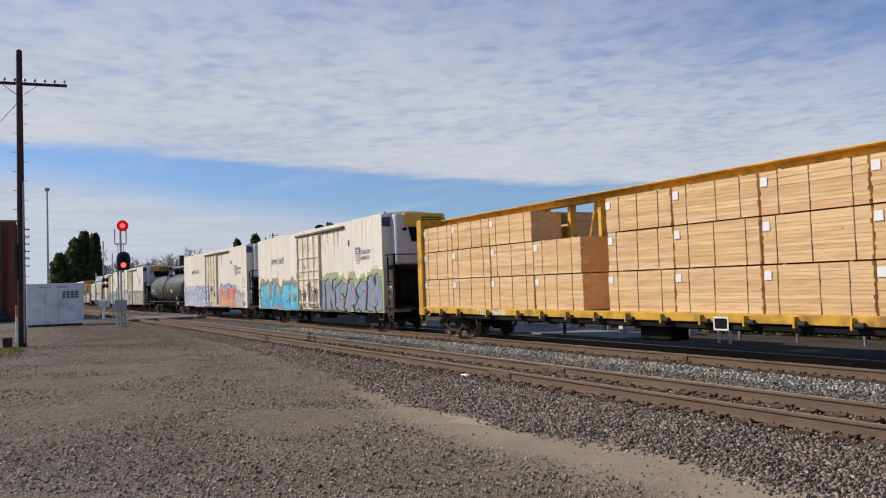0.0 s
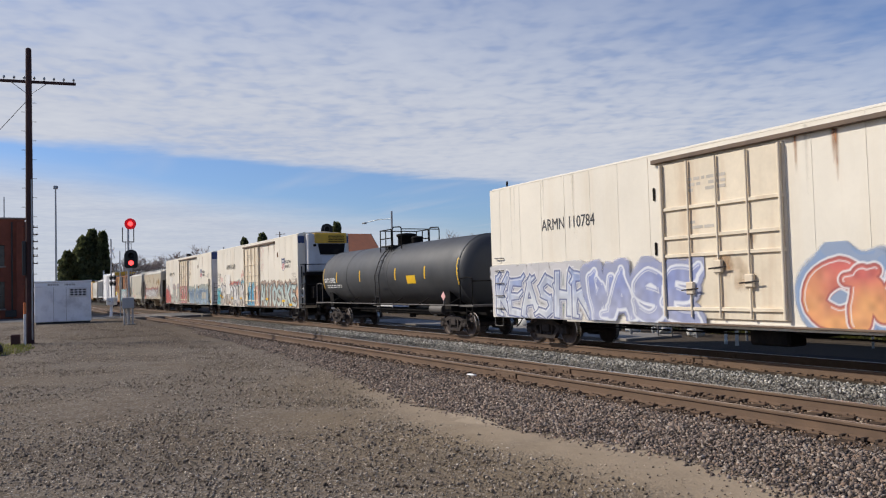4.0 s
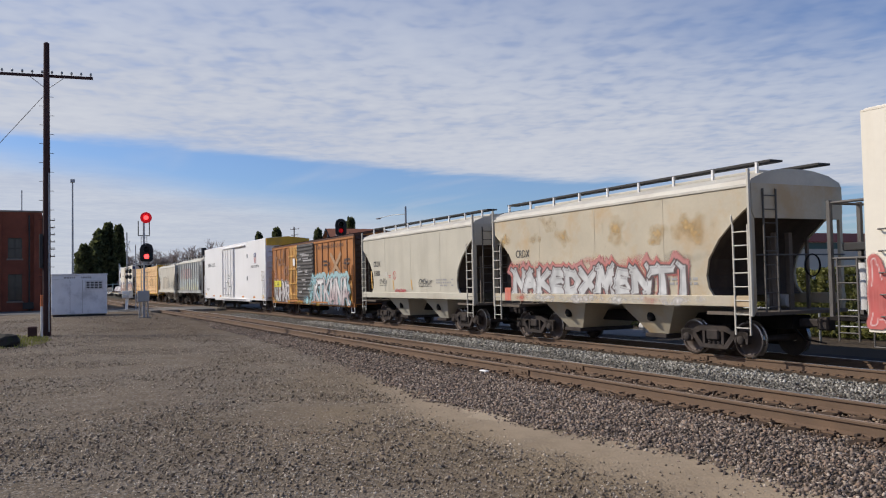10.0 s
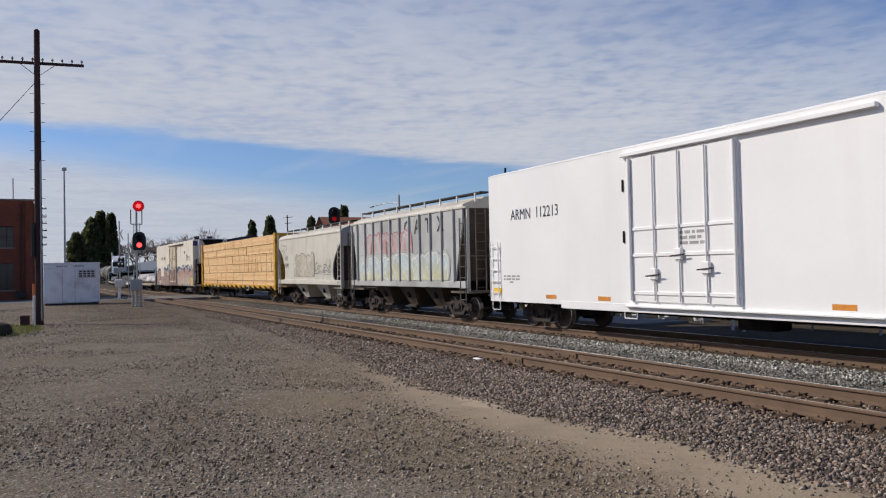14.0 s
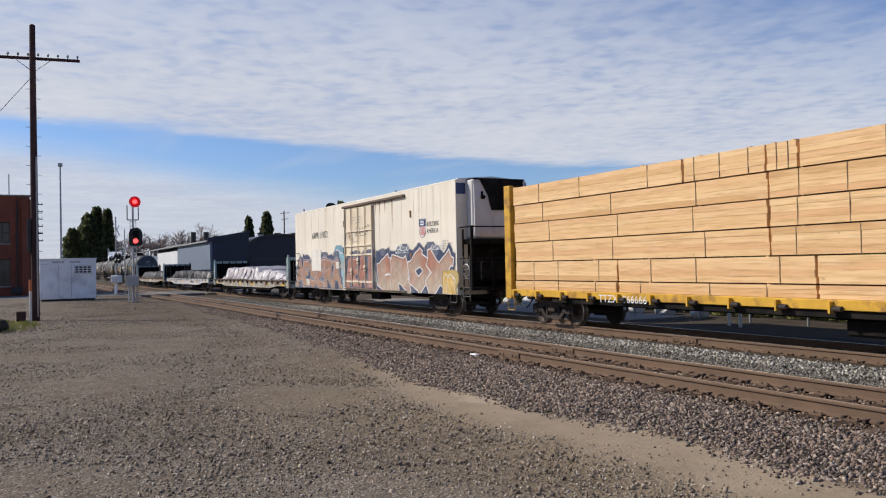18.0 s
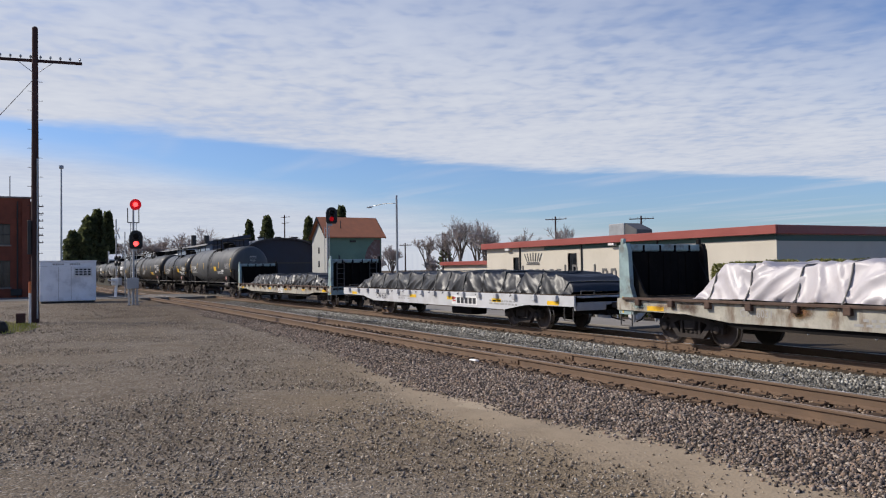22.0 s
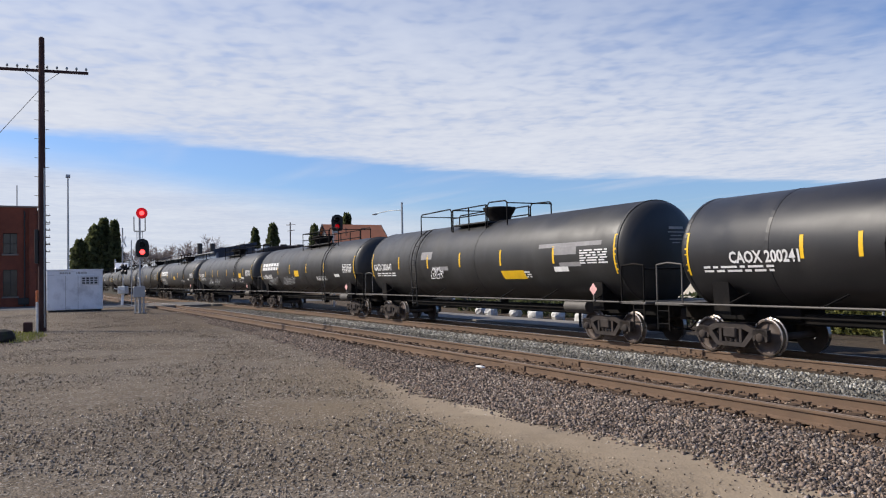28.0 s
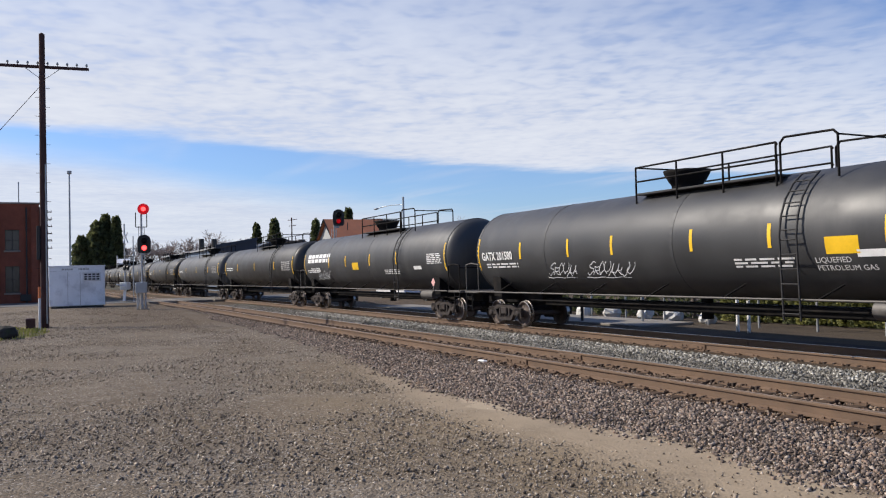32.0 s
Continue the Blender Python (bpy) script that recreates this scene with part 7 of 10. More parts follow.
    for x in (-8, -4.5, 0.6, 4.2, 8.5):
        part("crossbearer", Shape().prism([(-1.4, 0.98), (1.4, 0.98), (0.5, 0.62), (-0.5, 0.62)], "x", x - 0.08, x + 0.08), BLACK, t)
    part("brake_rigging", Shape().box(1.2, 2.4, -1.15, -0.5, 0.35, 0.72, 0.05), BLACK, t)
    return t


# ---- bulkhead flat cars with tarped loads ----
def tarp(t, x0, x1, z0, z1, material, seed, label, half=1.25, slope=(0.8, 0.8), lumps=0.12, rope=1.25):
    """A sheet drawn over the load: sharp creases that fan out from the ropes, sagging between them, loose ends."""
    r = random.Random(seed)
    ties, x = [], x0 + 0.5
    while x < x1 - 0.3:
        ties.append(x)
        x += rope * r.uniform(0.8, 1.25)
    lean = [r.uniform(-1.3, 1.3) for _ in range(len(ties) + 1)]

    def crease(p, q, k):
        return 1 - min(1, abs(noise.noise(Vector((p, q, k)))) * 3.2)

    def sheet(x, v):
        """Point of the sheet at x, from one foot (v = -1) over the top to the other."""
        u = (x - x0) / (x1 - x0)
        rise = min(1, u * (x1 - x0) / slope[0]) * min(1, (1 - u) * (x1 - x0) / slope[1])
        rise = rise ** 0.7
        top = z0 + 0.08 + (z1 - z0 - 0.08) * rise
        s, sg = abs(v), (1 if v > 0 else -1)
        bay = sum(1 for c in ties if c < x)
        near = min((abs(x - c) for c in ties), default=1)
        sag = smooth(0.0, 0.5, near)
        if s < 0.55:
            y, z, hang = half * 0.86 * s / 0.55, top, 0.0
        else:
            hang = (s - 0.55) / 0.45
            y, z = half * (0.86 + 0.17 * hang), top - (top - z0) * hang ** 1.15
        fan = x * 1.7 + lean[bay] * (hang if s >= 0.55 else 0.3 * s) * 1.4
        f1 = crease(fan * 0.75 + seed * 3.7, hang * 0.5 + s * 0.4, seed)
        f2 = crease(fan * 1.9 - seed * 1.3, hang * 0.9 + s, seed + 5.5)
        bulge = noise.noise(Vector((x * 0.55 + seed * 7, s * 1.3, 2.0)))
        f = (0.75 * f1 ** 2 + 0.45 * f2 ** 2) * lumps
        z += (f * (1 - 0.7 * hang) + bulge * lumps * 0.8 - 0.05 * sag * (1 - hang)) * (0.3 + 0.7 * rise) * (1 - hang * 0.6)
        y += (f * 0.75 + 0.05 * bulge + 0.05 * sag * math.sin(math.pi * min(1, hang))) * (0.4 + hang)
        return Vector((x, y * sg, max(z, z0 - 0.03 + 0.03 * f1)))
    nx, side = max(30, int((x1 - x0) * 16)), [-1 + 0.45 * i / 16 for i in range(17)]
    vs_ = side + [-0.55 + 1.1 * i / 12 for i in range(1, 12)] + [-v for v in side[::-1]]
    n = len(vs_)
    vs = [sheet(x0 + (x1 - x0) * i / nx, v) for i in range(nx + 1) for v in vs_]
    s = Shape().add(vs, [(i * n + j, (i + 1) * n + j, (i + 1) * n + j + 1, i * n + j + 1) for i in range(nx) for j in range(n - 1)], True)
    o = part("tarp", s, material, t, label)
    for x in ties:
        k = r.uniform(-0.12, 0.12)
        pts = [sheet(x + k * (v + 0.4), v) * 1.0 + Vector((0, -0.015 if v < -0.5 else 0, 0.018)) for v in (-0.98, -0.85, -0.7, -0.58, -0.5, -0.2, 0.2, 0.5, 0.6, 0.8, 0.98)]
        pts = [Vector((x - k, -1.56, z0 - 0.12))] + pts
        part("rope", Shape().pipe(pts, 0.02, 5), ROPE, t, "rope tied over the tarp")
    return o


def bulkhead(t, x, e, front, label):
    """Upright end frame: two heavy posts, plate, ribs, braces, a ladder on the outside; e is the way it faces."""
    for sy, m in ((-1, TEAL), (1, front)):
        post = Shape().prism([(x + e * 0.13, 0.72), (x + e * 0.13, 2.62), (x - e * 0.16, 2.66), (x - e * 0.24, 2.45), (x - e * 0.30, 1.5), (x - e * 0.42, 1.18), (x - e * 0.42, 0.72)], "y", sy * 1.40 - 0.07, sy * 1.40 + 0.07)
        post.box(x - 0.1, x + 0.04, sy * 1.40 - 0.05, sy * 1.40 + 0.05, 2.6, 2.8, 0.02)
        part("bulkhead_post", post, m, t, "grimy grey-teal bulkhead post" if sy < 0 else "")
        a = Shape().prism([(x - e * 0.1, 1.2), (x - e * 0.8, 1.2), (x - e * 0.66, 1.3), (x - e * 0.1, 2.25)], "y", sy * 1.25 - 0.03, sy * 1.25 + 0.03)
        part("bulkhead_brace", a, BLACK, t)
    part("yellow_patch", Shape().box(x - 0.02, x + 0.115 if e > 0 else x + 0.02, -1.475, -1.468, 0.76, 1.2), STRIPE, t, "yellow painted patch")
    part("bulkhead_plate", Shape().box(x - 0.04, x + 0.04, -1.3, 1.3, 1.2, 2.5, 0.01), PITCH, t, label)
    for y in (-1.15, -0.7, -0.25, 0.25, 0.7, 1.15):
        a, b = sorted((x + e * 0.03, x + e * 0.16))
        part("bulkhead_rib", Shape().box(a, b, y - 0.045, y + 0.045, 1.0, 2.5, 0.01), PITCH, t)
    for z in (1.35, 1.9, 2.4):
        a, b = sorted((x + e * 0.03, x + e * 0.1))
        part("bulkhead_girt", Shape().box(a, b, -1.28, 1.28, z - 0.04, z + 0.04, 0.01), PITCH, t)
    part("bulkhead_cap", Shape().box(x - 0.1, x + 0.12, -1.32, 1.32, 2.44, 2.64, 0.03), TEAL, t, "scuffed grey-teal top beam")
    for y in (-0.8, -0.2, 0.35, 0.9):
        part("cap_lug", Shape().box(x - 0.12, x + 0.13, y - 0.04, y + 0.04, 2.42, 2.62, 0.01), PITCH, t)
    ladder(t, x + e * 0.22, -0.95, 0.9, 2.55, 0.4, 6, PIPEG, "y", 0.013)
    ladder(t, x + e * 0.22, 0.95, 0.9, 2.55, 0.4, 6, PIPEG, "y", 0.013)
    rp = random.Random(int(x * 10))
    for k in range(9):
        y = -1.22 + k * 0.272
        a, b = sorted((x - e * 0.05, x - e * (0.14 + rp.uniform(0, 0.06))))
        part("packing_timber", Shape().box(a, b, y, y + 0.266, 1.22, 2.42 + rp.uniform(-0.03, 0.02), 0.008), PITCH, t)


def flat(xl, xr, label, body, ends, number="", inset=2.3):
    t, h = car("bulkhead_flat_car", label, xl, xr, inset, (0.55, 0.9))
    for sy in (-1, 1):
        a, b = sorted((sy * 1.38, sy * 1.5))
        low = 0.62 if body == FLATP else 0.68
        part("side_sill", Shape().prism([(-h, 1.16), (-h, 0.84), (-h + 2.6, 0.82), (-h + 4.0, low), (h - 4.0, low), (h - 2.6, 0.82), (h, 0.84), (h, 1.16)], "y", a, b), body, t, "dirty painted side sill")
        if sy < 0 and body == FLATW:
            rf = random.Random(int(-xl))
            for i in range(26):
                x, w = rf.uniform(-h + 0.3, h - 0.3), rf.uniform(0.12, 0.5)
                rgb = rf.choice(((0.22, 0.09, 0.03), (0.10, 0.06, 0.04), (0.40, 0.22, 0.05), (0.30, 0.40, 0.38)))
                soft_patch(t, x - w, x + w, 0.80, 1.15, rgb, i + int(-xl), -1.502 - 0.0004 * i, 0.85, False, "rust and paint stain on the sill")
        if body != FLATP:
            a, b = sorted((sy * 1.30, sy * 1.42))
            part("lower_sill", Shape().prism([(-h + 2.8, 0.85), (-h + 4.2, 0.55), (h - 4.2, 0.55), (h - 2.8, 0.85)], "y", a, b), BLACK, t, "dark lower sill")
    part("deck_frame", Shape().box(-h, h, -1.4, 1.4, 0.95, 1.12, 0.02), BLACK, t)
    n = int(2 * h / 0.3)
    for i in range(0, n):
        x = -h + i * 2 * h / n
        part("deck_board", Shape().box(x + 0.01, x + 2 * h / n - 0.01, -1.45, 1.45, 1.12, 1.19), DECKW, t)
    m = 16
    for i in range(m):
        x = -h + 0.9 + (2 * h - 1.8) * i / (m - 1)
        part("stake_pocket", Shape().box(x - 0.09, x + 0.09, -1.6, -1.49, 0.98, 1.16, 0.015), POCKET if body == FLATW else body, t, "rusty brown stake pocket" if body == FLATW else "")
    if body == FLATW:
        part("rub_rail", Shape().box(-h + 0.3, h - 0.3, -1.58, -1.495, 1.125, 1.195, 0.01), POCKET, t, "rusty brown rub rail along the deck")
    for i in range(6):
        x = -h + 1.2 + (2 * h - 2.6) * i / 5
        if not -h + 3.6 < x < -h + 6.2:
            plate(t, "reflector", x, x + 0.62, 0.86, 0.98, STRIPE, -1.5, label="yellow reflective plate")
    for e, kind in zip((-1, 1), ends):
        if kind:
            bulkhead(t, e * (h - 0.2), e, BLACK, "black bulkhead plate")
        else:
            part("end_handhold", Shape().pipe([(e * (h - 0.05), -1.2, 1.16), (e * (h - 0.05), -1.2, 1.3), (e * (h - 0.05), -0.7, 1.3), (e * (h - 0.05), -0.7, 1.16)], 0.018), PIPEG, t)
        part("end_sill", Shape().box(e * (h - 0.05) - 0.05, e * (h - 0.05) + 0.05, -1.45, 1.45, 0.72, 1.16, 0.01), body if not kind else TEAL, t)
        part("stirrup", Shape().pipe([(e * (h - 0.55), -1.46, 0.8), (e * (h - 0.55), -1.46, 0.42), (e * (h - 0.1), -1.46, 0.42), (e * (h - 0.1), -1.46, 0.8)], 0.02), PIPEG, t)
    if number:
        words(number, 0.36 if body == FLATP else 0.26, INK if body == FLATP else INKG, t, side_at(-h + 4.3, 0.74 if body == FLATP else 0.84, -1.506), squeeze=0.9)
    data_block(t, 4.8, 6.6, 0.75, 0.95, 2, INKG, -1.506, 7)
    data_block(t, -3.0, -1.8, 0.75, 0.95, 2, INKG, -1.506, 8)
    part("brake_rigging", Shape().box(1.2, 2.8, -1.1, -0.4, 0.3, 0.6, 0.05), BLACK, t)
    return t

# ---- the train, from its leading car seen first to its last ----
rows_a = [(-11.0, -8.64, 3.30, 4.28), (-8.64, -5.91, 3.30, 4.28), (-5.91, -3.29, 3.30, 4.28)]
for zz0, zz1 in ((1.12, 2.22), (2.22, 3.30)):
    rows_a += [(-11.0, -8.64, zz0, zz1), (-8.64, -5.91, zz0, zz1), (-5.91, -3.3, zz0, zz1), (-3.3, -0.82, zz0, zz1)]
for zz0, zz1 in ((1.12, 2.22), (2.22, 3.30), (3.30, 4.28)):
    rows_a += [(0.3, 2.87, zz0, zz1), (2.87, 5.56, zz0, zz1), (5.56, 8.2, zz0, zz1), (8.2, 10.95, zz0, zz1)]
centerbeam(-29.33, -6.63, "yellow centerbeam flat car stacked with banded lumber bundles", "TTZX   866958", rows_a, 3, False)

c = reefer("110675", -52.60, -32.62, (-1.62, 2.12), "cream refrigerator car with blue and grey graffiti", CREAM_W)
rust_runs(c, [2.35, 3.1, 3.2, 4.1, 4.6, 4.68], 4)
graffiti(c, -9.75, -1.6, 0.84, 2.45, 5, (0.15, 0.58, 0.64), (0.015, 0.04, 0.07), (0.36, 0.26, 0.19), flood=0.8, seed=6, weight=0.50, curvy=False, square=True, flick=0.9, under=(0.06, 0.42, 0.68), shine=(0.62, 0.72, 0.74), text="EUAED", rim=0.02, block=(-0.10, 0.08), spots=(0.55, 0.30, 0.05), inner=(0.02, 0.06, 0.10))
graffiti(c, -1.5, 1.8, 0.9, 2.1, 5, (0.58, 0.50, 0.36), (0.08, 0.08, 0.08), None, seed=45, y=SIDE - 0.06, weight=0.1)
graffiti(c, 1.6, 9.85, 0.84, 2.50, 6, (0.24, 0.29, 0.36), (0.012, 0.012, 0.015), (0.40, 0.43, 0.16), flood=0.85, seed=8, weight=0.64, flick=0.25, curvy=False, spots=(0.75, 0.16, 0.34), under=(0.25, 0.30, 0.38), shine=(0.42, 0.52, 0.60), text="INCASM", square=True, block=(-0.2, -0.03), rim=0.0, inner=(0.40, 0.50, 0.58))

c = reefer("110784", -75.55, -55.49, (-1.62, 2.12), "cream refrigerator car with blue and red graffiti", CREAM_W)
rust_runs(c, [2.4, 3.3, 3.36], 7)
graffiti(c, -9.9, -4.6, 0.86, 2.3, 7, (0.30, 0.36, 0.54), (0.04, 0.06, 0.20), (0.60, 0.58, 0.58), seed=14, weight=0.42, flick=0.8, under=(0.62, 0.64, 0.66), text="KEASHR", curvy=False, square=True, rim=0.03)
graffiti(c, -7.2, -5.2, 0.9, 2.3, 2, (0.14, 0.46, 0.36), (0.05, 0.12, 0.14), None, seed=15, weight=0.34, under=(0.40, 0.36, 0.2))
graffiti(c, -4.8, -0.5, 0.88, 2.3, 6, (0.20, 0.24, 0.46), (0.66, 0.68, 0.74), (0.30, 0.33, 0.50), seed=16, y=SIDE - 0.055, weight=0.5, flick=0.8, under=(0.34, 0.36, 0.50), text="WASE", rim=0.02)
graffiti(c, 2.35, 7.3, 0.86, 2.35, 4, (0.56, 0.13, 0.11), (0.36, 0.07, 0.06), (0.24, 0.34, 0.52), seed=17, weight=0.60, flick=0.3, under=(0.74, 0.36, 0.14), text="CMES", shine=(0.80, 0.78, 0.76), block=(0.05, -0.04))
graffiti(c, 7.2, 8.9, 0.86, 1.8, 2, (0.34, 0.40, 0.54), (0.60, 0.36, 0.26), (0.42, 0.36, 0.36), seed=18, weight=0.4, text="UN", flood=0.8)
plate(c, "paint_patch", 8.95, 9.55, 1.0, 1.4, spray((0.60, 0.40, 0.30)), label="brown sprayed patch")
tag_scrawl(c, 8.3, 9.3, 1.7, 1.95, (0.10, 0.09, 0.08), 12, w=0.03)
plate(c, "panel", 9.0, 9.55, 1.55, 2.05, spray((0.62, 0.57, 0.48)), label="outlined panel")

tank(-94.1, -77.7, "dark grey tank car with yellow stripes and centre platform", TANKD, r=1.43, zc=2.50, number="GATX 53952", num_at=(-7.3, -10, 0.34), dome=0.1, walk_=(-0.75, 0.5), hoops=((1, 1.1),), ladder_x=0.25, stripes=(-5.5, -2.3, 1.85, 4.75), square=(3.0, 3.85), lines=False)

c = reefer("111200", -117.42, -97.44, (-1.62, 2.12), "cream refrigerator car with pale green graffiti", CREAM_W)
rust_runs(c, [4.2, 5.5, 2.3], 9)
tag_scrawl(c, 2.3, 2.95, 4.0, 4.8, (0.70, 0.42, 0.36), 3, w=0.04)
tag_scrawl(c, 2.3, 2.95, 3.3, 3.9, (0.70, 0.45, 0.40), 31, w=0.04)
tag_scrawl(c, -6.3, -2.8, 2.42, 2.68, (0.60, 0.12, 0.09), 5, w=0.04)
tag_scrawl(c, -2.9, -1.9, 2.75, 3.3, (0.62, 0.13, 0.10), 51, w=0.05)
tag_scrawl(c, -9.9, -9.0, 3.05, 3.5, (0.12, 0.11, 0.11), 52, w=0.035)
tag_scrawl(c, -9.2, -8.2, 2.7, 3.1, (0.70, 0.40, 0.38), 53, w=0.045)
tag_scrawl(c, -8.0, -6.9, 2.3, 3.1, (0.10, 0.10, 0.10), 54, w=0.035)
graffiti(c, -9.95, -9.2, 0.9, 1.9, 1, (0.06, 0.40, 0.46), (0.04, 0.10, 0.12), (0.06, 0.34, 0.40), seed=29, weight=0.6, flood=0.9)
for k, (x, w) in enumerate(((-4.4, 0.9), (-3.2, 1.0), (-2.1, 0.9), (-1.3, 0.7))):
    soft_patch(c, x - w, x + w, 2.15, 2.85, (0.12, 0.38, 0.48), 210 + k, SIDE - 0.008 - 0.001 * k, 0.95, False, "teal overspray")
graffiti(c, -9.35, -0.7, 0.86, 2.50, 8, (0.78, 0.77, 0.74), (0.085, 0.075, 0.085), (0.60, 0.57, 0.52), seed=27, weight=0.50, under=(0.46, 0.385, 0.29), text="ORUCAUKE", inner=(0.24, 0.23, 0.24), square=True, curvy=False, block=(0.13, -0.01), rim=0.0, puff=0.12, shine=(0.60, 0.57, 0.52), flick=0.5)
for x, z in ((-9.1, 1.55), (-8.5, 1.42), (-5.5, 1.35), (-3.0, 1.35)):
    plate(c, "reflector", x, x + 0.45, z, z + 0.12, STRIPE, SIDE - 0.05, label="worn yellow plate")
plate(c, "paint_patch", -7.1, -5.9, 1.7, 3.2, spray((0.80, 0.76, 0.68)), y=SIDE - 0.03, label="repainted white square")
graffiti(c, -0.8, 1.2, 0.9, 2.45, 2, (0.10, 0.36, 0.52), (0.06, 0.16, 0.28), (0.10, 0.36, 0.50), seed=28, y=SIDE - 0.055, weight=0.3, flood=0.95)
graffiti(c, 1.0, 2.1, 0.9, 2.0, 2, (0.66, 0.30, 0.24), (0.60, 0.40, 0.12), (0.66, 0.34, 0.26), seed=30, y=SIDE - 0.055, weight=0.3, flood=0.9)
graffiti(c, 2.1, 9.6, 0.86, 2.30, 7, (0.46, 0.58, 0.56), (0.028, 0.028, 0.028), (0.40, 0.28, 0.20), seed=32, weight=0.42, flick=0.95, under=(0.62, 0.64, 0.56), text="AUIOSNKE", shine=(0.40, 0.28, 0.20), rim=0.0, flood=0.80, block=(0.12, 0.03), curvy=False, square=True, inner=(0.16, 0.20, 0.20), puff=0.7)
for x, z in ((3.5, 1.3), (7.0, 1.2), (8.4, 0.98)):
    plate(c, "reflector", x, x + 0.5, z, z + 0.13, STRIPE, SIDE - 0.05, label="worn yellow plate")
plate(c, "paint_patch", 9.2, 9.95, 0.95, 2.1, spray((0.70, 0.42, 0.26)), label="orange sprayed corner")

c = reefer("110193", -139.48, -119.48, (-2.72, 1.12), "cream refrigerator car with green and red graffiti", CREAM_W, end="blue")
rust_runs(c, [1.4, 2.0, 6.8], 11)
graffiti(c, -10.0, -7.4, 0.9, 2.3, 4, (0.50, 0.10, 0.09), (0.52, 0.14, 0.12), None, seed=36, curvy=False, weight=0.35)
graffiti(c, -9.2, -1.9, 0.86, 2.5, 5, (0.42, 0.46, 0.40), (0.13, 0.13, 0.10), (0.46, 0.40, 0.38), seed=39, weight=0.5, flick=0.4, under=(0.50, 0.52, 0.46), text="LSUR", shine=(0.52, 0.12, 0.12), rim=0.03, flood=0.35)
plate(c, "paint_patch", -7.75, -6.45, 1.75, 3.5, spray((0.80, 0.76, 0.68)), y=SIDE - 0.03, label="repainted white square")
graffiti(c, -2.2, 0.4, 0.95, 2.25, 5, (0.46, 0.10, 0.08), (0.44, 0.09, 0.07), (0.50, 0.13, 0.11), seed=34, y=SIDE - 0.062, curvy=False, weight=0.5, flood=0.65)
graffiti(c, 1.3, 9.2, 0.86, 2.3, 6, (0.11, 0.17, 0.25), (0.05, 0.06, 0.08), (0.34, 0.36, 0.29), seed=40, weight=0.52, flick=0.8, under=(0.34, 0.44, 0.52), text="WICEKA", shine=(0.55, 0.68, 0.78), rim=0.02, flood=0.95, square=True, curvy=False)
for x in (6.5, 7.3):
    plate(c, "panel", x, x + 0.7, 1.35, 1.9, spray((0.46, 0.42, 0.33)), y=SIDE - 0.03, label="small tan panel")
tag_scrawl(c, 8.3, 9.1, 3.15, 3.5, (0.25, 0.25, 0.25), 8)

c = hopper(-153.86, -142.33, "tan covered hopper car with rust patches and graffiti", HOP_TAN, ("CRDX", "21053"))
graffiti(c, -4.6, 4.0, 1.50, 2.38, 11, (0.52, 0.52, 0.51), (0.05, 0.045, 0.045), (0.52, 0.155, 0.135), seed=41, y=-1.56, weight=0.50, flick=0.9, text="NAKEDXMENTI", square=True, curvy=False, rim=0.0, shine=(0.52, 0.14, 0.12), under=(0.62, 0.62, 0.61), block=(0.07, -0.02), inner=(0.20, 0.19, 0.19), puff=0.45, label="silver lettering over a red cloud, graffiti")
for k, (x0, x1, rgb) in enumerate(((-4.9, -3.4, (0.58, 0.15, 0.11)), (-3.9, -1.6, (0.62, 0.62, 0.61)), (-2.2, 0.4, (0.60, 0.58, 0.57)), (-0.2, 2.4, (0.62, 0.62, 0.61)), (1.9, 3.0, (0.52, 0.17, 0.14)), (2.4, 4.6, (0.62, 0.60, 0.59)))):
    soft_patch(c, x0, x1, 1.22, 1.56, rgb, 140 + k, -1.603 - 0.0006 * k, 0.9, False, "overspray on the sill")
for k, x in enumerate((-4.2, -2.9, -0.4, 1.6, 3.6)):
    soft_patch(c, x - 0.9, x + 0.9, 2.30, 2.66, (0.56, 0.22, 0.19) if k != 4 else (0.20, 0.18, 0.17), 150 + k, -1.563 - 0.0006 * k, 0.5, False, "thin overspray")
plate(c, "paint_patch", -5.0, -4.62, 1.28, 1.72, spray((0.62, 0.16, 0.10)), y=-1.605, label="red-orange painted patch")
for k, (x, z, w) in enumerate(((-5.0, 3.32, 0.45), (-3.15, 3.27, 0.4), (-1.65, 3.24, 0.55), (0.95, 3.4, 0.6), (1.0, 2.96, 0.55), (2.7, 3.1, 0.5), (2.5, 2.9, 0.3), (3.95, 3.2, 0.8), (-2.4, 3.75, 0.5))):
    soft_patch(c, x - w, x + w, z - 0.6 * w, z + 0.6 * w, (0.50, 0.33, 0.13), 70 + k, -1.568 - 0.0005 * k, 0.85, False, "faded rust-yellow patch")

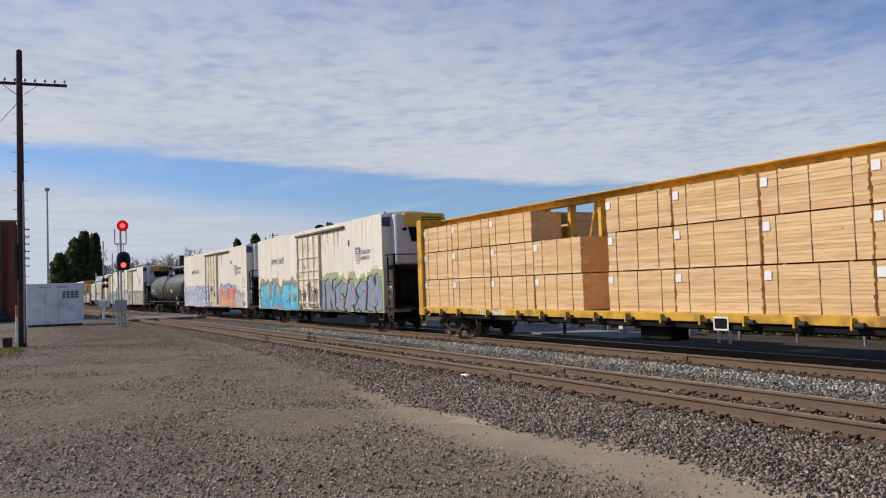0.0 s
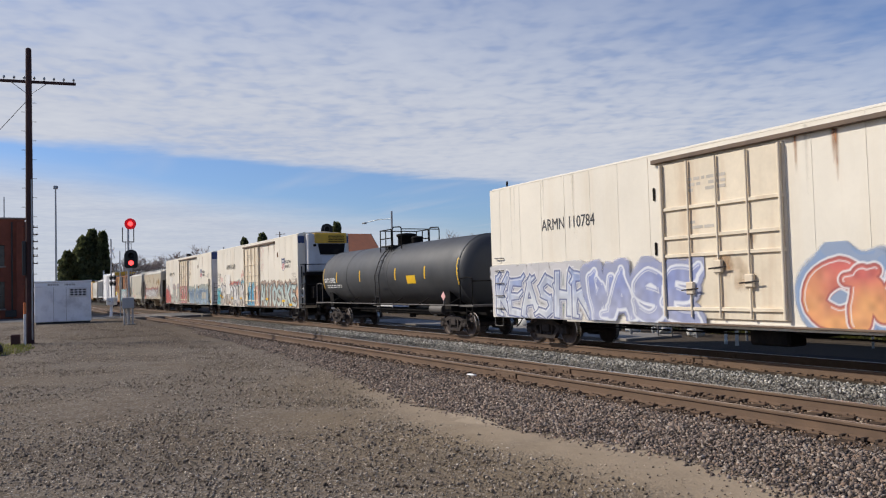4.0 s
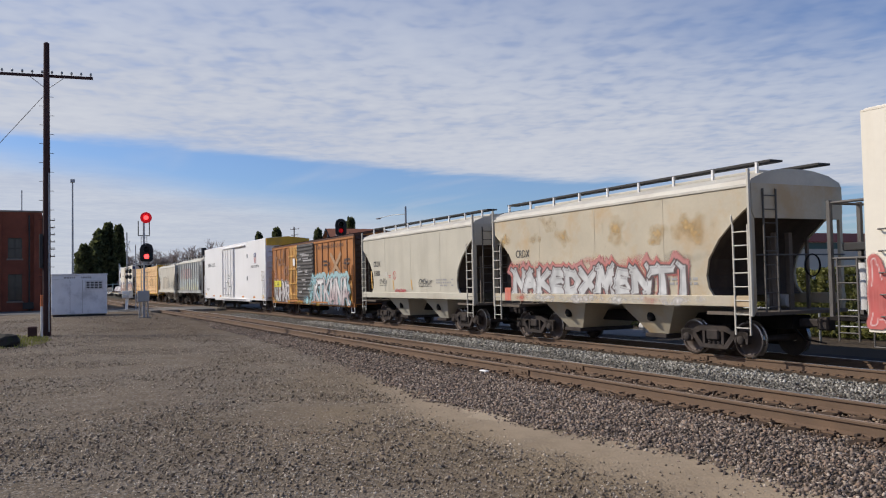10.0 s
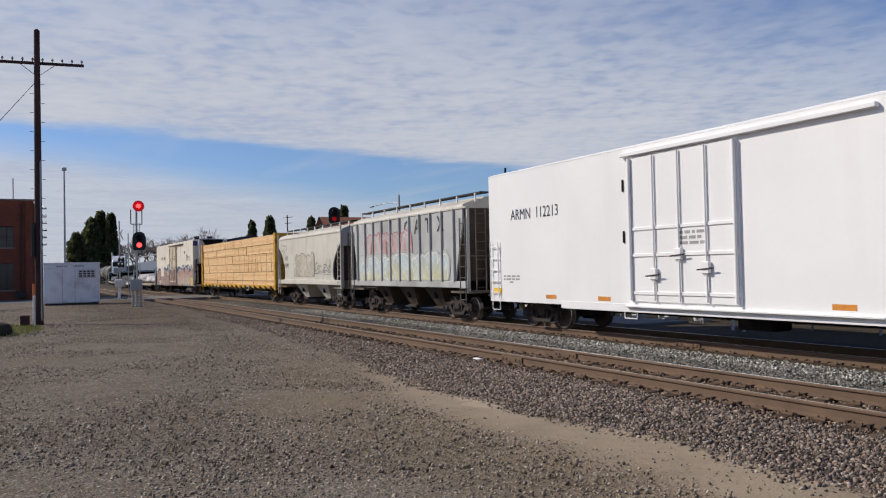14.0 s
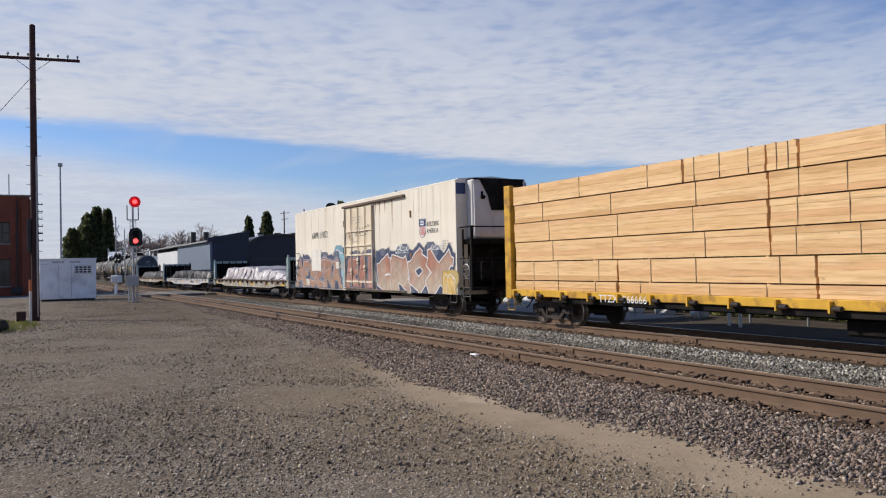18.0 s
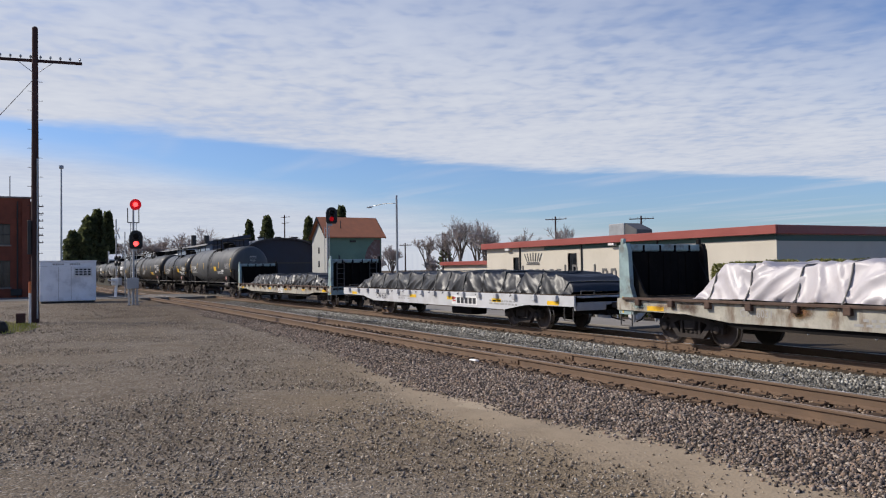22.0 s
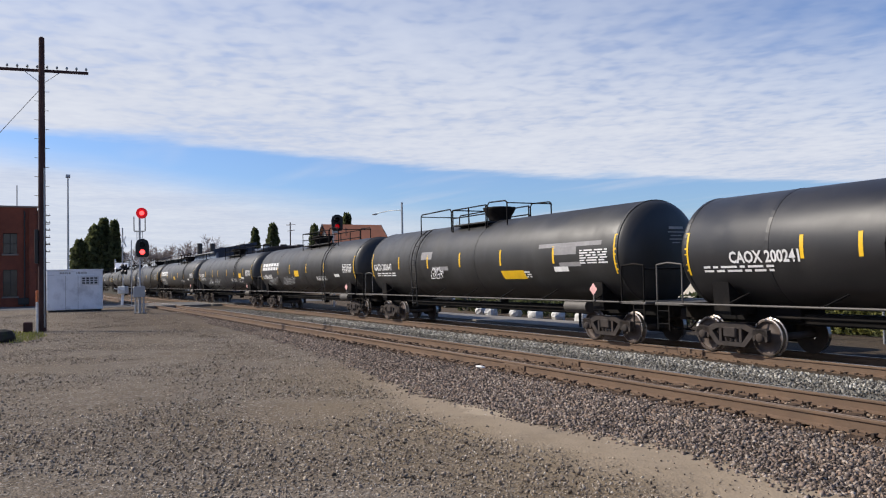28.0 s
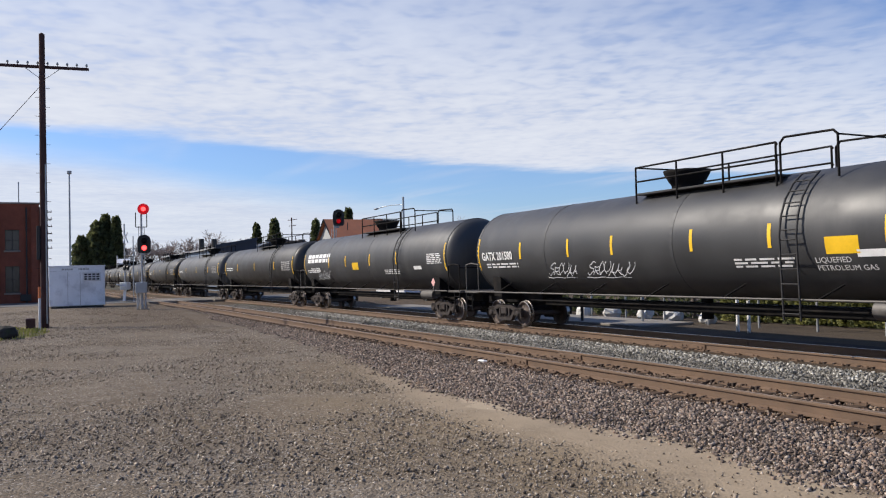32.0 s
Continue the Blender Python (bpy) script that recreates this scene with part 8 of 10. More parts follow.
c = hopper(-166.70, -155.32, "pale grey covered hopper car with small tags", HOP_GREY, ("CRDX", "21888"))
tag_scrawl(c, -3.45, -2.65, 1.85, 2.12, (0.05, 0.05, 0.05), 3, y=-1.57, w=0.028)
tag_scrawl(c, 0.85, 2.1, 1.8, 2.12, (0.05, 0.05, 0.05), 4, y=-1.57, w=0.035)
tag_scrawl(c, -1.7, -0.5, 1.5, 1.7, (0.50, 0.10, 0.10), 6, y=-1.57, w=0.04)
for x, z0, z1 in ((-4.6, 1.68, 2.52), (-1.98, 1.63, 2.06), (0.0, 1.64, 2.07)):
    g = Shape().add([(x + 0.1, -1.567, z0), (x + 0.2, -1.567, z0), (x + 0.1, -1.567, z1), (x, -1.567, z1)], [(0, 1, 2, 3)])
    part("stripe", g, spray((0.62, 0.36, 0.08)), c, "faded orange stripe")
ring = Shape()
ribbon(ring, [(-1.74 + 0.17 * math.cos(k * 0.3142), 2.28 + 0.17 * math.sin(k * 0.3142)) for k in range(21)], 0.035, -1.567, round_=False)
ribbon(ring, [(-1.85, 2.39), (-1.63, 2.17)], 0.03, -1.569, round_=False)
part("round_mark", ring, spray((0.50, 0.08, 0.07)), c, "red ring mark with a slash")
plate(c, "panel", -2.85, -2.55, 2.2, 2.45, spray((0.56, 0.53, 0.46)), y=-1.56, label="small outlined panel")
for z in (2.18, 2.26):
    plate(c, "stripe", -2.4, -2.2, z, z + 0.04, spray((0.50, 0.12, 0.10)), y=-1.56, label="small red stripe")

boxcar(-183.48, -167.88, "weathered orange boxcar with grey door and graffiti")
reefer("112213", -205.29, -185.14, (-2.60, 1.18), "clean bright white refrigerator car", CLEAN_W, end="cap", clean=True)

c = hopper(-219.07, -207.0, "slate grey ribbed covered hopper car with painted letters", HOP_SLATE, None, ribs=11, zt=4.3)
for i, ch in enumerate("GATX"):
    words(ch, 0.85, INK, c, side_at(0.42 + i * 1.06, 3.5, -1.575), squeeze=0.95, bold=0.012)
graffiti(c, -3.8, 1.2, 2.35, 3.6, 5, (0.46, 0.40, 0.39), (0.42, 0.13, 0.13), None, seed=51, y=-1.565, weight=0.34, curvy=False, label="faded red outlined graffiti")
graffiti(c, -4.6, 4.4, 1.55, 2.45, 9, (0.46, 0.55, 0.58), (0.44, 0.46, 0.40), (0.50, 0.53, 0.50), seed=52, y=-1.565, weight=0.5, under=(0.55, 0.52, 0.30), flood=0.5, label="faded pale graffiti")

c = hopper(-232.11, -220.44, "pale grey-white covered hopper car with faint tags", HOP_PALE, ("TILX", "32393"))
tag_scrawl(c, -5.5, -4.2, 2.9, 3.8, (0.12, 0.12, 0.12), 13, y=-1.57)
graffiti(c, -2.2, 1.2, 1.7, 2.9, 3, (0.50, 0.45, 0.36), (0.30, 0.28, 0.25), None, seed=66, y=-1.56, weight=0.62, label="faint grey bubble letters, graffiti")
tag_scrawl(c, 1.4, 2.6, 1.9, 2.6, (0.10, 0.10, 0.10), 14, y=-1.57)
tag_scrawl(c, 2.9, 4.2, 2.0, 2.7, (0.10, 0.10, 0.10), 15, y=-1.57)

rb = random.Random(21)
rows_b = []
levels = [1.12, 1.43, 2.05, 2.69, 3.32, 3.93, 4.55]
low, high = (-10.9, -5.63, 0.75, 10.9), (-10.9, -0.42, 10.9)
splits = [low, low, (-10.9, -0.42, 3.8, 6.8, 10.9), (-10.9, -0.42, 3.8, 6.8, 10.9), (-10.9, -0.42, 3.8, 10.9), (-10.9, -3.0, -0.45, 0.4, 10.9)]
for (z0, z1), sp in zip(zip(levels, levels[1:]), splits):
    rows_b += [(a, b, z0, z1) for a, b in zip(sp, sp[1:])]
centerbeam(-255.9, -233.2, "yellow centerbeam flat car fully loaded with pale timber", "TTZX  866666", rows_b, 5, True)

c = reefer("110072", -279.33, -259.17, (-1.60, 2.12), "cream refrigerator car with brown and blue graffiti", CREAM_W, unit_top=BLACK)
rust_runs(c, [2.3, 2.8, 3.4, 4.2], 15)
graffiti(c, -9.9, -2.4, 0.84, 2.5, 7, (0.34, 0.16, 0.10), (0.09, 0.07, 0.09), (0.045, 0.06, 0.12), seed=71, weight=0.46, flick=0.8, under=(0.44, 0.27, 0.17), text="AESERA", flood=0.85, shine=(0.66, 0.70, 0.74), curvy=False, square=True, rim=0.02)
graffiti(c, -3.0, -1.6, 0.9, 2.8, 2, (0.10, 0.40, 0.54), (0.30, 0.30, 0.28), (0.10, 0.30, 0.42), seed=73, weight=0.5, under=(0.50, 0.44, 0.36))
plate(c, "panel", -7.02, -5.42, 1.8, 2.98, spray((0.78, 0.74, 0.66)), y=SIDE - 0.03, label="repainted white square")
graffiti(c, -1.5, 2.1, 0.95, 2.5, 3, (0.36, 0.13, 0.09), (0.16, 0.08, 0.07), (0.05, 0.06, 0.12), seed=74, y=SIDE - 0.055, weight=0.55, flick=0.4, under=(0.46, 0.24, 0.18), flood=0.9, text="AEAI", square=True, curvy=False, shine=(0.66, 0.62, 0.58), rim=0.01)
tag_scrawl(c, -0.2, 1.5, 3.5, 3.95, (0.06, 0.06, 0.06), 61, y=SIDE - 0.058, w=0.035)
graffiti(c, 2.2, 9.7, 0.84, 2.62, 5, (0.34, 0.125, 0.065), (0.76, 0.76, 0.76), (0.030, 0.050, 0.115), seed=78, weight=0.62, curvy=False, square=True, flick=0.6, under=(0.44, 0.34, 0.25), flood=1.05, text="CROX", shine=(0.10, 0.07, 0.08), rim=0.012, block=(0.02, -0.01), inner=(0.15, 0.055, 0.035))
graffiti(c, 9.0, 9.95, 0.86, 1.5, 2, (0.60, 0.40, 0.10), (0.46, 0.28, 0.06), (0.56, 0.38, 0.08), seed=79, weight=0.5, flood=0.9)
tag_scrawl(c, 4.5, 5.9, 2.55, 2.85, (0.75, 0.78, 0.82), 62, w=0.035, y=SIDE - 0.03)
tag_scrawl(c, 8.0, 9.0, 2.6, 2.85, (0.75, 0.78, 0.82), 63, w=0.035, y=SIDE - 0.03)
for x, z in ((-8.0, 0.98), (-3.1, 1.9)):
    plate(c, "panel", x, x + 0.55, z, z + 0.35, spray((0.64, 0.60, 0.52)), y=SIDE - 0.03, label="small repainted panel")

c = flat(-301.72, -281.36, "dirty white bulkhead flat car under pale plastic tarp", FLATW, (True, True), "CW 6031")
tarp(c, -7.4, 2.6, 1.2, 2.02, TARP_W, 3, "crumpled pale plastic tarp", lumps=0.13)
tarp(c, 1.8, 9.0, 1.2, 1.75, TARP_W, 5, "loose pale plastic tarp", slope=(0.6, 3.0), lumps=0.14)
part("timber_stack", Shape().box(1.9, 6.4, -1.05, 1.05, 1.2, 1.78, 0.03), mat("grey_steel_plate", (0.16, 0.15, 0.16), 0.5, 0.3), c, "stack of grey steel plate")

c = flat(-323.19, -303.7, "pale grey flat car with roped black tarp", FLATP, (False, False), "CW 6261", 3.5)
tarp(c, -8.3, 6.6, 1.2, 1.84, TARP_K, 11, "black plastic tarp in sharp folds", lumps=0.10, slope=(1.6, 0.5))
tarp(c, 5.8, 9.3, 1.2, 1.78, TARP_K, 12, "loose black plastic tarp", lumps=0.10)
plate(c, "mark_panel", 2.0, 3.95, 0.70, 1.02, CHALK, -1.5, label="white panel on the sill")
for z in (0.90, 0.80):
    plate(c, "brand_mark", 2.08, 2.32, z, z + 0.05, REDP, -1.506, label="small red block mark")
for i in range(5):
    plate(c, "brand_mark", 2.42 + i * 0.30, 2.64 + i * 0.30, 0.74, 0.96, INK, -1.506, label="dark block mark")

c = flat(-345.45, -325.2, "rusty white bulkhead flat car with black tarp", FLATW, (True, True), "CW 6007")
tarp(c, -7.0, 1.5, 1.2, 1.76, TARP_K, 21, "black plastic tarp over pipes", lumps=0.10)
tarp(c, 1.0, 8.9, 1.2, 1.78, TARP_K, 22, "black plastic tarp with a loose end", lumps=0.11, slope=(0.8, 2.5))
tag_scrawl(c, 0.45, 1.5, 0.70, 1.02, (0.8, 0.8, 0.78), 3, y=-1.51, w=0.07)

c = tank(-363.1, -347.1, "grey tank car with yellow stripes and centre platform", TANKM, number="GATX 210706", dome=0.9, walk_=(-0.3, 2.3), ladder_x=0.35, stripes=(-4.6, -2.0, 0.95, 3.65), square=(1.9, 2.7))
c = tank(-377.5, -364.9, "short black tank car with white lettering", TANKB, r=1.41, zc=2.49, number="CAOX 200241", num_at=(-4.25, -12, 0.38), dome=1.2, walk_=(-0.1, 1.5), ladder_x=0.05, stripes=(-2.23, -0.84, 1.55, 3.45), square=(1.7, 2.45))
tank_words(c, "CHLORINE", 0.25, 3.55, 1.41, 2.49, -12)
tank_words(c, "INHALATION HAZARD", 0.19, 3.55, 1.41, 2.49, -19)
c = tank(-398.2, -378.85, "long black tank car with bowl-shaped valve housing", TANKG, zc=2.60, number="GATX 202647", dome=0.35, bowl=True, walk_=(-1.7, 0.95), hoops=((-1, 2.95), (1, 1.5)), rise=0.82, ladder_x=-4.1, stripes=(-5.9, -3.0, -0.2, 2.8, 6.0), square=None)
tank_patch(c, "panel", 2.85, 4.3, 1.5, 2.6, -29, -17, STRIPE, "tilted yellow panel", lift=0.014, skew=-0.12)
for a, b, u, w in ((-3.6, -2.6, 4, 16), (5.2, 8.4, 9, 14), (6.0, 7.2, 0, 12), (6.3, 7.4, -14, -9), (-2.6, -1.2, -14, -8)):
    tank_patch(c, "primer_patch", a, b, 1.5, 2.6, u, w, spray((0.26, 0.25, 0.25)), "pale primer patch")
tag_scrawl(c, -2.6, -1.6, 1.95, 2.4, (0.75, 0.75, 0.75), 4, y=-1.512, w=0.035)


def brand_blocks(c, x, r, zc, a0, a1, n, w):
    for i in range(n):
        tank_patch(c, "brand_mark", x + i * w, x + i * w + w * 0.82, r, zc, a0, a0 + (a1 - a0) * 0.44, CHALK, "white block mark", skew=0.02)
        tank_patch(c, "brand_mark", x + i * w + 0.03, x + i * w + w * 0.82 + 0.03, r, zc, a0 + (a1 - a0) * 0.56, a1, CHALK, "white block mark", skew=0.02)


def lpg(xl, xr, label, number, brand, seed, graf=(), shell=None):
    c = tank(xl, xr, label, shell or TANKG, zc=2.60, number=number, dome=0.0, bowl=True, walk_=(-1.0, 3.8), hoops=((1, 1.6),), ladder_x=4.6, stripes=(-6.3, -3.6, -1.5, 1.6, 4.0, 6.8) if not brand else (-4.8, -2.17, 1.2, 4.4), square=(5.4, 6.17) if not brand else (-1.2, -0.35), num_at=(-7.93, -19, 0.34) if brand else None)
    if brand:
        brand_blocks(c, -8.55, 1.5, 2.6, 1, 19, 6, 0.66)
    else:
        tank_words(c, "LIQUEFIED", 0.18, 5.1, 1.5, 2.6, -24)
        tank_words(c, "PETROLEUM GAS", 0.18, 5.1, 1.5, 2.6, -31)
    for a, b in graf:
        tag_scrawl(c, a, b, 1.72, 2.12, (0.42, 0.42, 0.42), seed, y=-1.512, w=0.03)
    return c


lpg(-418.8, -399.4, "black propane tank car with white block lettering", "PROX 35227", True, 3, ((-3.3, -0.9), (-6.7, -4.8)))
lpg(-439.7, -420.1, "black propane tank car with scrawled graffiti", "GATX 201580", False, 5, ((-4.6, -3.1), (-2.6, -0.6)), TANKL)
lpg(-460.9, -441.1, "black propane tank car with white block lettering", "PROX 35230", True, 7, ((-6.5, -4.5),), TANKL)
for i in range(9):
    tank(-481.6 - 20.9 * i, -462.2 - 20.9 * i, ("grey" if i % 3 == 1 else "black") + " propane tank car in a long row", TANKM if i % 3 == 1 else TANKG, zc=2.6, dome=1.0, bowl=True, walk_=(-1.0, 3.8), hoops=((1, 1.6),), ladder_x=4.6, stripes=(-5.0, 0.0, 5.0), far=True)

# ---- roads and paved ground ----
ASPHALT = mat("worn_asphalt", (0.135, 0.13, 0.125), 0.9, 0, 0.15, 0.3, 20, 0.3, (0.20, 0.19, 0.18), 0.5, 0.4)
DARKLOT = mat("dark_asphalt", (0.042, 0.034, 0.028), 0.95, 0, 0.2, 0.3, 20, 0.3, (0.075, 0.062, 0.05), 0.5, 0.4)
CONC = mat("pale_concrete", (0.235, 0.215, 0.19), 0.85, 0, 0.1, 0.5, 20, 0.2, (0.18, 0.165, 0.15), 0.4, 0.7)
TIMBERP = mat("crossing_timber", (0.20, 0.18, 0.155), 0.85, 0, 0.2, 1.2, 18, 0.2)
solid("road", Shape().box(-81, -71, -60, 9.0 - 0.75, 0.1, 0.245), ASPHALT, "worn grey road that runs up to the crossing", "road", kind="structure")
solid("road", Shape().box(-81, -71, 17.2, 90, 0.0, 0.235), ASPHALT, "worn grey road beyond the tracks", "road", kind="structure")
for x in range(5):
    for yc in (NEAR_Y, FAR_Y):
        a = -81 + x * 2.0
        off = bend(a + 1)
        for y0, y1 in ((yc + off - 1.65, yc + off - 0.86), (yc + off - 0.64, yc + off + 0.64), (yc + off + 0.86, yc + off + 1.65)):
            part("crossing_panel", Shape().box(a + 0.01, a + 1.99, y0, y1, 0.02, RAIL_Z - 0.01, 0.01), TIMBERP, near_track if yc == NEAR_Y else far_track, "grey road crossing panel between the rails")
solid("road_infill", Shape().box(-81, -71, NEAR_Y + 1.2, FAR_Y - 2.2, 0.02, RAIL_Z - 0.015), ASPHALT, "asphalt between the two tracks at the crossing", "road", kind="structure")
solid("parking_lot", Shape().box(-70, 14, 24.3, 44.9, -0.05, 0.02), DARKLOT, "dark asphalt parking lot beyond the tracks", "pavement", kind="structure")
solid("pavement", Shape().box(-62, -22.9, 19.5, 22.2, -0.05, 0.10, 0.02), CONC, "pale concrete strip beside the parking lot", "pavement", kind="structure")
solid("service_road", Shape().box(-62, 14, 17.95, 19.45, -0.05, 0.03), DARKLOT, "dark asphalt strip beside the far track", "pavement", kind="structure")

# ---- pole line ----
POLEW = mat("dark_creosote_pole", (0.064, 0.036, 0.034), 0.85, 0, 0.3, 1.5, 20, 0.4, (0.13, 0.078, 0.068), 0.4, 1.2, streak=0.9)
GALV = mat("galvanised_steel", (0.36, 0.37, 0.38), 0.5, 0.6, 0.1, 2, 30, 0.05)
GLASSI = mat("insulator_glass", (0.35, 0.38, 0.38), 0.15, 0, 0.2, 4, 20, 0.0)
MAST = mat("silver_signal_paint", (0.42, 0.42, 0.42), 0.5, 0.3, 0.15, 2, 30, 0.05)
LAMPRED = glow("red_signal_light", (1.0, 0.05, 0.05), 4.0)
LAMPHALO = glow("red_signal_lens", (0.55, 0.005, 0.012), 0.45)
SIGBLK = mat("signal_black_paint", (0.012, 0.012, 0.013), 0.5, 0, 0.2, 3, 30, 0.05)


def utility_pole(x, y, height, label, arms=((0.8, 2.6, 6),), r=0.15, z0=0.0, brace=True, turn=90.0, steps=0):
    """Tapered pole with crossarms that carry pins and insulators; arms: (below the top, width, pins)."""
    t = thing("utility_pole", label, "pole", at=pose(x, y, z0, 0, 0, turn))
    part("shaft", Shape().rod((0, 0, -0.3), (0, 0, height), r, 14, r * 0.68), POLEW, t)
    part("pole_top", Shape().rod((0, 0, height), (0, 0, height + 0.06), r * 0.66, 12, r * 0.3), POLEW, t)
    for down, w, pins in arms:
        z = height - down
        a = part("crossarm", Shape().box(-w / 2, w / 2, r * 0.7, r * 0.7 + 0.11, z - 0.065, z + 0.065, 0.01), POLEW, t)
        for i in range(pins):
            k = -w / 2 + 0.1 + (w - 0.2) * i / (pins - 1)
            if abs(k) < 0.15:
                continue
            part("pin", Shape().rod((k, r * 0.7 + 0.055, z + 0.06), (k, r * 0.7 + 0.055, z + 0.17), 0.018, 6), POLEW, a)
            part("insulator", Shape().lathe([(z + 0.14, 0.0), (z + 0.14, 0.05), (z + 0.19, 0.06), (z + 0.25, 0.035), (z + 0.27, 0.0)], "z", (k, r * 0.7 + 0.055, 0), 8), GLASSI, a)
        if brace:
            for k in (-1, 1):
                part("arm_brace", Shape().rod((0, r * 0.75 + 0.02, z - 0.65), (k * w * 0.19, r * 0.75 + 0.02, z - 0.05), 0.016, 6), GALV, t)
    for i in range(steps):
        z = 2.6 + i * 0.45
        part("pole_step", Shape().rod(((r + 0.0) * (1 if i % 2 else -1) * 0.8, 0, z), ((r + 0.13) * (1 if i % 2 else -1), 0, z), 0.012, 5), POLEW, t)
    return t


p = utility_pole(-42.5, 0.55, 13.72, "tall dark wooden pole with one insulator crossarm", ((1.52, 4.05, 10),), 0.19, 0.22, turn=82, steps=20)
part("conduit", Shape().rod((0.12, -0.16, 0), (0.12, -0.16, 7.5), 0.035, 8), GALV, p)
part("meter_box", Shape().box(-0.3, -0.14, -0.18, 0.1, 3.0, 4.6, 0.02), SIGBLK, p)
utility_pole(-118, 1.0, 11.6, "distant pole with many crossarms", tuple((0.6 + 0.95 * i, 3.0, 8) for i in range(6)), 0.17, 0.2, turn=84, brace=False)
utility_pole(-214, 63.2, 17.6, "distant wooden utility pole", ((0.6, 4.0, 4), (2.2, 3.0, 4)), 0.22, turn=20, brace=False)
utility_pole(-100.7, 71.8, 10.0, "wooden utility pole behind the store", ((0.35, 3.4, 4),), 0.17, turn=35)
utility_pole(-86.7, 76.3, 9.3, "wooden utility pole behind the store", ((0.35, 3.4, 4),), 0.17, turn=35)
utility_pole(-124, 64.6, 8.6, "distant wooden utility pole", ((0.35, 2.6, 4),), 0.16, turn=35)
utility_pole(-136, 63, 7.2, "distant wooden utility pole", ((0.35, 2.6, 4),), 0.16, turn=35)


def guy_wires():
    t = thing("guy_wire", "thin steel guy wire from the tall pole", "wire")
    part("strand", Shape().pipe([(-42.5, 0.5, 11.5), (-39.5, -2.2, 7.4), (-35, -6.2, 1.2)], 0.014, 5), POLEW, t)


guy_wires()
# marker post and timber block at the pole's foot
t = thing("marker_post", "white marker post with orange top", "post", at=pose(-41.8, 0.33, 0.18))
part("post", Shape().rod((0, 0, -0.2), (0, 0, 1.25), 0.055, 10), mat("white_plastic_post", (0.72, 0.70, 0.66), 0.5, 0, 0.1, 3, 20, 0.05, (0.4, 0.35, 0.3), 0.4, 2), t)
part("orange_cap", Shape().rod((0, 0, 1.25), (0, 0, 1.78), 0.06, 10), mat("orange_plastic", (0.62, 0.17, 0.05), 0.5, 0, 0.15, 3, 20, 0.05), t, "orange plastic cap")
solid("timber_block", Shape().box(-42.5, -41.9, -0.25, 0.15, 0.05, 0.5, 0.03), POLEW, "dark weathered timber block", "block")


def boulder(x, y, z, r, material, label, seed, squash=0.7):
    s = Shape()
    n, m = 12, 8
    vs = []
    for j in range(m + 1):
        b = -math.pi / 2 + math.pi * j / m
        for i in range(n):
            a = 2 * math.pi * i / n
            d = Vector((math.cos(a) * math.cos(b), math.sin(a) * math.cos(b), math.sin(b)))
            k = r * (1 + 0.28 * noise.noise(d * 1.6 + Vector((seed * 3.1, 0, 0))))
            vs.append((d.x * k, d.y * k, d.z * k * squash))
    s.add(vs, [(j * n + i, j * n + (i + 1) % n, (j + 1) * n + (i + 1) % n, (j + 1) * n + i) for j in range(m) for i in range(n)])
    return solid("boulder", s, material, label, "boulder", at=pose(x, y, z))


DARKROCK = mat("dark_mossy_rock", (0.050, 0.045, 0.04), 0.9, 0, 0.3, 3, 15, 0.4, (0.06, 0.08, 0.03), 0.5, 2)
boulder(-36.2, -1.0, 0.2, 0.55, DARKROCK, "dark rounded boulder in mossy grass", 1, 0.55)
boulder(-37.6, -1.35, 0.2, 0.45, DARKROCK, "dark rounded boulder in mossy grass", 4, 0.6)


def grass_patch():
    rg = random.Random(8)
    s = Shape()
    for _ in range(2600):
        a, d = rg.uniform(0, 6.28), rg.uniform(0, 1) ** 0.6
        x, y = -39.5 + 4.2 * d * math.cos(a), -1.3 + 2.0 * d * math.sin(a)
        z = ground_z(x, y)
        h, w, k = rg.uniform(0.04, 0.14), rg.uniform(0.015, 0.03), rg.uniform(0, 6.28)
        dx, dy = math.cos(k) * w, math.sin(k) * w
        s.add([(x - dx, y - dy, z - 0.02), (x + dx, y + dy, z - 0.02), (x + rg.uniform(-0.04, 0.04), y + rg.uniform(-0.04, 0.04), z + h)], [(0, 1, 2)])
    solid("grass", s, mat("moss_grass", (0.38, 0.37, 0.09), 0.9, 0, 0.3, 2, 12, 0.0), "short mossy green grass by the pole", "grass", kind="stuff")


grass_patch()


def lamp_mast(x, y, h, z0):
    t = thing("lamp_mast", "tall thin grey mast with a small floodlight", "mast", at=pose(x, y, z0))
    part("shaft", Shape().rod((0, 0, 0), (0, 0, h), 0.1, 10, 0.06), GALV, t)
    part("floodlight", Shape().box(-0.1, 0.25, -0.18, 0.18, h - 0.15, h + 0.12, 0.03), GALV, t)
    part("arm", Shape().rod((0, 0, h - 0.02), (0.2, 0.1, h), 0.03, 6), GALV, t)


lamp_mast(-76.5, 3.0, 11.3, 0.2)


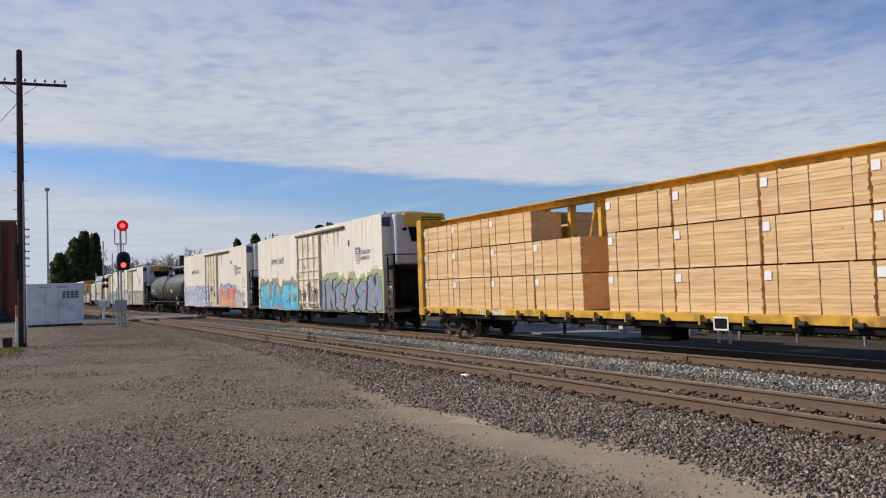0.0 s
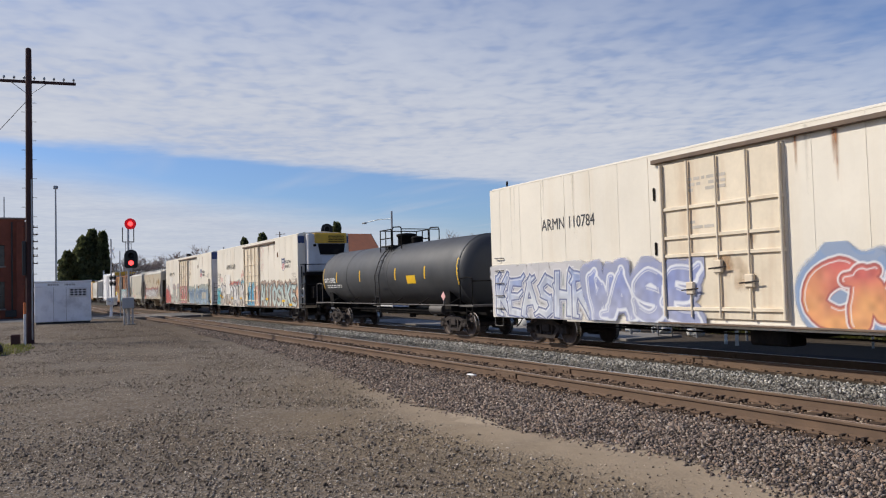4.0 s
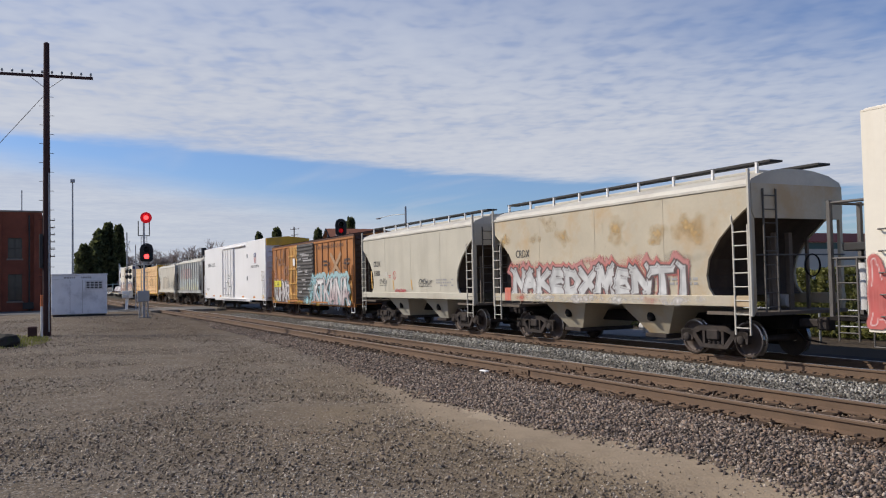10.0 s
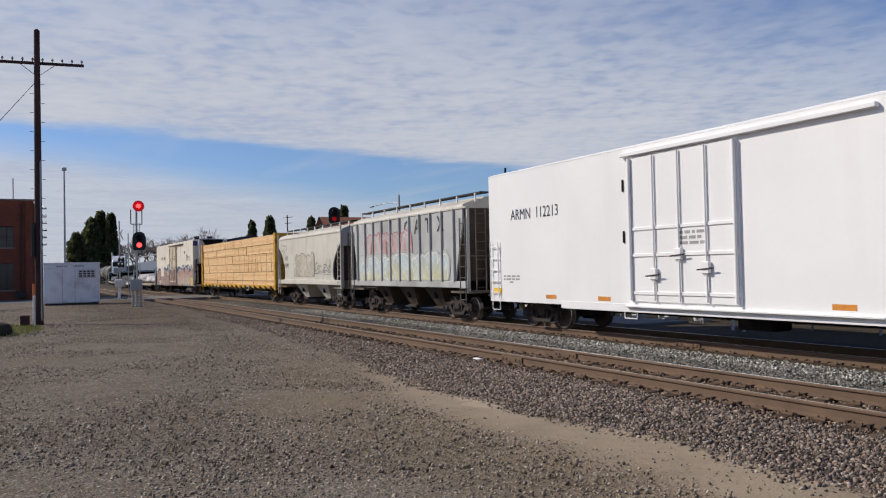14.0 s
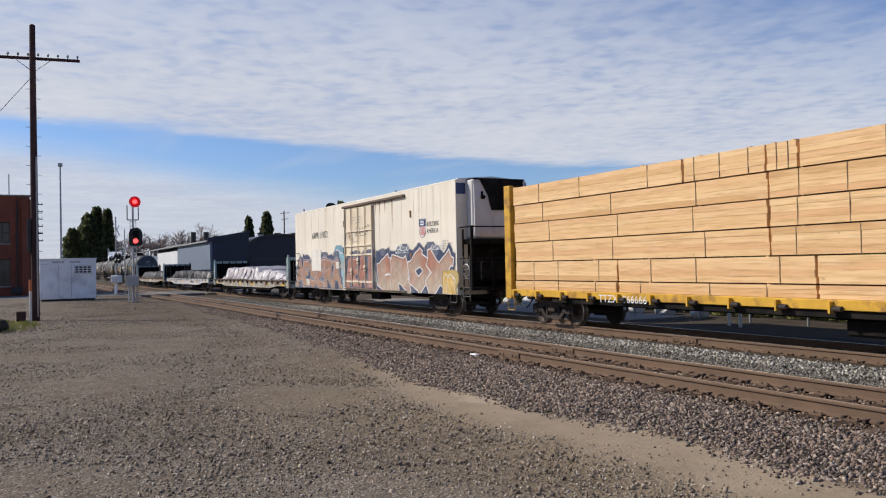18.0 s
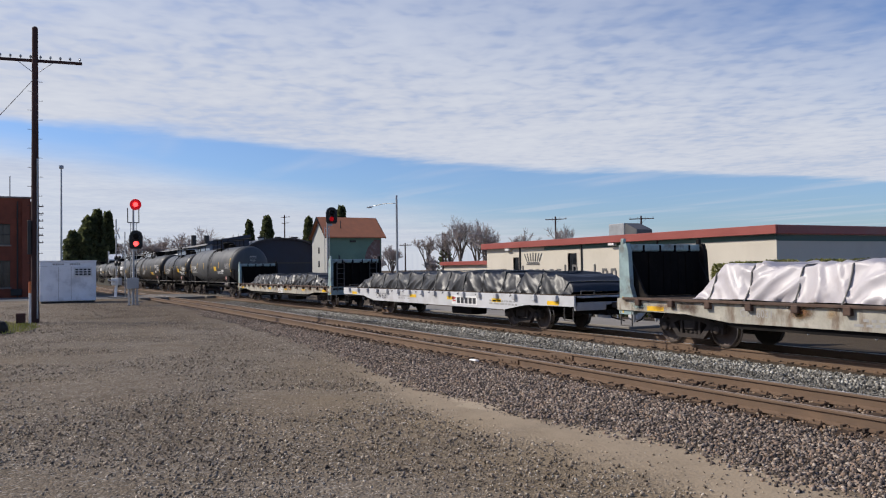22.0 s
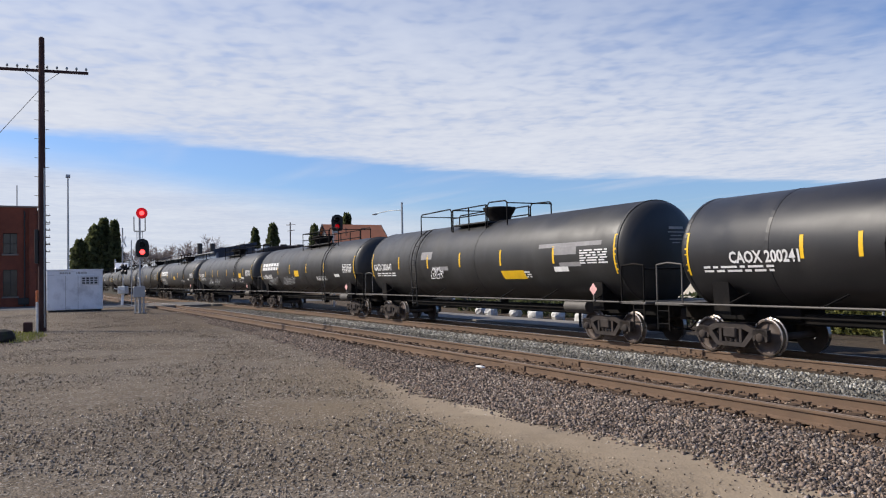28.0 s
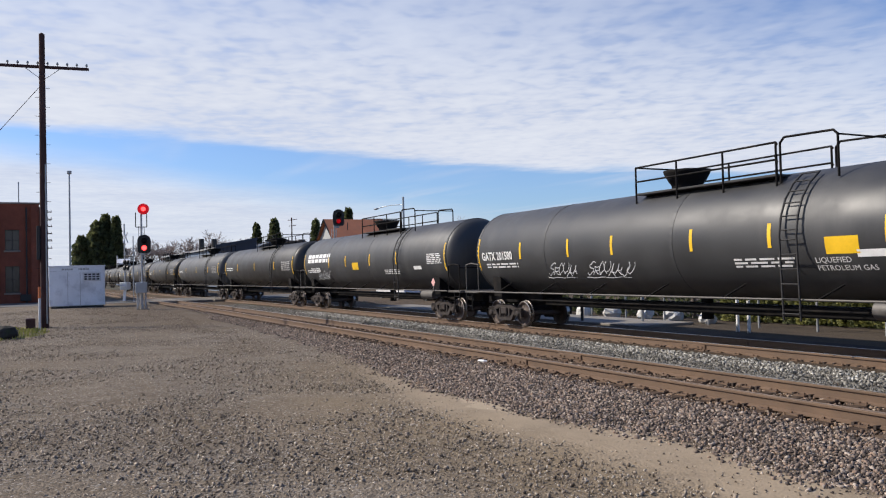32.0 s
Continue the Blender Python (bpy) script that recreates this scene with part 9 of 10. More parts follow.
# ---- signal bungalow, signals, crossing gate ----
def bungalow():
    SILVER = mat("silver_cabinet_paint", (0.80, 0.81, 0.83), 0.45, 0.1, 0.08, 0.8, 14, 0.05, (0.34, 0.34, 0.36), 0.5, 1.1)
    t = thing("signal_bungalow", "silver-grey steel signal equipment bungalow", "cabinet", at=pose(-64.0, 2.95, 0.22, 0, 0, -2))
    # its front looks along +x, towards the viewer
    w, d, h = 3.7, 2.2, 2.95
    part("body", Shape().box(-d, 0, -w / 2, w / 2, 0.12, h, 0.04), SILVER, t)
    part("base", Shape().box(-d + 0.1, -0.1, -w / 2 + 0.1, w / 2 - 0.1, -0.2, 0.12), SIGBLK, t)
    part("roof", Shape().box(-d - 0.06, 0.06, -w / 2 - 0.05, w / 2 + 0.05, h, h + 0.09, 0.02), SILVER, t)
    part("cornice", Shape().box(-0.02, 0.035, -w / 2 - 0.02, w / 2 + 0.02, h - 0.34, h - 0.29), SILVER, t)
    v = part("vent_panel", Shape().box(-0.02, 0.09, 0.37, 1.58, 1.9, 2.54, 0.02), mat("white_vent", (0.62, 0.62, 0.62), 0.5, 0, 0.05), t, "white louvred vent panel")
    for i in range(3):
        for j in range(4):
            part("vent_slot", Shape().box(0.08, 0.098, 0.47 + j * 0.27, 0.67 + j * 0.27, 1.99 + i * 0.17, 2.10 + i * 0.17), SIGBLK, v)
    for k in range(2):
        s = Shape()
        r = random.Random(k)
        y = -1.0 + k * 1.1
        while y < -0.3 + k * 1.1:
            b = r.uniform(0.05, 0.16)
            s.box(0.0, 0.012, y, y + b, h - 0.24, h - 0.12)
            y += b + 0.04
        tagged(part("stencil", s, INKG, t), kind="stuff")
    for y in (-0.62, 0.2):
        part("door_seam", Shape().box(0.0, 0.012, y - 0.012, y + 0.012, 0.2, h - 0.36), INKG, t)
    part("side_conduit", Shape().pipe([(-0.4, -w / 2 - 0.06, 0.1), (-0.4, -w / 2 - 0.06, 1.4), (-0.4, -w / 2, 1.5)], 0.04), GALV, t)


bungalow()


def signal_head(t, x, y, z, lit, label, tall=True):
    """Target with hood; its lamp glows red where lit."""
    if tall:
        h = part("signal_head", Shape().prism([(-0.30, -0.55), (0.30, -0.55), (0.40, -0.42), (0.42, 0.25), (0.33, 0.52), (0.12, 0.64), (-0.12, 0.64), (-0.33, 0.52), (-0.42, 0.25), (-0.40, -0.42)], "x", x - 0.06, x + 0.02), SIGBLK, t, label)
        h.matrix_basis = pose(0, y, z)
        lamps = ((0.24, False), (-0.22, True)) if lit else ((0.24, False), (-0.22, None))
    else:
        ring = [(0.36 * math.cos(2 * math.pi * i / 20), 0.36 * math.sin(2 * math.pi * i / 20)) for i in range(20)]
        h = part("signal_head", Shape().prism(ring, "x", x - 0.06, x + 0.02), LAMPHALO, t, label)
        h.matrix_basis = pose(0, y, z)
        lamps = ((0.0, True),)
    for dz, on in lamps:
        k = 0.16 if tall else 0.15
        part("hood", Shape().lathe([(x, k + 0.05), (x + 0.3, k + 0.04)], "x", (0, 0, dz), 16), SIGBLK if tall else LAMPHALO, h)
        part("lens", Shape().lathe([(x + 0.03, k), (x + 0.07, k * 0.6), (x + 0.08, 0.0)], "x", (0, 0, dz), 16), LAMPRED if on else (SIGBLK if on is False else LAMPHALO), h, "glowing red lamp" if on else "dark lens")
    return h


def near_signal():
    x, y = -55.8, 6.42
    t = thing("railway_signal", "two-headed railway signal showing red lamps", "signal", at=pose(x, y, 0.22, 0, 0, -8))
    part("mast", Shape().rod((0, 0, 0), (0, 0, 6.5), 0.065, 10), MAST, t)
    signal_head(t, 0.12, 0.14, 6.52, True, "round red signal light", False)
    signal_head(t, 0.14, 0.16, 4.2, True, "black signal target with red lamp")
    part("head_bracket", Shape().box(-0.05, 0.12, -0.05, 0.2, 3.5, 3.62), MAST, t)
    # platform frame below the upper head
    for k in (-0.34, 0.34):
        part("frame_upright", Shape().rod((0, k, 5.35), (0, k, 6.3), 0.032, 6), GRATE, t)
    part("frame_foot", Shape().rod((0, -0.34, 5.35), (0, 0.34, 5.35), 0.032, 6), GRATE, t)
    part("junction_box", Shape().box(-0.1, 0.3, -0.42, 0.32, 1.05, 1.75, 0.03), GALV, t, "grey steel junction box")
    for a, b in ((0.05, -0.28), (0.05, -0.05), (0.05, 0.22)):
        part("leg", Shape().rod((a, b, -0.1), (a, b, 1.1), 0.055 if b else 0.08, 8), MAST, t)
    part("base", Shape().box(-0.35, 0.35, -0.4, 0.4, -0.15, 0.06, 0.03), CONC, t)
    ladder(t, -0.25, 0, 0.2, 5.4, 0.35, 18, MAST, "y", 0.012)


near_signal()


def far_signal():
    t = thing("railway_signal", "single-headed black railway signal with red lamp", "signal", at=pose(-55.9, 19.95, 0.1, 0, 0, -12))
    part("mast", Shape().rod((0, -0.25, 0), (0, -0.25, 6.2), 0.06, 10), MAST, t)
    signal_head(t, 0.12, 0.05, 6.15, False, "black signal target with red lamp")
    part("head_bracket", Shape().box(-0.05, 0.1, -0.3, 0.1, 5.45, 5.6), MAST, t)
    part("base", Shape().box(-0.35, 0.35, -0.65, 0.15, -0.15, 0.08, 0.03), CONC, t)
    ladder(t, -0.25, -0.25, 0.2, 5.4, 0.35, 18, MAST, "y", 0.012)


far_signal()


def crossing_gate():
    t = thing("crossing_gate", "white crossing gate mechanism on a short mast", "gate", at=pose(-74.2, 7.15, 0.22, 0, 0, 66))
    part("mast", Shape().rod((0, 0, 0), (0, 0, 6.7), 0.06, 10), MAST, t)
    part("bell_post", Shape().rod((0.9, -0.5, 0), (0.9, -0.5, 5.6), 0.045, 8), MAST, t)
    part("flasher_bracket", Shape().rod((0, 0, 3.9), (0.9, -0.5, 3.9), 0.04, 6), SIGBLK, t)
    part("mechanism", Shape().box(-0.3, 0.35, -0.45, 0.45, 1.05, 1.7, 0.05), mat("white_gate_box", (0.60, 0.60, 0.58), 0.5, 0, 0.08), t, "white gate drive box")
    part("gate_arm", Shape().rod((0.1, -0.1, 1.3), (0.1, -2.3, 1.55), 0.05, 6), CHALK, t, "lowered white gate arm")
    part("leg", Shape().prism([(-0.3, 0), (-0.15, 0), (0.12, 1.1), (-0.05, 1.1)], "x", -0.1, 0.1), CHALK, t)
    part("base", Shape().box(-0.5, 0.5, -0.7, 0.4, -0.15, 0.1, 0.03), CONC, t)
    for z in (2.9, 3.4):
        part("flasher", Shape().rod((0.1, -0.4, z), (0.1, 0.4, z), 0.05, 6), SIGBLK, t)
        for k in (-0.42, 0.42):
            part("flasher_lamp", Shape().lathe([(0.05, 0.0), (0.05, 0.2), (0.2, 0.2)], "x", (0, k, z), 12), SIGBLK, t)
    part("crossbuck", Shape().prism([(-0.6, 5.15), (-0.5, 5.05), (0.6, 5.95), (0.5, 6.05)], "x", 0.06, 0.1), CHALK, t, "white crossbuck board")
    part("crossbuck", Shape().prism([(0.6, 5.15), (0.5, 5.05), (-0.6, 5.95), (-0.5, 6.05)], "x", 0.11, 0.14), CHALK, t, "white crossbuck board")


crossing_gate()

# ---- brick building ----
BRICKW = mat("red_brick", (0.215, 0.070, 0.044), 0.85, 0, 0.2, 0.8, 9, 0.3, (0.14, 0.046, 0.030), 0.5, 0.6)
GLASSD = mat("dark_window_glass", (0.015, 0.017, 0.02), 0.12, 0, 0.2, 2, 20, 0.0)
SILL = mat("stone_sill", (0.24, 0.20, 0.17), 0.8, 0, 0.15, 2, 20, 0.1)


def wall_with_openings(x0, x1, ya, yb, z0, z1, holes):
    """A wall across y with rectangular holes (y0, y1, z0, z1)."""
    s = Shape()
    ys = sorted({ya, yb, *[h[0] for h in holes], *[h[1] for h in holes]})
    zs = sorted({z0, z1, *[h[2] for h in holes], *[h[3] for h in holes]})
    for a, b in zip(ys, ys[1:]):
        for c, d in zip(zs, zs[1:]):
            m = ((a + b) / 2, (c + d) / 2)
            if not any(h[0] < m[0] < h[1] and h[2] < m[1] < h[3] for h in holes):
                s.box(x0, x1, a, b, c, d)
    return s.weld()


def brick_building():
    t = thing("brick_building", "two-storey red brick building with dark windows", "building")
    holes = []
    for i in range(4):
        y1 = -0.95 - i * 3.1
        holes += [(y1 - 1.15, y1, 1.15, 3.6), (y1 - 1.15, y1, 5.03, 6.94)]
    part("wall", wall_with_openings(-84.0, -83.5, -15, 0.7, 0.1, 9.3, holes), BRICKW, t, "red brick wall")
    part("wall", Shape().box(-104, -84.0, 0.2, 0.7, 0.1, 9.3), BRICKW, t)
    part("wall", Shape().box(-104, -84.0, -15, -14.5, 0.1, 9.3), BRICKW, t)
    part("wall", Shape().box(-104.5, -104, -15, 0.7, 0.1, 9.3), BRICKW, t)
    part("floor_slab", Shape().box(-104, -84, -14.5, 0.2, 4.6, 4.8), BRICKW, t)
    part("roof", Shape().box(-104, -84, -14.5, 0.2, 8.7, 8.9), SIGBLK, t)
    part("parapet_cap", Shape().box(-84.1, -83.4, -15.1, 0.8, 9.3, 9.45, 0.02), SILL, t)
    for y in (0.3, -2.9, -6.0, -9.1):
        part("pilaster", Shape().box(-83.52, -83.3, y - 0.3, y + 0.3, 0.1, 9.1, 0.02), BRICKW, t)
    part("downpipe", Shape().rod((-83.35, -0.36, 0.2), (-83.35, -0.36, 9.0), 0.07, 8), SIGBLK, t)
    for y0, y1, z0, z1 in holes:
        w = part("window", Shape().box(-83.85, -83.8, y0, y1, z0, z1), GLASSD, t, "dark multi-pane window")
        part("sill", Shape().box(-83.6, -83.38, y0 - 0.1, y1 + 0.1, z0 - 0.14, z0, 0.01), SILL, w)
        for k in (0.0, 0.5, 1.0):
            y = y0 + (y1 - y0) * k
            part("mullion", Shape().box(-83.8, -83.74, y - 0.035, y + 0.035, z0, z1), SIGBLK, w)
        for k in (0.02, 0.5, 0.98):
            z = z0 + (z1 - z0) * k
            part("mullion", Shape().box(-83.8, -83.74, y0, y1, z - 0.03, z + 0.03), SIGBLK, w)
    for y in (-1.0, -3.6):
        part("roof_pipe", Shape().rod((-86, y, 8.9), (-86, y, 11.6), 0.05, 6), GALV, t)
    part("utility_box", Shape().box(-83.3, -82.9, -0.9, 0.0, 0.4, 1.0, 0.03), SIGBLK, t)


brick_building()

# ---- store with a red fascia ----
CREAM = mat("cream_stucco_wall", (0.60, 0.55, 0.46), 0.85, 0, 0.05, 0.4, 16, 0.1, (0.48, 0.43, 0.35), 0.3, 0.5)
REDF = mat("red_metal_fascia", (0.30, 0.07, 0.055), 0.5, 0, 0.08, 0.6, 14, 0.05)
SIGNG = mat("grey_sign_paint", (0.13, 0.125, 0.12), 0.6, 0, 0.1, 2, 20, 0.0)
GREENB = mat("dull_green_band", (0.06, 0.12, 0.10), 0.6, 0, 0.1, 0.8, 14, 0.05)


def store():
    t = thing("store_building", "low cream store with red fascia and dark letters", "building")
    x0, x1, y0, y1 = -76.0, -37.8, 45.0, 74.0
    holes = [(x, x + 1.5, 0.0, 2.2) for x in (-73.5,)] + [(-70.6, -69.6, 1.6, 3.4), (-61.2, -59.9, 1.6, 3.6)]
    w = Shape()
    xs = sorted({x0, x1, *[h[0] for h in holes], *[h[1] for h in holes]})
    zs = sorted({0.0, 4.4, *[h[2] for h in holes], *[h[3] for h in holes]})
    for a, b in zip(xs, xs[1:]):
        for c, d in zip(zs, zs[1:]):
            if not any(h[0] < (a + b) / 2 < h[1] and h[2] < (c + d) / 2 < h[3] for h in holes):
                w.box(a, b, y0, y0 + 0.3, c, d)
    part("wall", w.weld(), CREAM, t, "cream stucco wall")
    part("wall", Shape().box(x1 - 0.3, x1, y0 + 0.3, y1, 0, 4.4), CREAM, t)
    part("wall", Shape().box(x0, x0 + 0.3, y0 + 0.3, y1, 0, 4.4), CREAM, t)
    part("wall", Shape().box(x0, x1, y1, y1 + 0.3, 0, 4.4), CREAM, t)
    part("roof", Shape().box(x0, x1, y0, y1, 4.4, 4.55), SILL, t)
    part("fascia", Shape().box(x0 - 0.5, x1 + 0.35, y0 - 0.45, y0 - 0.3, 4.35, 4.97, 0.03), REDF, t, "red metal fascia")
    part("fascia", Shape().box(x1 + 0.2, x1 + 0.35, y0 - 0.3, y1, 4.35, 4.97, 0.03), REDF, t, "red metal fascia")
    part("soffit", Shape().box(x0 - 0.4, x1 + 0.2, y0 - 0.3, y0 + 0.05, 4.35, 4.42), SILL, t)
    part("green_band", Shape().box(x0 + 11, x1 + 0.03, y0 - 0.03, y0 + 0.02, 4.0, 4.34), GREENB, t)
    part("green_band", Shape().box(x1 - 0.02, x1 + 0.03, y0, y1, 3.9, 4.34), GREENB, t)
    for x in (-69.3, -59.1, -49.2):
        part("downpipe", Shape().box(x - 0.06, x + 0.06, y0 - 0.12, y0, 0, 4.35), SIGBLK, t)
    for x0_, x1_, z0, z1 in holes:
        g = part("window", Shape().box(x0_, x1_, y0 + 0.12, y0 + 0.16, z0, z1), GLASSD, t, "dark window")
        part("window_frame", Shape().box(x0_ - 0.06, x0_, y0 - 0.02, y0 + 0.2, z0, z1), SILL, g)
        part("window_frame", Shape().box(x1_, x1_ + 0.06, y0 - 0.02, y0 + 0.2, z0, z1), SILL, g)
    # crown emblem and sign letters, as plain shapes
    crown = Shape()
    for i in range(7):
        u = -1.26 + i * 0.42
        lean = u * 0.22
        crown.prism([(-67.0 + u * 0.85 - 0.07, 2.95), (-67.0 + u * 0.85 + 0.07, 2.95), (-67.0 + u + lean + 0.05, 3.8 - abs(u) * 0.06), (-67.0 + u + lean - 0.05, 3.8 - abs(u) * 0.06)], "y", y0 - 0.05, y0 - 0.005)
    crown.box(-68.1, -65.9, y0 - 0.06, y0 - 0.005, 2.62, 2.74)
    crown.box(-68.0, -66.0, y0 - 0.06, y0 - 0.005, 2.80, 2.88)
    part("crown_emblem", crown, SIGNG, t, "grey crown emblem")
    r = random.Random(3)
    for n, x, pitch in ((8, -68.95, 1.2), (6, -57.37, 1.155)):
        for i in range(n):
            tall = i == 0 or r.random() < 0.2
            hh = 1.0 if tall else 0.62
            s = Shape().box(x, x + 0.2, y0 - 0.06, y0 - 0.005, 1.55, 1.55 + hh)
            if i and i % 3:
                s.box(x + 0.2, x + 0.62, y0 - 0.06, y0 - 0.005, 1.55 + hh - 0.2, 1.55 + hh)
                s.box(x + 0.55, x + 0.75, y0 - 0.06, y0 - 0.005, 1.55, 1.55 + hh - 0.2)
            elif i:
                s.box(x + 0.2, x + 0.7, y0 - 0.06, y0 - 0.005, 1.55, 1.72)
            part("sign_bar", s, SIGNG, t)
            x += pitch
    for x in (-71.3, -54.6):
        part("wall_light", Shape().box(x - 0.4, x + 0.4, y0 - 0.4, y0, 4.1, 4.35, 0.05), CHALK, t)
    # annex on the left
    part("annex_wall", Shape().box(-90, -76.0, 47, 60, 0, 2.9), CREAM, t)
    part("annex_fascia", Shape().box(-90.3, -76.0, 46.6, 46.9, 2.75, 3.2, 0.02), REDF, t)
    part("annex_roof", Shape().box(-90.2, -76.0, 46.9, 60, 2.9, 3.05), SILL, t)
    u = thing("rooftop_unit", "grey rooftop air handling unit", "air conditioner", at=pose(-59.0, 50.0, 4.55))
    part("housing", Shape().box(-1.2, 1.0, -1.0, 1.0, 0.1, 1.75, 0.05), GALV, u)
    part("intake", Shape().prism([(1.0, 0.3), (2.6, 0.3), (2.6, 1.1), (1.0, 1.75)], "y", -0.9, 0.9), mat("dark_vent_metal", (0.10, 0.10, 0.105), 0.6, 0.3, 0.2), u)
    part("curb", Shape().box(-1.3, 2.6, -1.05, 1.05, 0.0, 0.12), SIGBLK, u)


store()


# ---- green house with an orange roof ----
def house():
    t = thing("green_house", "green mural-painted house with orange roof", "house", at=pose(-100, 35.2, 0))
    GREENW = mat("green_mural_wall", (0.14, 0.235, 0.18), 0.8, 0, 0.12, 0.35, 8, 0.05, (0.05, 0.10, 0.09), 0.5, 0.3)
    GREYS = mat("pale_grey_siding", (0.40, 0.40, 0.38), 0.8, 0, 0.06, 0.8, 14, 0.1)
    OROOF = mat("orange_roof_shingle", (0.42, 0.155, 0.075), 0.8, 0, 0.12, 1.2, 10, 0.2)
    w, d, e, rz = 7.6, 6.0, 6.9, 9.3
    part("front_wall", Shape().box(-0.2, 0, 0, w, 0, e), GREENW, t, "green painted wall")
    for y in (0.0, w - 0.2):
        part("gable_wall", Shape().prism([(-d, 0), (-0.2, 0), (-0.2, e), (-d / 2, rz - 0.1), (-d, e)], "y", y, y + 0.2), GREYS, t, "pale grey gable wall")
    part("back_wall", Shape().box(-d - 0.2, -d, 0, w, 0, e), GREYS, t)
    for sgn in (0, 1):
        a = (-d / 2, rz) if sgn == 0 else (-d / 2, rz)
        b = (0.5, e - 0.35) if sgn == 0 else (-d - 0.5, e - 0.35)
        part("roof_slope", Shape().prism([a, b, (b[0], b[1] + 0.16), (a[0], a[1] + 0.18)], "y", -0.5, w + 0.5), OROOF, t, "orange shingled roof slope")
    for y in (-0.5, w + 0.42):
        part("barge_board", Shape().prism([(-d / 2, rz - 0.05), (0.5, e - 0.42), (0.5, e - 0.2), (-d / 2, rz + 0.2)], "y", y, y + 0.08), SIGBLK, t)
        part("barge_board", Shape().prism([(-d / 2, rz - 0.05), (-d - 0.5, e - 0.42), (-d - 0.5, e - 0.2), (-d / 2, rz + 0.2)], "y", y, y + 0.08), SIGBLK, t)
    for z in (2.8, 4.6):
        part("side_window", Shape().box(-3.6, -3.1, -0.03, 0.02, z, z + 0.8), GLASSD, t)
    part("wall_light", Shape().box(0, 0.25, 3.1, 3.9, e - 0.9, e - 0.65, 0.03), SIGBLK, t)
    # mural patches as flat colour fields
    blobs = [((0.3, 0.32, 0.12), [(4.2, 0.2), (7.4, 0.2), (5.6, 1.6), (5.0, 2.7), (4.4, 1.9)]), ((0.16, 0.09, 0.075), [(5.4, 0.3), (7.45, 0.3), (7.45, 6.3), (6.6, 6.4), (5.6, 5.2), (5.2, 4.0), (5.6, 2.0)]), ((0.03, 0.045, 0.045), [(1.5, 2.6), (1.8, 2.5), (1.75, 4.2), (1.5, 4.4)]), ((0.13, 0.24, 0.17), [(2.2, 1.0), (4.0, 0.6), (4.4, 2.8), (3.2, 4.2), (2.4, 3.4)])]
    for i, (rgb, pts) in enumerate(blobs):
        g = Shape().add([(0.006 + 0.004 * i, y, z) for y, z in pts], [tuple(range(len(pts)))])
        part("mural_patch", g, spray(rgb), t, "painted mural field")
    part("vent_pipe", Shape().rod((-1.0, 2.2, 7.6), (-1.0, 2.2, 8.9), 0.06, 6), SIGBLK, t)


house()


# ---- arched warehouses ----
def quonset(x, y, turn, w, length, h, label):
    NAVYW = mat("dark_navy_end_wall", (0.030, 0.040, 0.062), 0.7, 0, 0.2, 0.5, 12, 0.05)
    ROOFG = mat("dark_arched_roof", (0.060, 0.062, 0.068), 0.5, 0.3, 0.1, 0.4, 12, 0.05)
    t = thing("arched_warehouse", label, "building", "arched warehouses", at=pose(x, y, 0, 0, 0, turn))
    n, base = 18, h * 0.68
    arc = [(w / 2 * math.cos(math.pi * i / n), base + (h - base) * math.sin(math.pi * i / n) ** 0.7) for i in range(n + 1)]
    out = [(u * 1.02, v + 0.18) for u, v in arc]
    part("end_wall", Shape().prism([(-w / 2, 0), (w / 2, 0)] + arc, "x", -0.15, 0.0), NAVYW, t, "dark navy arched end wall")
    s = Shape()
    for (a, b), (c, d), (e, f), (g, k) in zip(arc, arc[1:], out, out[1:]):
        s.prism([(a, b), (c, d), (g, k), (e, f)], "x", -length, 0.5)
    part("arched_roof", s.weld(), ROOFG, t, "dark arched sheet roof")
    for k in (-1, 1):
        part("side_wall", Shape().box(-length, 0, k * w / 2 - 0.1, k * w / 2 + 0.1, 0, 2.8), mat("white_side_wall", (0.55, 0.56, 0.58), 0.7, 0, 0.08), t)
    for i in range(3):
        part("roof_vent", Shape().rod((-2, -w / 4 + i * 2.5, h - 0.6), (-2, -w / 4 + i * 2.5, h + 0.2), 0.4, 10), GALV, t)
        part("vent_cowl", Shape().rod((-2, -w / 4 + i * 2.5, h + 0.2), (-2, -w / 4 + i * 2.5, h + 0.4), 0.5, 10), SIGBLK, t)
    part("wall_band", Shape().box(0.0, 0.05, -w / 2 + 0.6, w / 2 - 0.6, 3.4, 3.6), ROOFG, t)


quonset(-168, 41, -4, 22, 40, 8.7, "dark warehouse with an arched roof and vents")
quonset(-113, 33, 0, 10.2, 60, 6.9, "dark navy hall with a low arched roof")


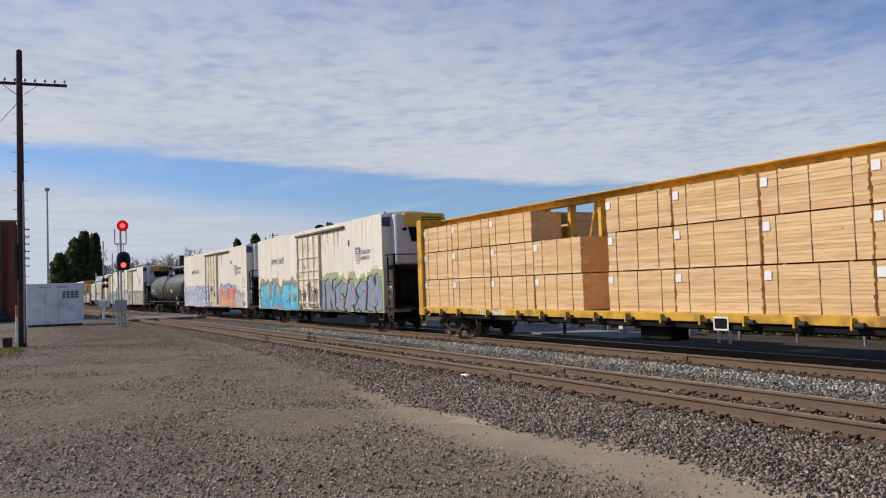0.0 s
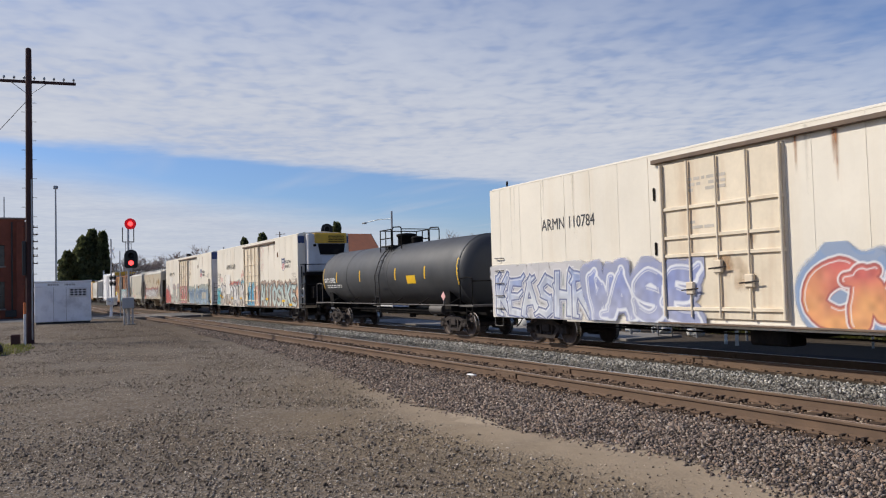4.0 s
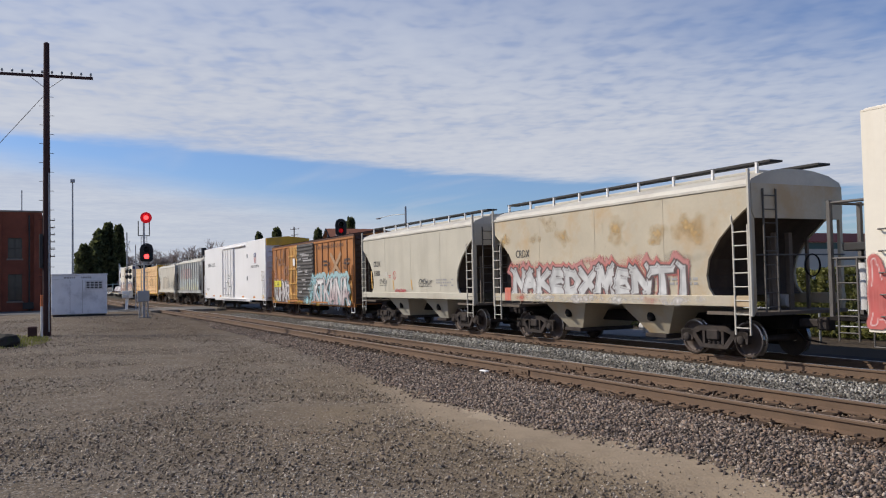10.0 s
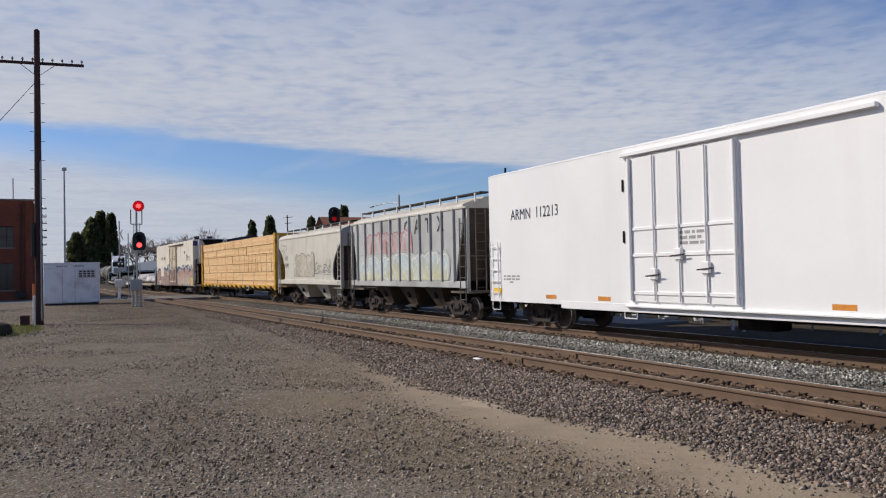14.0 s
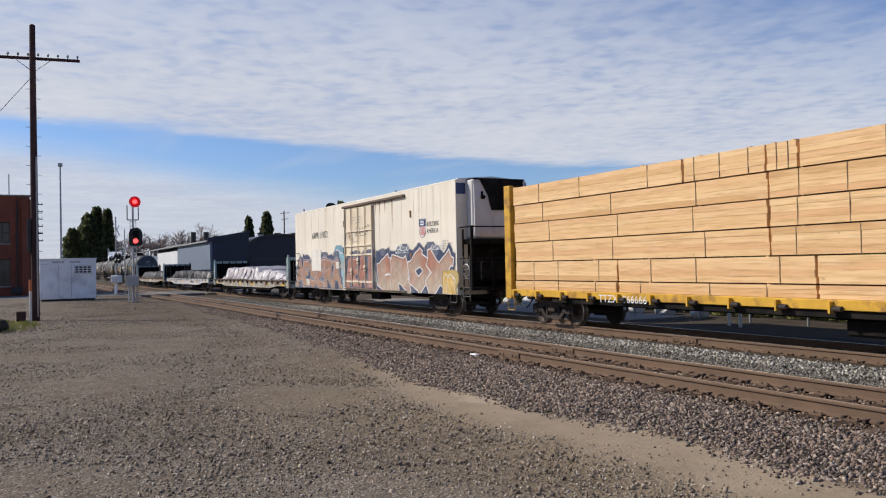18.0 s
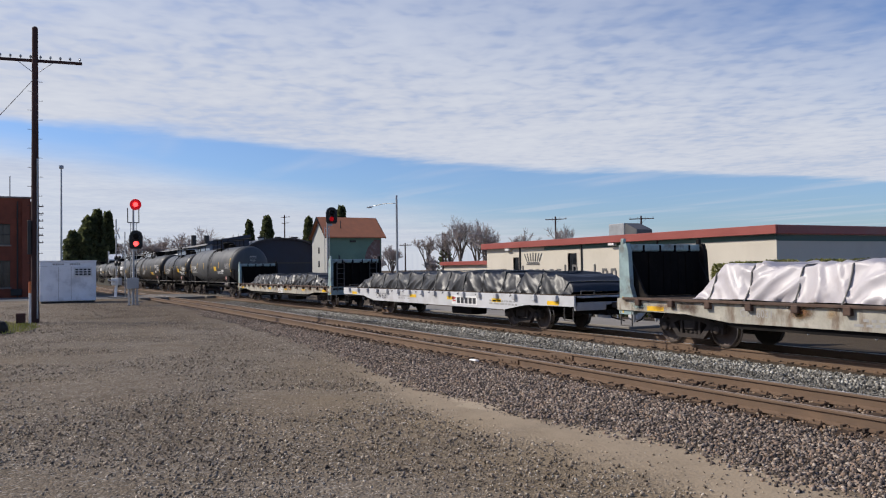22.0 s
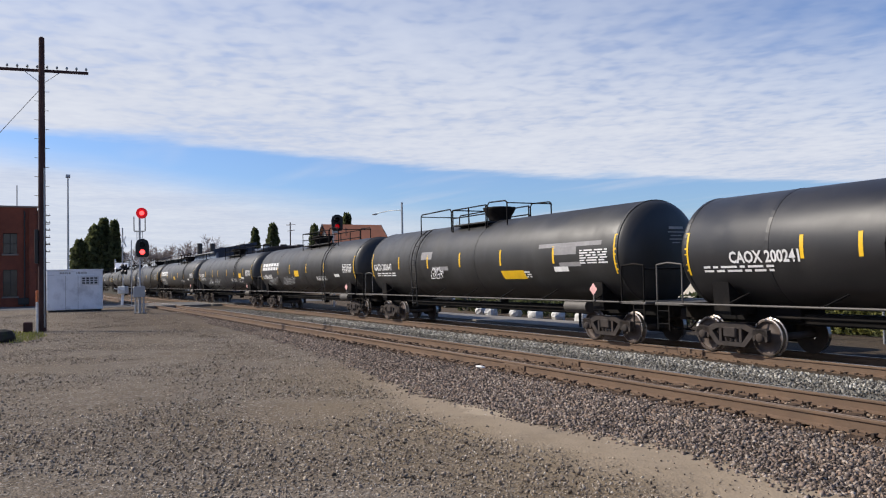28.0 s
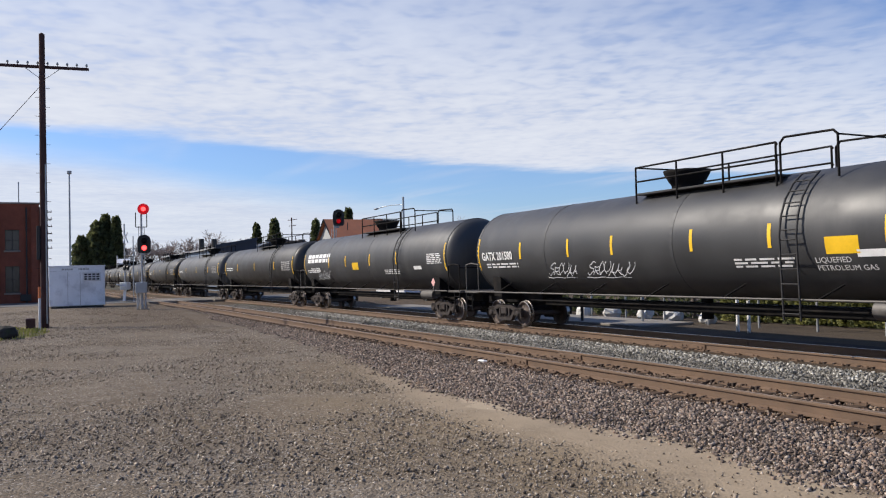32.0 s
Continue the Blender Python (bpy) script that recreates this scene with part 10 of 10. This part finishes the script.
def long_warehouse():
    """Long shed along the tracks: blue-grey and white side wall, navy end, grey lean-to roof."""
    t = thing("long_warehouse", "long blue-grey warehouse with a grey sloping roof", "building")
    ROOFL = mat("pale_grey_sheet_roof", (0.30, 0.30, 0.30), 0.6, 0.1, 0.12, 0.4, 12, 0.05)
    BLUEW = mat("blue_grey_wall_paint", (0.15, 0.19, 0.25), 0.7, 0, 0.1, 0.5, 12, 0.05)
    WHITEW = mat("white_wall_paint", (0.66, 0.67, 0.68), 0.7, 0, 0.06, 0.5, 12, 0.05)
    NAVYE = mat("navy_end_paint", (0.030, 0.040, 0.062), 0.7, 0, 0.2, 0.5, 12, 0.05)
    part("side_wall", Shape().box(-138, -112, 22.7, 23.0, 0, 6.0), BLUEW, t, "blue-grey side wall")
    part("side_wall", Shape().box(-160, -138, 22.7, 23.0, 0, 5.4), WHITEW, t, "white side wall")
    part("side_wall", Shape().box(-196, -160, 22.7, 23.0, 0, 5.0), BLUEW, t)
    part("end_wall", Shape().prism([(23.0, 0), (28.0, 0), (28.0, 7.2), (23.0, 6.3)], "x", -112.3, -112), NAVYE, t, "dark navy end wall")
    part("back_wall", Shape().box(-196, -112.3, 27.8, 28.0, 0, 6.9), BLUEW, t)
    part("roof", Shape().prism([(22.3, 6.0), (28.1, 7.05), (28.1, 7.25), (22.3, 6.2)], "x", -196, -112.3), ROOFL, t, "grey sloping sheet roof")
    part("parapet", Shape().prism([(22.4, 6.0), (28.2, 7.1), (28.2, 7.5), (22.4, 6.5)], "x", -112.0, -111.8), NAVYE, t)
    for y in (24.2, 26.2):
        part("roof_vent", Shape().rod((-132, y, 6.3), (-132, y, 8.2), 0.4, 10), SIGBLK, t)


long_warehouse()
solid("low_shed", Shape().prism([(-9, 0), (9, 0), (9, 3.6), (0, 5.6), (-9, 3.6)], "x", -214, -196).add([], []), mat("brown_shed", (0.14, 0.11, 0.09), 0.8, 0, 0.15), "low brown shed with a shallow roof", "shed", at=pose(0, 27, 0))


# ---- trees ----
def leaf_material(name, tones, through_):
    """Small leaves: tone differs from spray to spray, and light shines through."""
    m = bpy.data.materials.new(name)
    m.use_nodes = True
    t = m.node_tree
    b = t.nodes["Principled BSDF"]
    b.inputs["Roughness"].default_value = 0.8
    geo = t.nodes.new("ShaderNodeNewGeometry")
    ramp = t.nodes.new("ShaderNodeValToRGB")
    t.links.new(geo.outputs["Random Per Island"], ramp.inputs[0])
    els = ramp.color_ramp.elements
    for i, c in enumerate(tones):
        e = els[i] if i < 2 else els.new(1.0)
        e.position, e.color = i / (len(tones) - 1), (*c, 1)
    t.links.new(ramp.outputs[0], b.inputs["Base Color"])
    tr = t.nodes.new("ShaderNodeBsdfTranslucent")
    t.links.new(ramp.outputs[0], tr.inputs[0])
    mx = t.nodes.new("ShaderNodeMixShader")
    mx.inputs[0].default_value = through_
    t.links.new(b.outputs[0], mx.inputs[1])
    t.links.new(tr.outputs[0], mx.inputs[2])
    t.links.new(mx.outputs[0], t.nodes["Material Output"].inputs[0])
    return m


LEAF_D = leaf_material("dark_conifer_foliage", [(0.05, 0.06, 0.025), (0.11, 0.125, 0.05), (0.17, 0.18, 0.075)], 0.45)
LEAF_H = leaf_material("hedge_foliage", [(0.09, 0.10, 0.025), (0.19, 0.19, 0.05), (0.26, 0.25, 0.07)], 0.35)
BARK = mat("grey_bark", (0.16, 0.13, 0.11), 0.9, 0, 0.2, 2, 15, 0.2)
TWIG = mat("bare_twigs", (0.40, 0.34, 0.315), 0.9, 0, 0.2, 2, 15, 0.0)


def leaf_cloud(n, place, size, seed, droop=0.3):
    """Many small leaf sprays; place(r) gives a spot and the way outwards."""
    r = random.Random(seed)
    s = Shape()
    for _ in range(n):
        p, o = place(r)
        k = size * r.uniform(0.6, 1.4)
        u = Vector((r.gauss(0, 1), r.gauss(0, 1), r.gauss(0, 1))).normalized()
        a = (o + u * 0.7).normalized()
        b = a.cross(u)
        b = b.normalized() if b.length > 1e-3 else Vector((0, 0, 1))
        q = p + a * k
        s.add([p - b * k * 0.45, p + b * k * 0.45, q + b * k * 0.25 - Vector((0, 0, droop * k)), q - b * k * 0.3], [(0, 1, 2, 3)])
    return s


def conifer(x, y, h, w, label, seed, n=1500, egg=False):
    t = thing("conifer_tree", label, "tree", at=pose(x, y, 0))
    part("trunk", Shape().rod((0, 0, -0.2), (0, 0, h * 0.9), w * 0.07, 8, 0.04), BARK, t)

    def place(r):
        v = r.random() ** 0.8
        prof = (1 - v) ** 0.75 if not egg else math.sin(math.pi * min(1, 0.18 + v * 0.82)) ** 0.6
        a = r.uniform(0, 6.283)
        wob = 1 + 0.55 * noise.noise(Vector((math.cos(a) * 1.7, math.sin(a) * 1.7, v * 7 + seed)))
        d = w / 2 * prof * wob * (0.55 + 0.45 * r.random() ** 0.4)
        o = Vector((math.cos(a), math.sin(a), 0.35))
        return Vector((d * math.cos(a), d * math.sin(a), h * (0.06 + 0.94 * v))), o.normalized()
    part("crown", leaf_cloud(n, place, h * 0.045, seed), LEAF_D, t, "dense dark evergreen foliage")
    return t


def bare_tree(x, y, h, label, seed, spread=0.5, thin=0.03):
    t = thing("bare_tree", label, "tree", at=pose(x, y, 0))
    r = random.Random(seed)
    trunk, limbs, fine = Shape(), Shape(), Shape()

    def grow(p, d, ln, rad, depth):
        q = p + d * ln
        (trunk if depth == 0 else limbs if depth < 3 else fine).rod(p, q, rad, 7 if depth == 0 else 4 if depth < 3 else 3, rad * 0.65, caps=False)
        if depth >= 5:
            return
        for _ in range((4, 3, 4, 3, 3)[depth]):
            o = Vector((r.gauss(0, 1), r.gauss(0, 1), r.gauss(0.45, 0.6))).normalized()
            nd = (d + o * spread * (1.0 + 0.25 * depth)).normalized()
            nd.z = max(nd.z, -0.05)
            grow(p + d * ln * r.uniform(0.6, 1.0), nd, ln * r.uniform(0.58, 0.82), max(thin, rad * 0.58), depth + 1)
    grow(Vector((0, 0, -0.2)), Vector((0, 0, 1)), h * 0.28, h * 0.022, 0)
    part("trunk", trunk, BARK, t)
    tagged(part("limb_growth", limbs, BARK, t), kind="stuff")
    tagged(part("twig_growth", fine, TWIG, t, "fine bare twigs"), kind="stuff")
    return t


# evergreen group far down the line, and spires behind the warehouses
for i, (px, py, h, w) in enumerate(((-214, 10.9, 12.6, 3.9), (-216, 12.6, 12.2, 3.4), (-214, 14.6, 16.0, 5.2), (-215, 16.4, 17.8, 5.6), (-213, 18.7, 17.2, 3.7))):
    conifer(px, py, h, w, "dark evergreen tree in a group", i + 1, 2200, egg=i in (0, 1, 2))
for i, (px, py, h, w) in enumerate(((-214, 53.6, 15.6, 4.2), (-214, 58.4, 16.9, 5.6), (-214, 70.0, 16.8, 4.4), (-214, 79.5, 20.0, 4.2))):
    conifer(px, py, h, w, "tall narrow dark conifer", i + 11, 1500)
conifer(-160, 84, 8.0, 4.5, "small dark conifer behind the lot", 31, 700)
for i, (px, py, h) in enumerate(((-240, 27, 18), (-245, 31.5, 19), (-250, 36, 18.5), (-246, 40.5, 21), (-240, 44.5, 19), (-246, 49, 20), (-235, 54, 17), (-230, 23, 16), (-244, 35, 17), (-250, 68, 18), (-240, 75, 18))):
    bare_tree(px, py, h, "bare deciduous tree far beyond the tracks", i + 41, 0.6, 0.055)
for i, (px, py, h) in enumerate(((-118, 63, 12), (-113, 62, 14), (-109, 64, 11.5), (-105, 62.5, 13), (-104, 68, 11.5), (-115, 66, 12.5), (-121, 60, 11), (-122, 54, 8), (-126, 56, 8.5), (-96, 48.5, 5.2), (-99, 50, 5.5), (-98, 71, 12))):
    bare_tree(px, py, h, "bare brown deciduous tree near the store", i + 61, 0.42, 0.03)
bare_tree(-94.6, 39.5, 5.6, "bare shrub against the green house", 81, 0.6)
bare_tree(-110, -3.5, 13, "bare tree behind the brick building", 82, 0.5)


# ---- hedge, fence and posts beyond the far track ----
def hedge_row():
    protos = []
    for k in range(4):
        t = thing("hedge_bush", "clipped olive-green evergreen hedge bush", "hedge", "hedge bushes along the fence")

        def place(r):
            f = r.random()
            a = r.uniform(0, 6.283)
            if f < 0.22:
                d = r.random() ** 0.5
                return Vector((0.5 * d * math.cos(a), 0.65 * d * math.sin(a), 2.26 + 0.12 * r.random())), Vector((0, 0, 1))
            z = r.uniform(0.1, 2.32)
            return Vector((0.50 * math.cos(a), 0.66 * math.sin(a), z)), Vector((math.cos(a), math.sin(a), 0.5)).normalized()
        part("foliage", leaf_cloud(2400, place, 0.085, k + 3, 0.1), LEAF_H, t, "olive-green foliage")
        part("core", Shape().rod((0, 0, 0), (0, 0, 2.1), 0.36, 8, 0.34), LEAF_D, t)
        protos.append(t)
    r = random.Random(4)
    x, k = -23.2, 0
    while x < 12:
        m = pose(x, 24.9 + r.uniform(-0.08, 0.08), r.uniform(-0.10, 0.02), 0, 0, r.choice((0, 180)) + r.uniform(-12, 12))
        if k < 4:
            protos[k].matrix_basis = m
        else:
            copy_thing(protos[k % 4], m)
        x += r.uniform(0.78, 0.9)
        k += 1


hedge_row()


def fence():
    t = thing("pipe_fence", "low grey pipe fence along the lot", "fence")
    x = -29.5
    while x < 6:
        part("post", Shape().rod((x, 22.5, -0.1), (x, 22.5, 1.15), 0.04, 8), GALV, t)
        x += 2.35
    for z in (0.58, 1.08):
        part("rail", Shape().rod((-29.5, 22.5, z), (6, 22.5, z), 0.026, 6), GALV, t)


fence()
WPOST = mat("white_post_paint", (0.78, 0.77, 0.74), 0.5, 0, 0.06, 3, 20, 0.05)
for k, (x, y) in enumerate(((-19.6, 20.95), (-18.9, 20.7))):
    t = thing("marker_post", "short white marker post with dark bands", "post", "white marker posts", at=pose(x, y, 0.0))
    part("post", Shape().rod((0, 0, -0.1), (0, 0, 1.05), 0.055, 10), WPOST, t)
    for z in (0.62, 0.85):
        part("band", Shape().rod((0, 0, z), (0, 0, z + 0.05), 0.058, 10), INKG, t)
for x, y in ((-26.6, 19.8), (-24.6, 21.2)):
    solid("bollard", Shape().rod((x, y, -0.1), (x, y, 1.1), 0.06, 10), SIGBLK if x < -25 else GALV, "short steel bollard at the lot edge", "bollard")
WROCK = mat("white_painted_rock", (0.62, 0.61, 0.58), 0.7, 0, 0.1, 3, 15, 0.2)
rk = random.Random(6)
for i in range(10):
    x = -41 + i * 2.0 + rk.uniform(-0.3, 0.3)
    boulder(x, 23.2 + rk.uniform(-0.2, 0.2), 0.18, rk.uniform(0.30, 0.42), WROCK, "whitewashed boulder along the lot edge", i + 20, 0.95)


def shrub(x, y, h, w, seed):
    t = thing("shrub", "low dark evergreen shrub", "shrub", "shrubs along the lot", at=pose(x, y, 0))

    def place(r):
        a, v = r.uniform(0, 6.283), r.random()
        d = w / 2 * math.sin(math.pi * (0.15 + 0.8 * v)) ** 0.6
        return Vector((d * math.cos(a), d * math.sin(a), h * v)), Vector((math.cos(a), math.sin(a), 0.6)).normalized()
    part("foliage", leaf_cloud(320, place, 0.16, seed), LEAF_D, t)
    part("stem", Shape().rod((0, 0, 0), (0, 0, h * 0.7), 0.1, 6), BARK, t)


for i in range(13):
    shrub(-45 + i * 1.75 + rk.uniform(-0.3, 0.3), 24.9 + rk.uniform(-0.3, 0.3), rk.uniform(0.9, 1.3), rk.uniform(1.2, 1.7), i)


# ---- street lamp, vehicles ----
def street_lamp():
    t = thing("street_lamp", "tall grey street lamp with a side arm", "lamp", at=pose(-66.5, 30, 0))
    part("pole", Shape().rod((0, 0, 0), (0, 0, 9.0), 0.12, 10, 0.09), GALV, t)
    part("arm", Shape().pipe([(0, 0, 8.3), (-1.5, -0.6, 8.35), (-3.0, -1.2, 8.2)], 0.035), GALV, t)
    part("lamp_head", Shape().box(-3.6, -2.95, -1.45, -1.15, 8.08, 8.2, 0.04), GALV, t)


street_lamp()


def vehicle(x, y, turn, paint, label, truck=False):
    """Parked car or pickup: body, cabin with glass, four wheels, lights."""
    t = thing("pickup_truck" if truck else "parked_car", label, "car", at=pose(x, y, 0.02, 0, 0, turn))
    L, W = (5.4, 1.95) if truck else (4.6, 1.8)
    hb = 1.02 if truck else 0.9
    body = [(-L / 2, 0.42), (L / 2, 0.42), (L / 2, 0.78), (L / 2 - 0.1, hb - 0.06), (L / 2 - 1.1, hb), (-L / 2 + 0.05, hb), (-L / 2, hb - 0.15)]
    part("body", Shape().prism(body, "y", -W / 2, W / 2), paint, t)
    cab = [(-0.4, hb), (1.35, hb), (0.75, 1.72), (-0.25, 1.75)] if truck else [(-1.75, hb), (1.25, hb), (0.55, 1.42), (-1.1, 1.45)]
    part("cabin", Shape().prism(cab, "y", -W / 2 + 0.12, W / 2 - 0.12), paint, t)
    glass = [(u * 0.94 + 0.02, hb + (v - hb) * 0.86 + 0.03) for u, v in cab]
    part("side_window", Shape().prism(glass, "y", -W / 2 + 0.11, W / 2 - 0.11), GLASSD, t)
    for sx in (-1, 1):
        for sy in (-1, 1):
            w = part("wheel", Shape().lathe([(-0.11, 0.0), (-0.11, 0.33), (0.11, 0.33), (0.11, 0.0)], "y", (0, 0, 0), 18), SIGBLK, t, "black tyre", at=pose(sx * L * 0.31, sy * (W / 2 - 0.1), 0.33))
            part("rim", Shape().lathe([(-0.115, 0.2), (-0.115, 0.0)] if sy < 0 else [(0.115, 0.0), (0.115, 0.2)], "y", (0, 0, 0), 12), GALV, w)
    for sy in (-0.65, 0.65):
        part("headlight", Shape().box(L / 2 - 0.03, L / 2 + 0.02, sy - 0.16, sy + 0.16, 0.62, 0.76), CHALK, t)
        part("tail_light", Shape().box(-L / 2 - 0.02, -L / 2 + 0.03, sy - 0.1, sy + 0.1, 0.65, 0.85), REDP, t)


CARW = mat("white_car_paint", (0.74, 0.74, 0.74), 0.25, 0, 0.03, 1, 10, 0.0)
CARK = mat("dark_car_paint", (0.03, 0.032, 0.036), 0.25, 0.2, 0.05, 1, 10, 0.0)
CARS_ = mat("silver_car_paint", (0.38, 0.39, 0.40), 0.3, 0.5, 0.04, 1, 10, 0.0)
vehicle(-57.5, 25.6, 0, CARW, "white pickup truck parked beyond the tracks", True)
vehicle(-50.5, 26.0, 4, CARK, "dark parked car in the lot", False)
vehicle(-63.0, 28.5, 90, CARS_, "silver parked car in the lot", False)
vehicle(-46.5, 31.0, 90, CARK, "dark parked car in the lot", False)


def semi_truck():
    t = thing("semi_truck", "white semi truck waiting beyond the crossing", "truck", at=pose(-165, 15.7, 1.5, 0, 0, -8))
    part("cab", Shape().box(-2.2, 0.2, -1.2, 1.2, 1.0, 3.6, 0.15), CARW, t)
    part("hood", Shape().box(0.2, 2.0, -1.0, 1.0, 1.0, 2.3, 0.15), CARW, t)
    part("windshield", Shape().box(0.18, 0.24, -1.0, 1.0, 2.45, 3.3), GLASSD, t)
    part("fairing", Shape().prism([(-2.2, 3.6), (0.0, 3.6), (-1.6, 4.5), (-2.2, 4.5)], "y", -1.15, 1.15), CARW, t)
    for k in (-1.25, 1.25):
        part("exhaust_stack", Shape().rod((-2.3, k, 1.0), (-2.3, k, 5.2), 0.12, 8), GALV, t)
        for x in (1.3, -3.2, -4.4):
            part("wheel", Shape().rod((x, k - 0.15, 0.5), (x, k + 0.15, 0.5), 0.5, 14), SIGBLK, t)
    part("frame", Shape().box(-5.2, 2.0, -0.5, 0.5, 0.7, 1.0), SIGBLK, t)
    part("grille", Shape().box(2.0, 2.05, -0.7, 0.7, 1.1, 2.1), GALV, t)
    part("trailer", Shape().box(-18, -3.0, -1.3, 1.3, 1.3, 2.0, 0.05), SIGBLK, t)


semi_truck()
solid("gravel_bank", Shape().prism([(14.2, -0.1), (21, -0.1), (20, 1.5), (14.8, 1.5)], "x", -190, -158), DARKROCK, "low gravel bank beyond the tracks", "bank", kind="structure")
vehicle(-140, 15.3, 60, CARS_, "silver car waiting at the crossing", False)
solid("white_litter", Shape().box(-17.05, -16.75, 9.55, 9.67, 0.06, 0.1, 0.02), TAG, "scrap of white litter beside the rail", "litter")


# ---- what moves: every car along the track, its wheels turning ----
def car_pose(x, reach):
    a, b = Vector((x - reach, FAR_Y + bend(x - reach))), Vector((x + reach, FAR_Y + bend(x + reach)))
    m = (a + b) / 2
    return pose(m.x, m.y, RAIL_Z, 0, 0, math.degrees(math.atan2(b.y - a.y, b.x - a.x)))


def motions():
    for t, x0, reach in CARS:
        walk(t, [(0.5 * k, car_pose(x0 + SPEED * 0.5 * k, reach)) for k in range(65)])
    turn = math.degrees(SPEED / WHEEL_R) / FPS
    spin = [[k / FPS, 0.0, turn * k] for k in range(32 * FPS + 1)]
    first = {}
    for w in [o for o in bpy.data.objects if "spins" in o]:
        x = round(w.matrix_basis.translation.x, 2)
        if x not in first:
            walk(w, [(s, pose(x, 0, WHEEL_R) @ Matrix.Rotation(radians(a % 360), 4, "Y")) for s, _, a in spin])
            first[x] = w
        else:
            w.rotation_mode = "QUATERNION"
            own = w.animation_data_create()
            own.action = first[x].animation_data.action
            own.action_slot = first[x].animation_data.action_slot


motions()
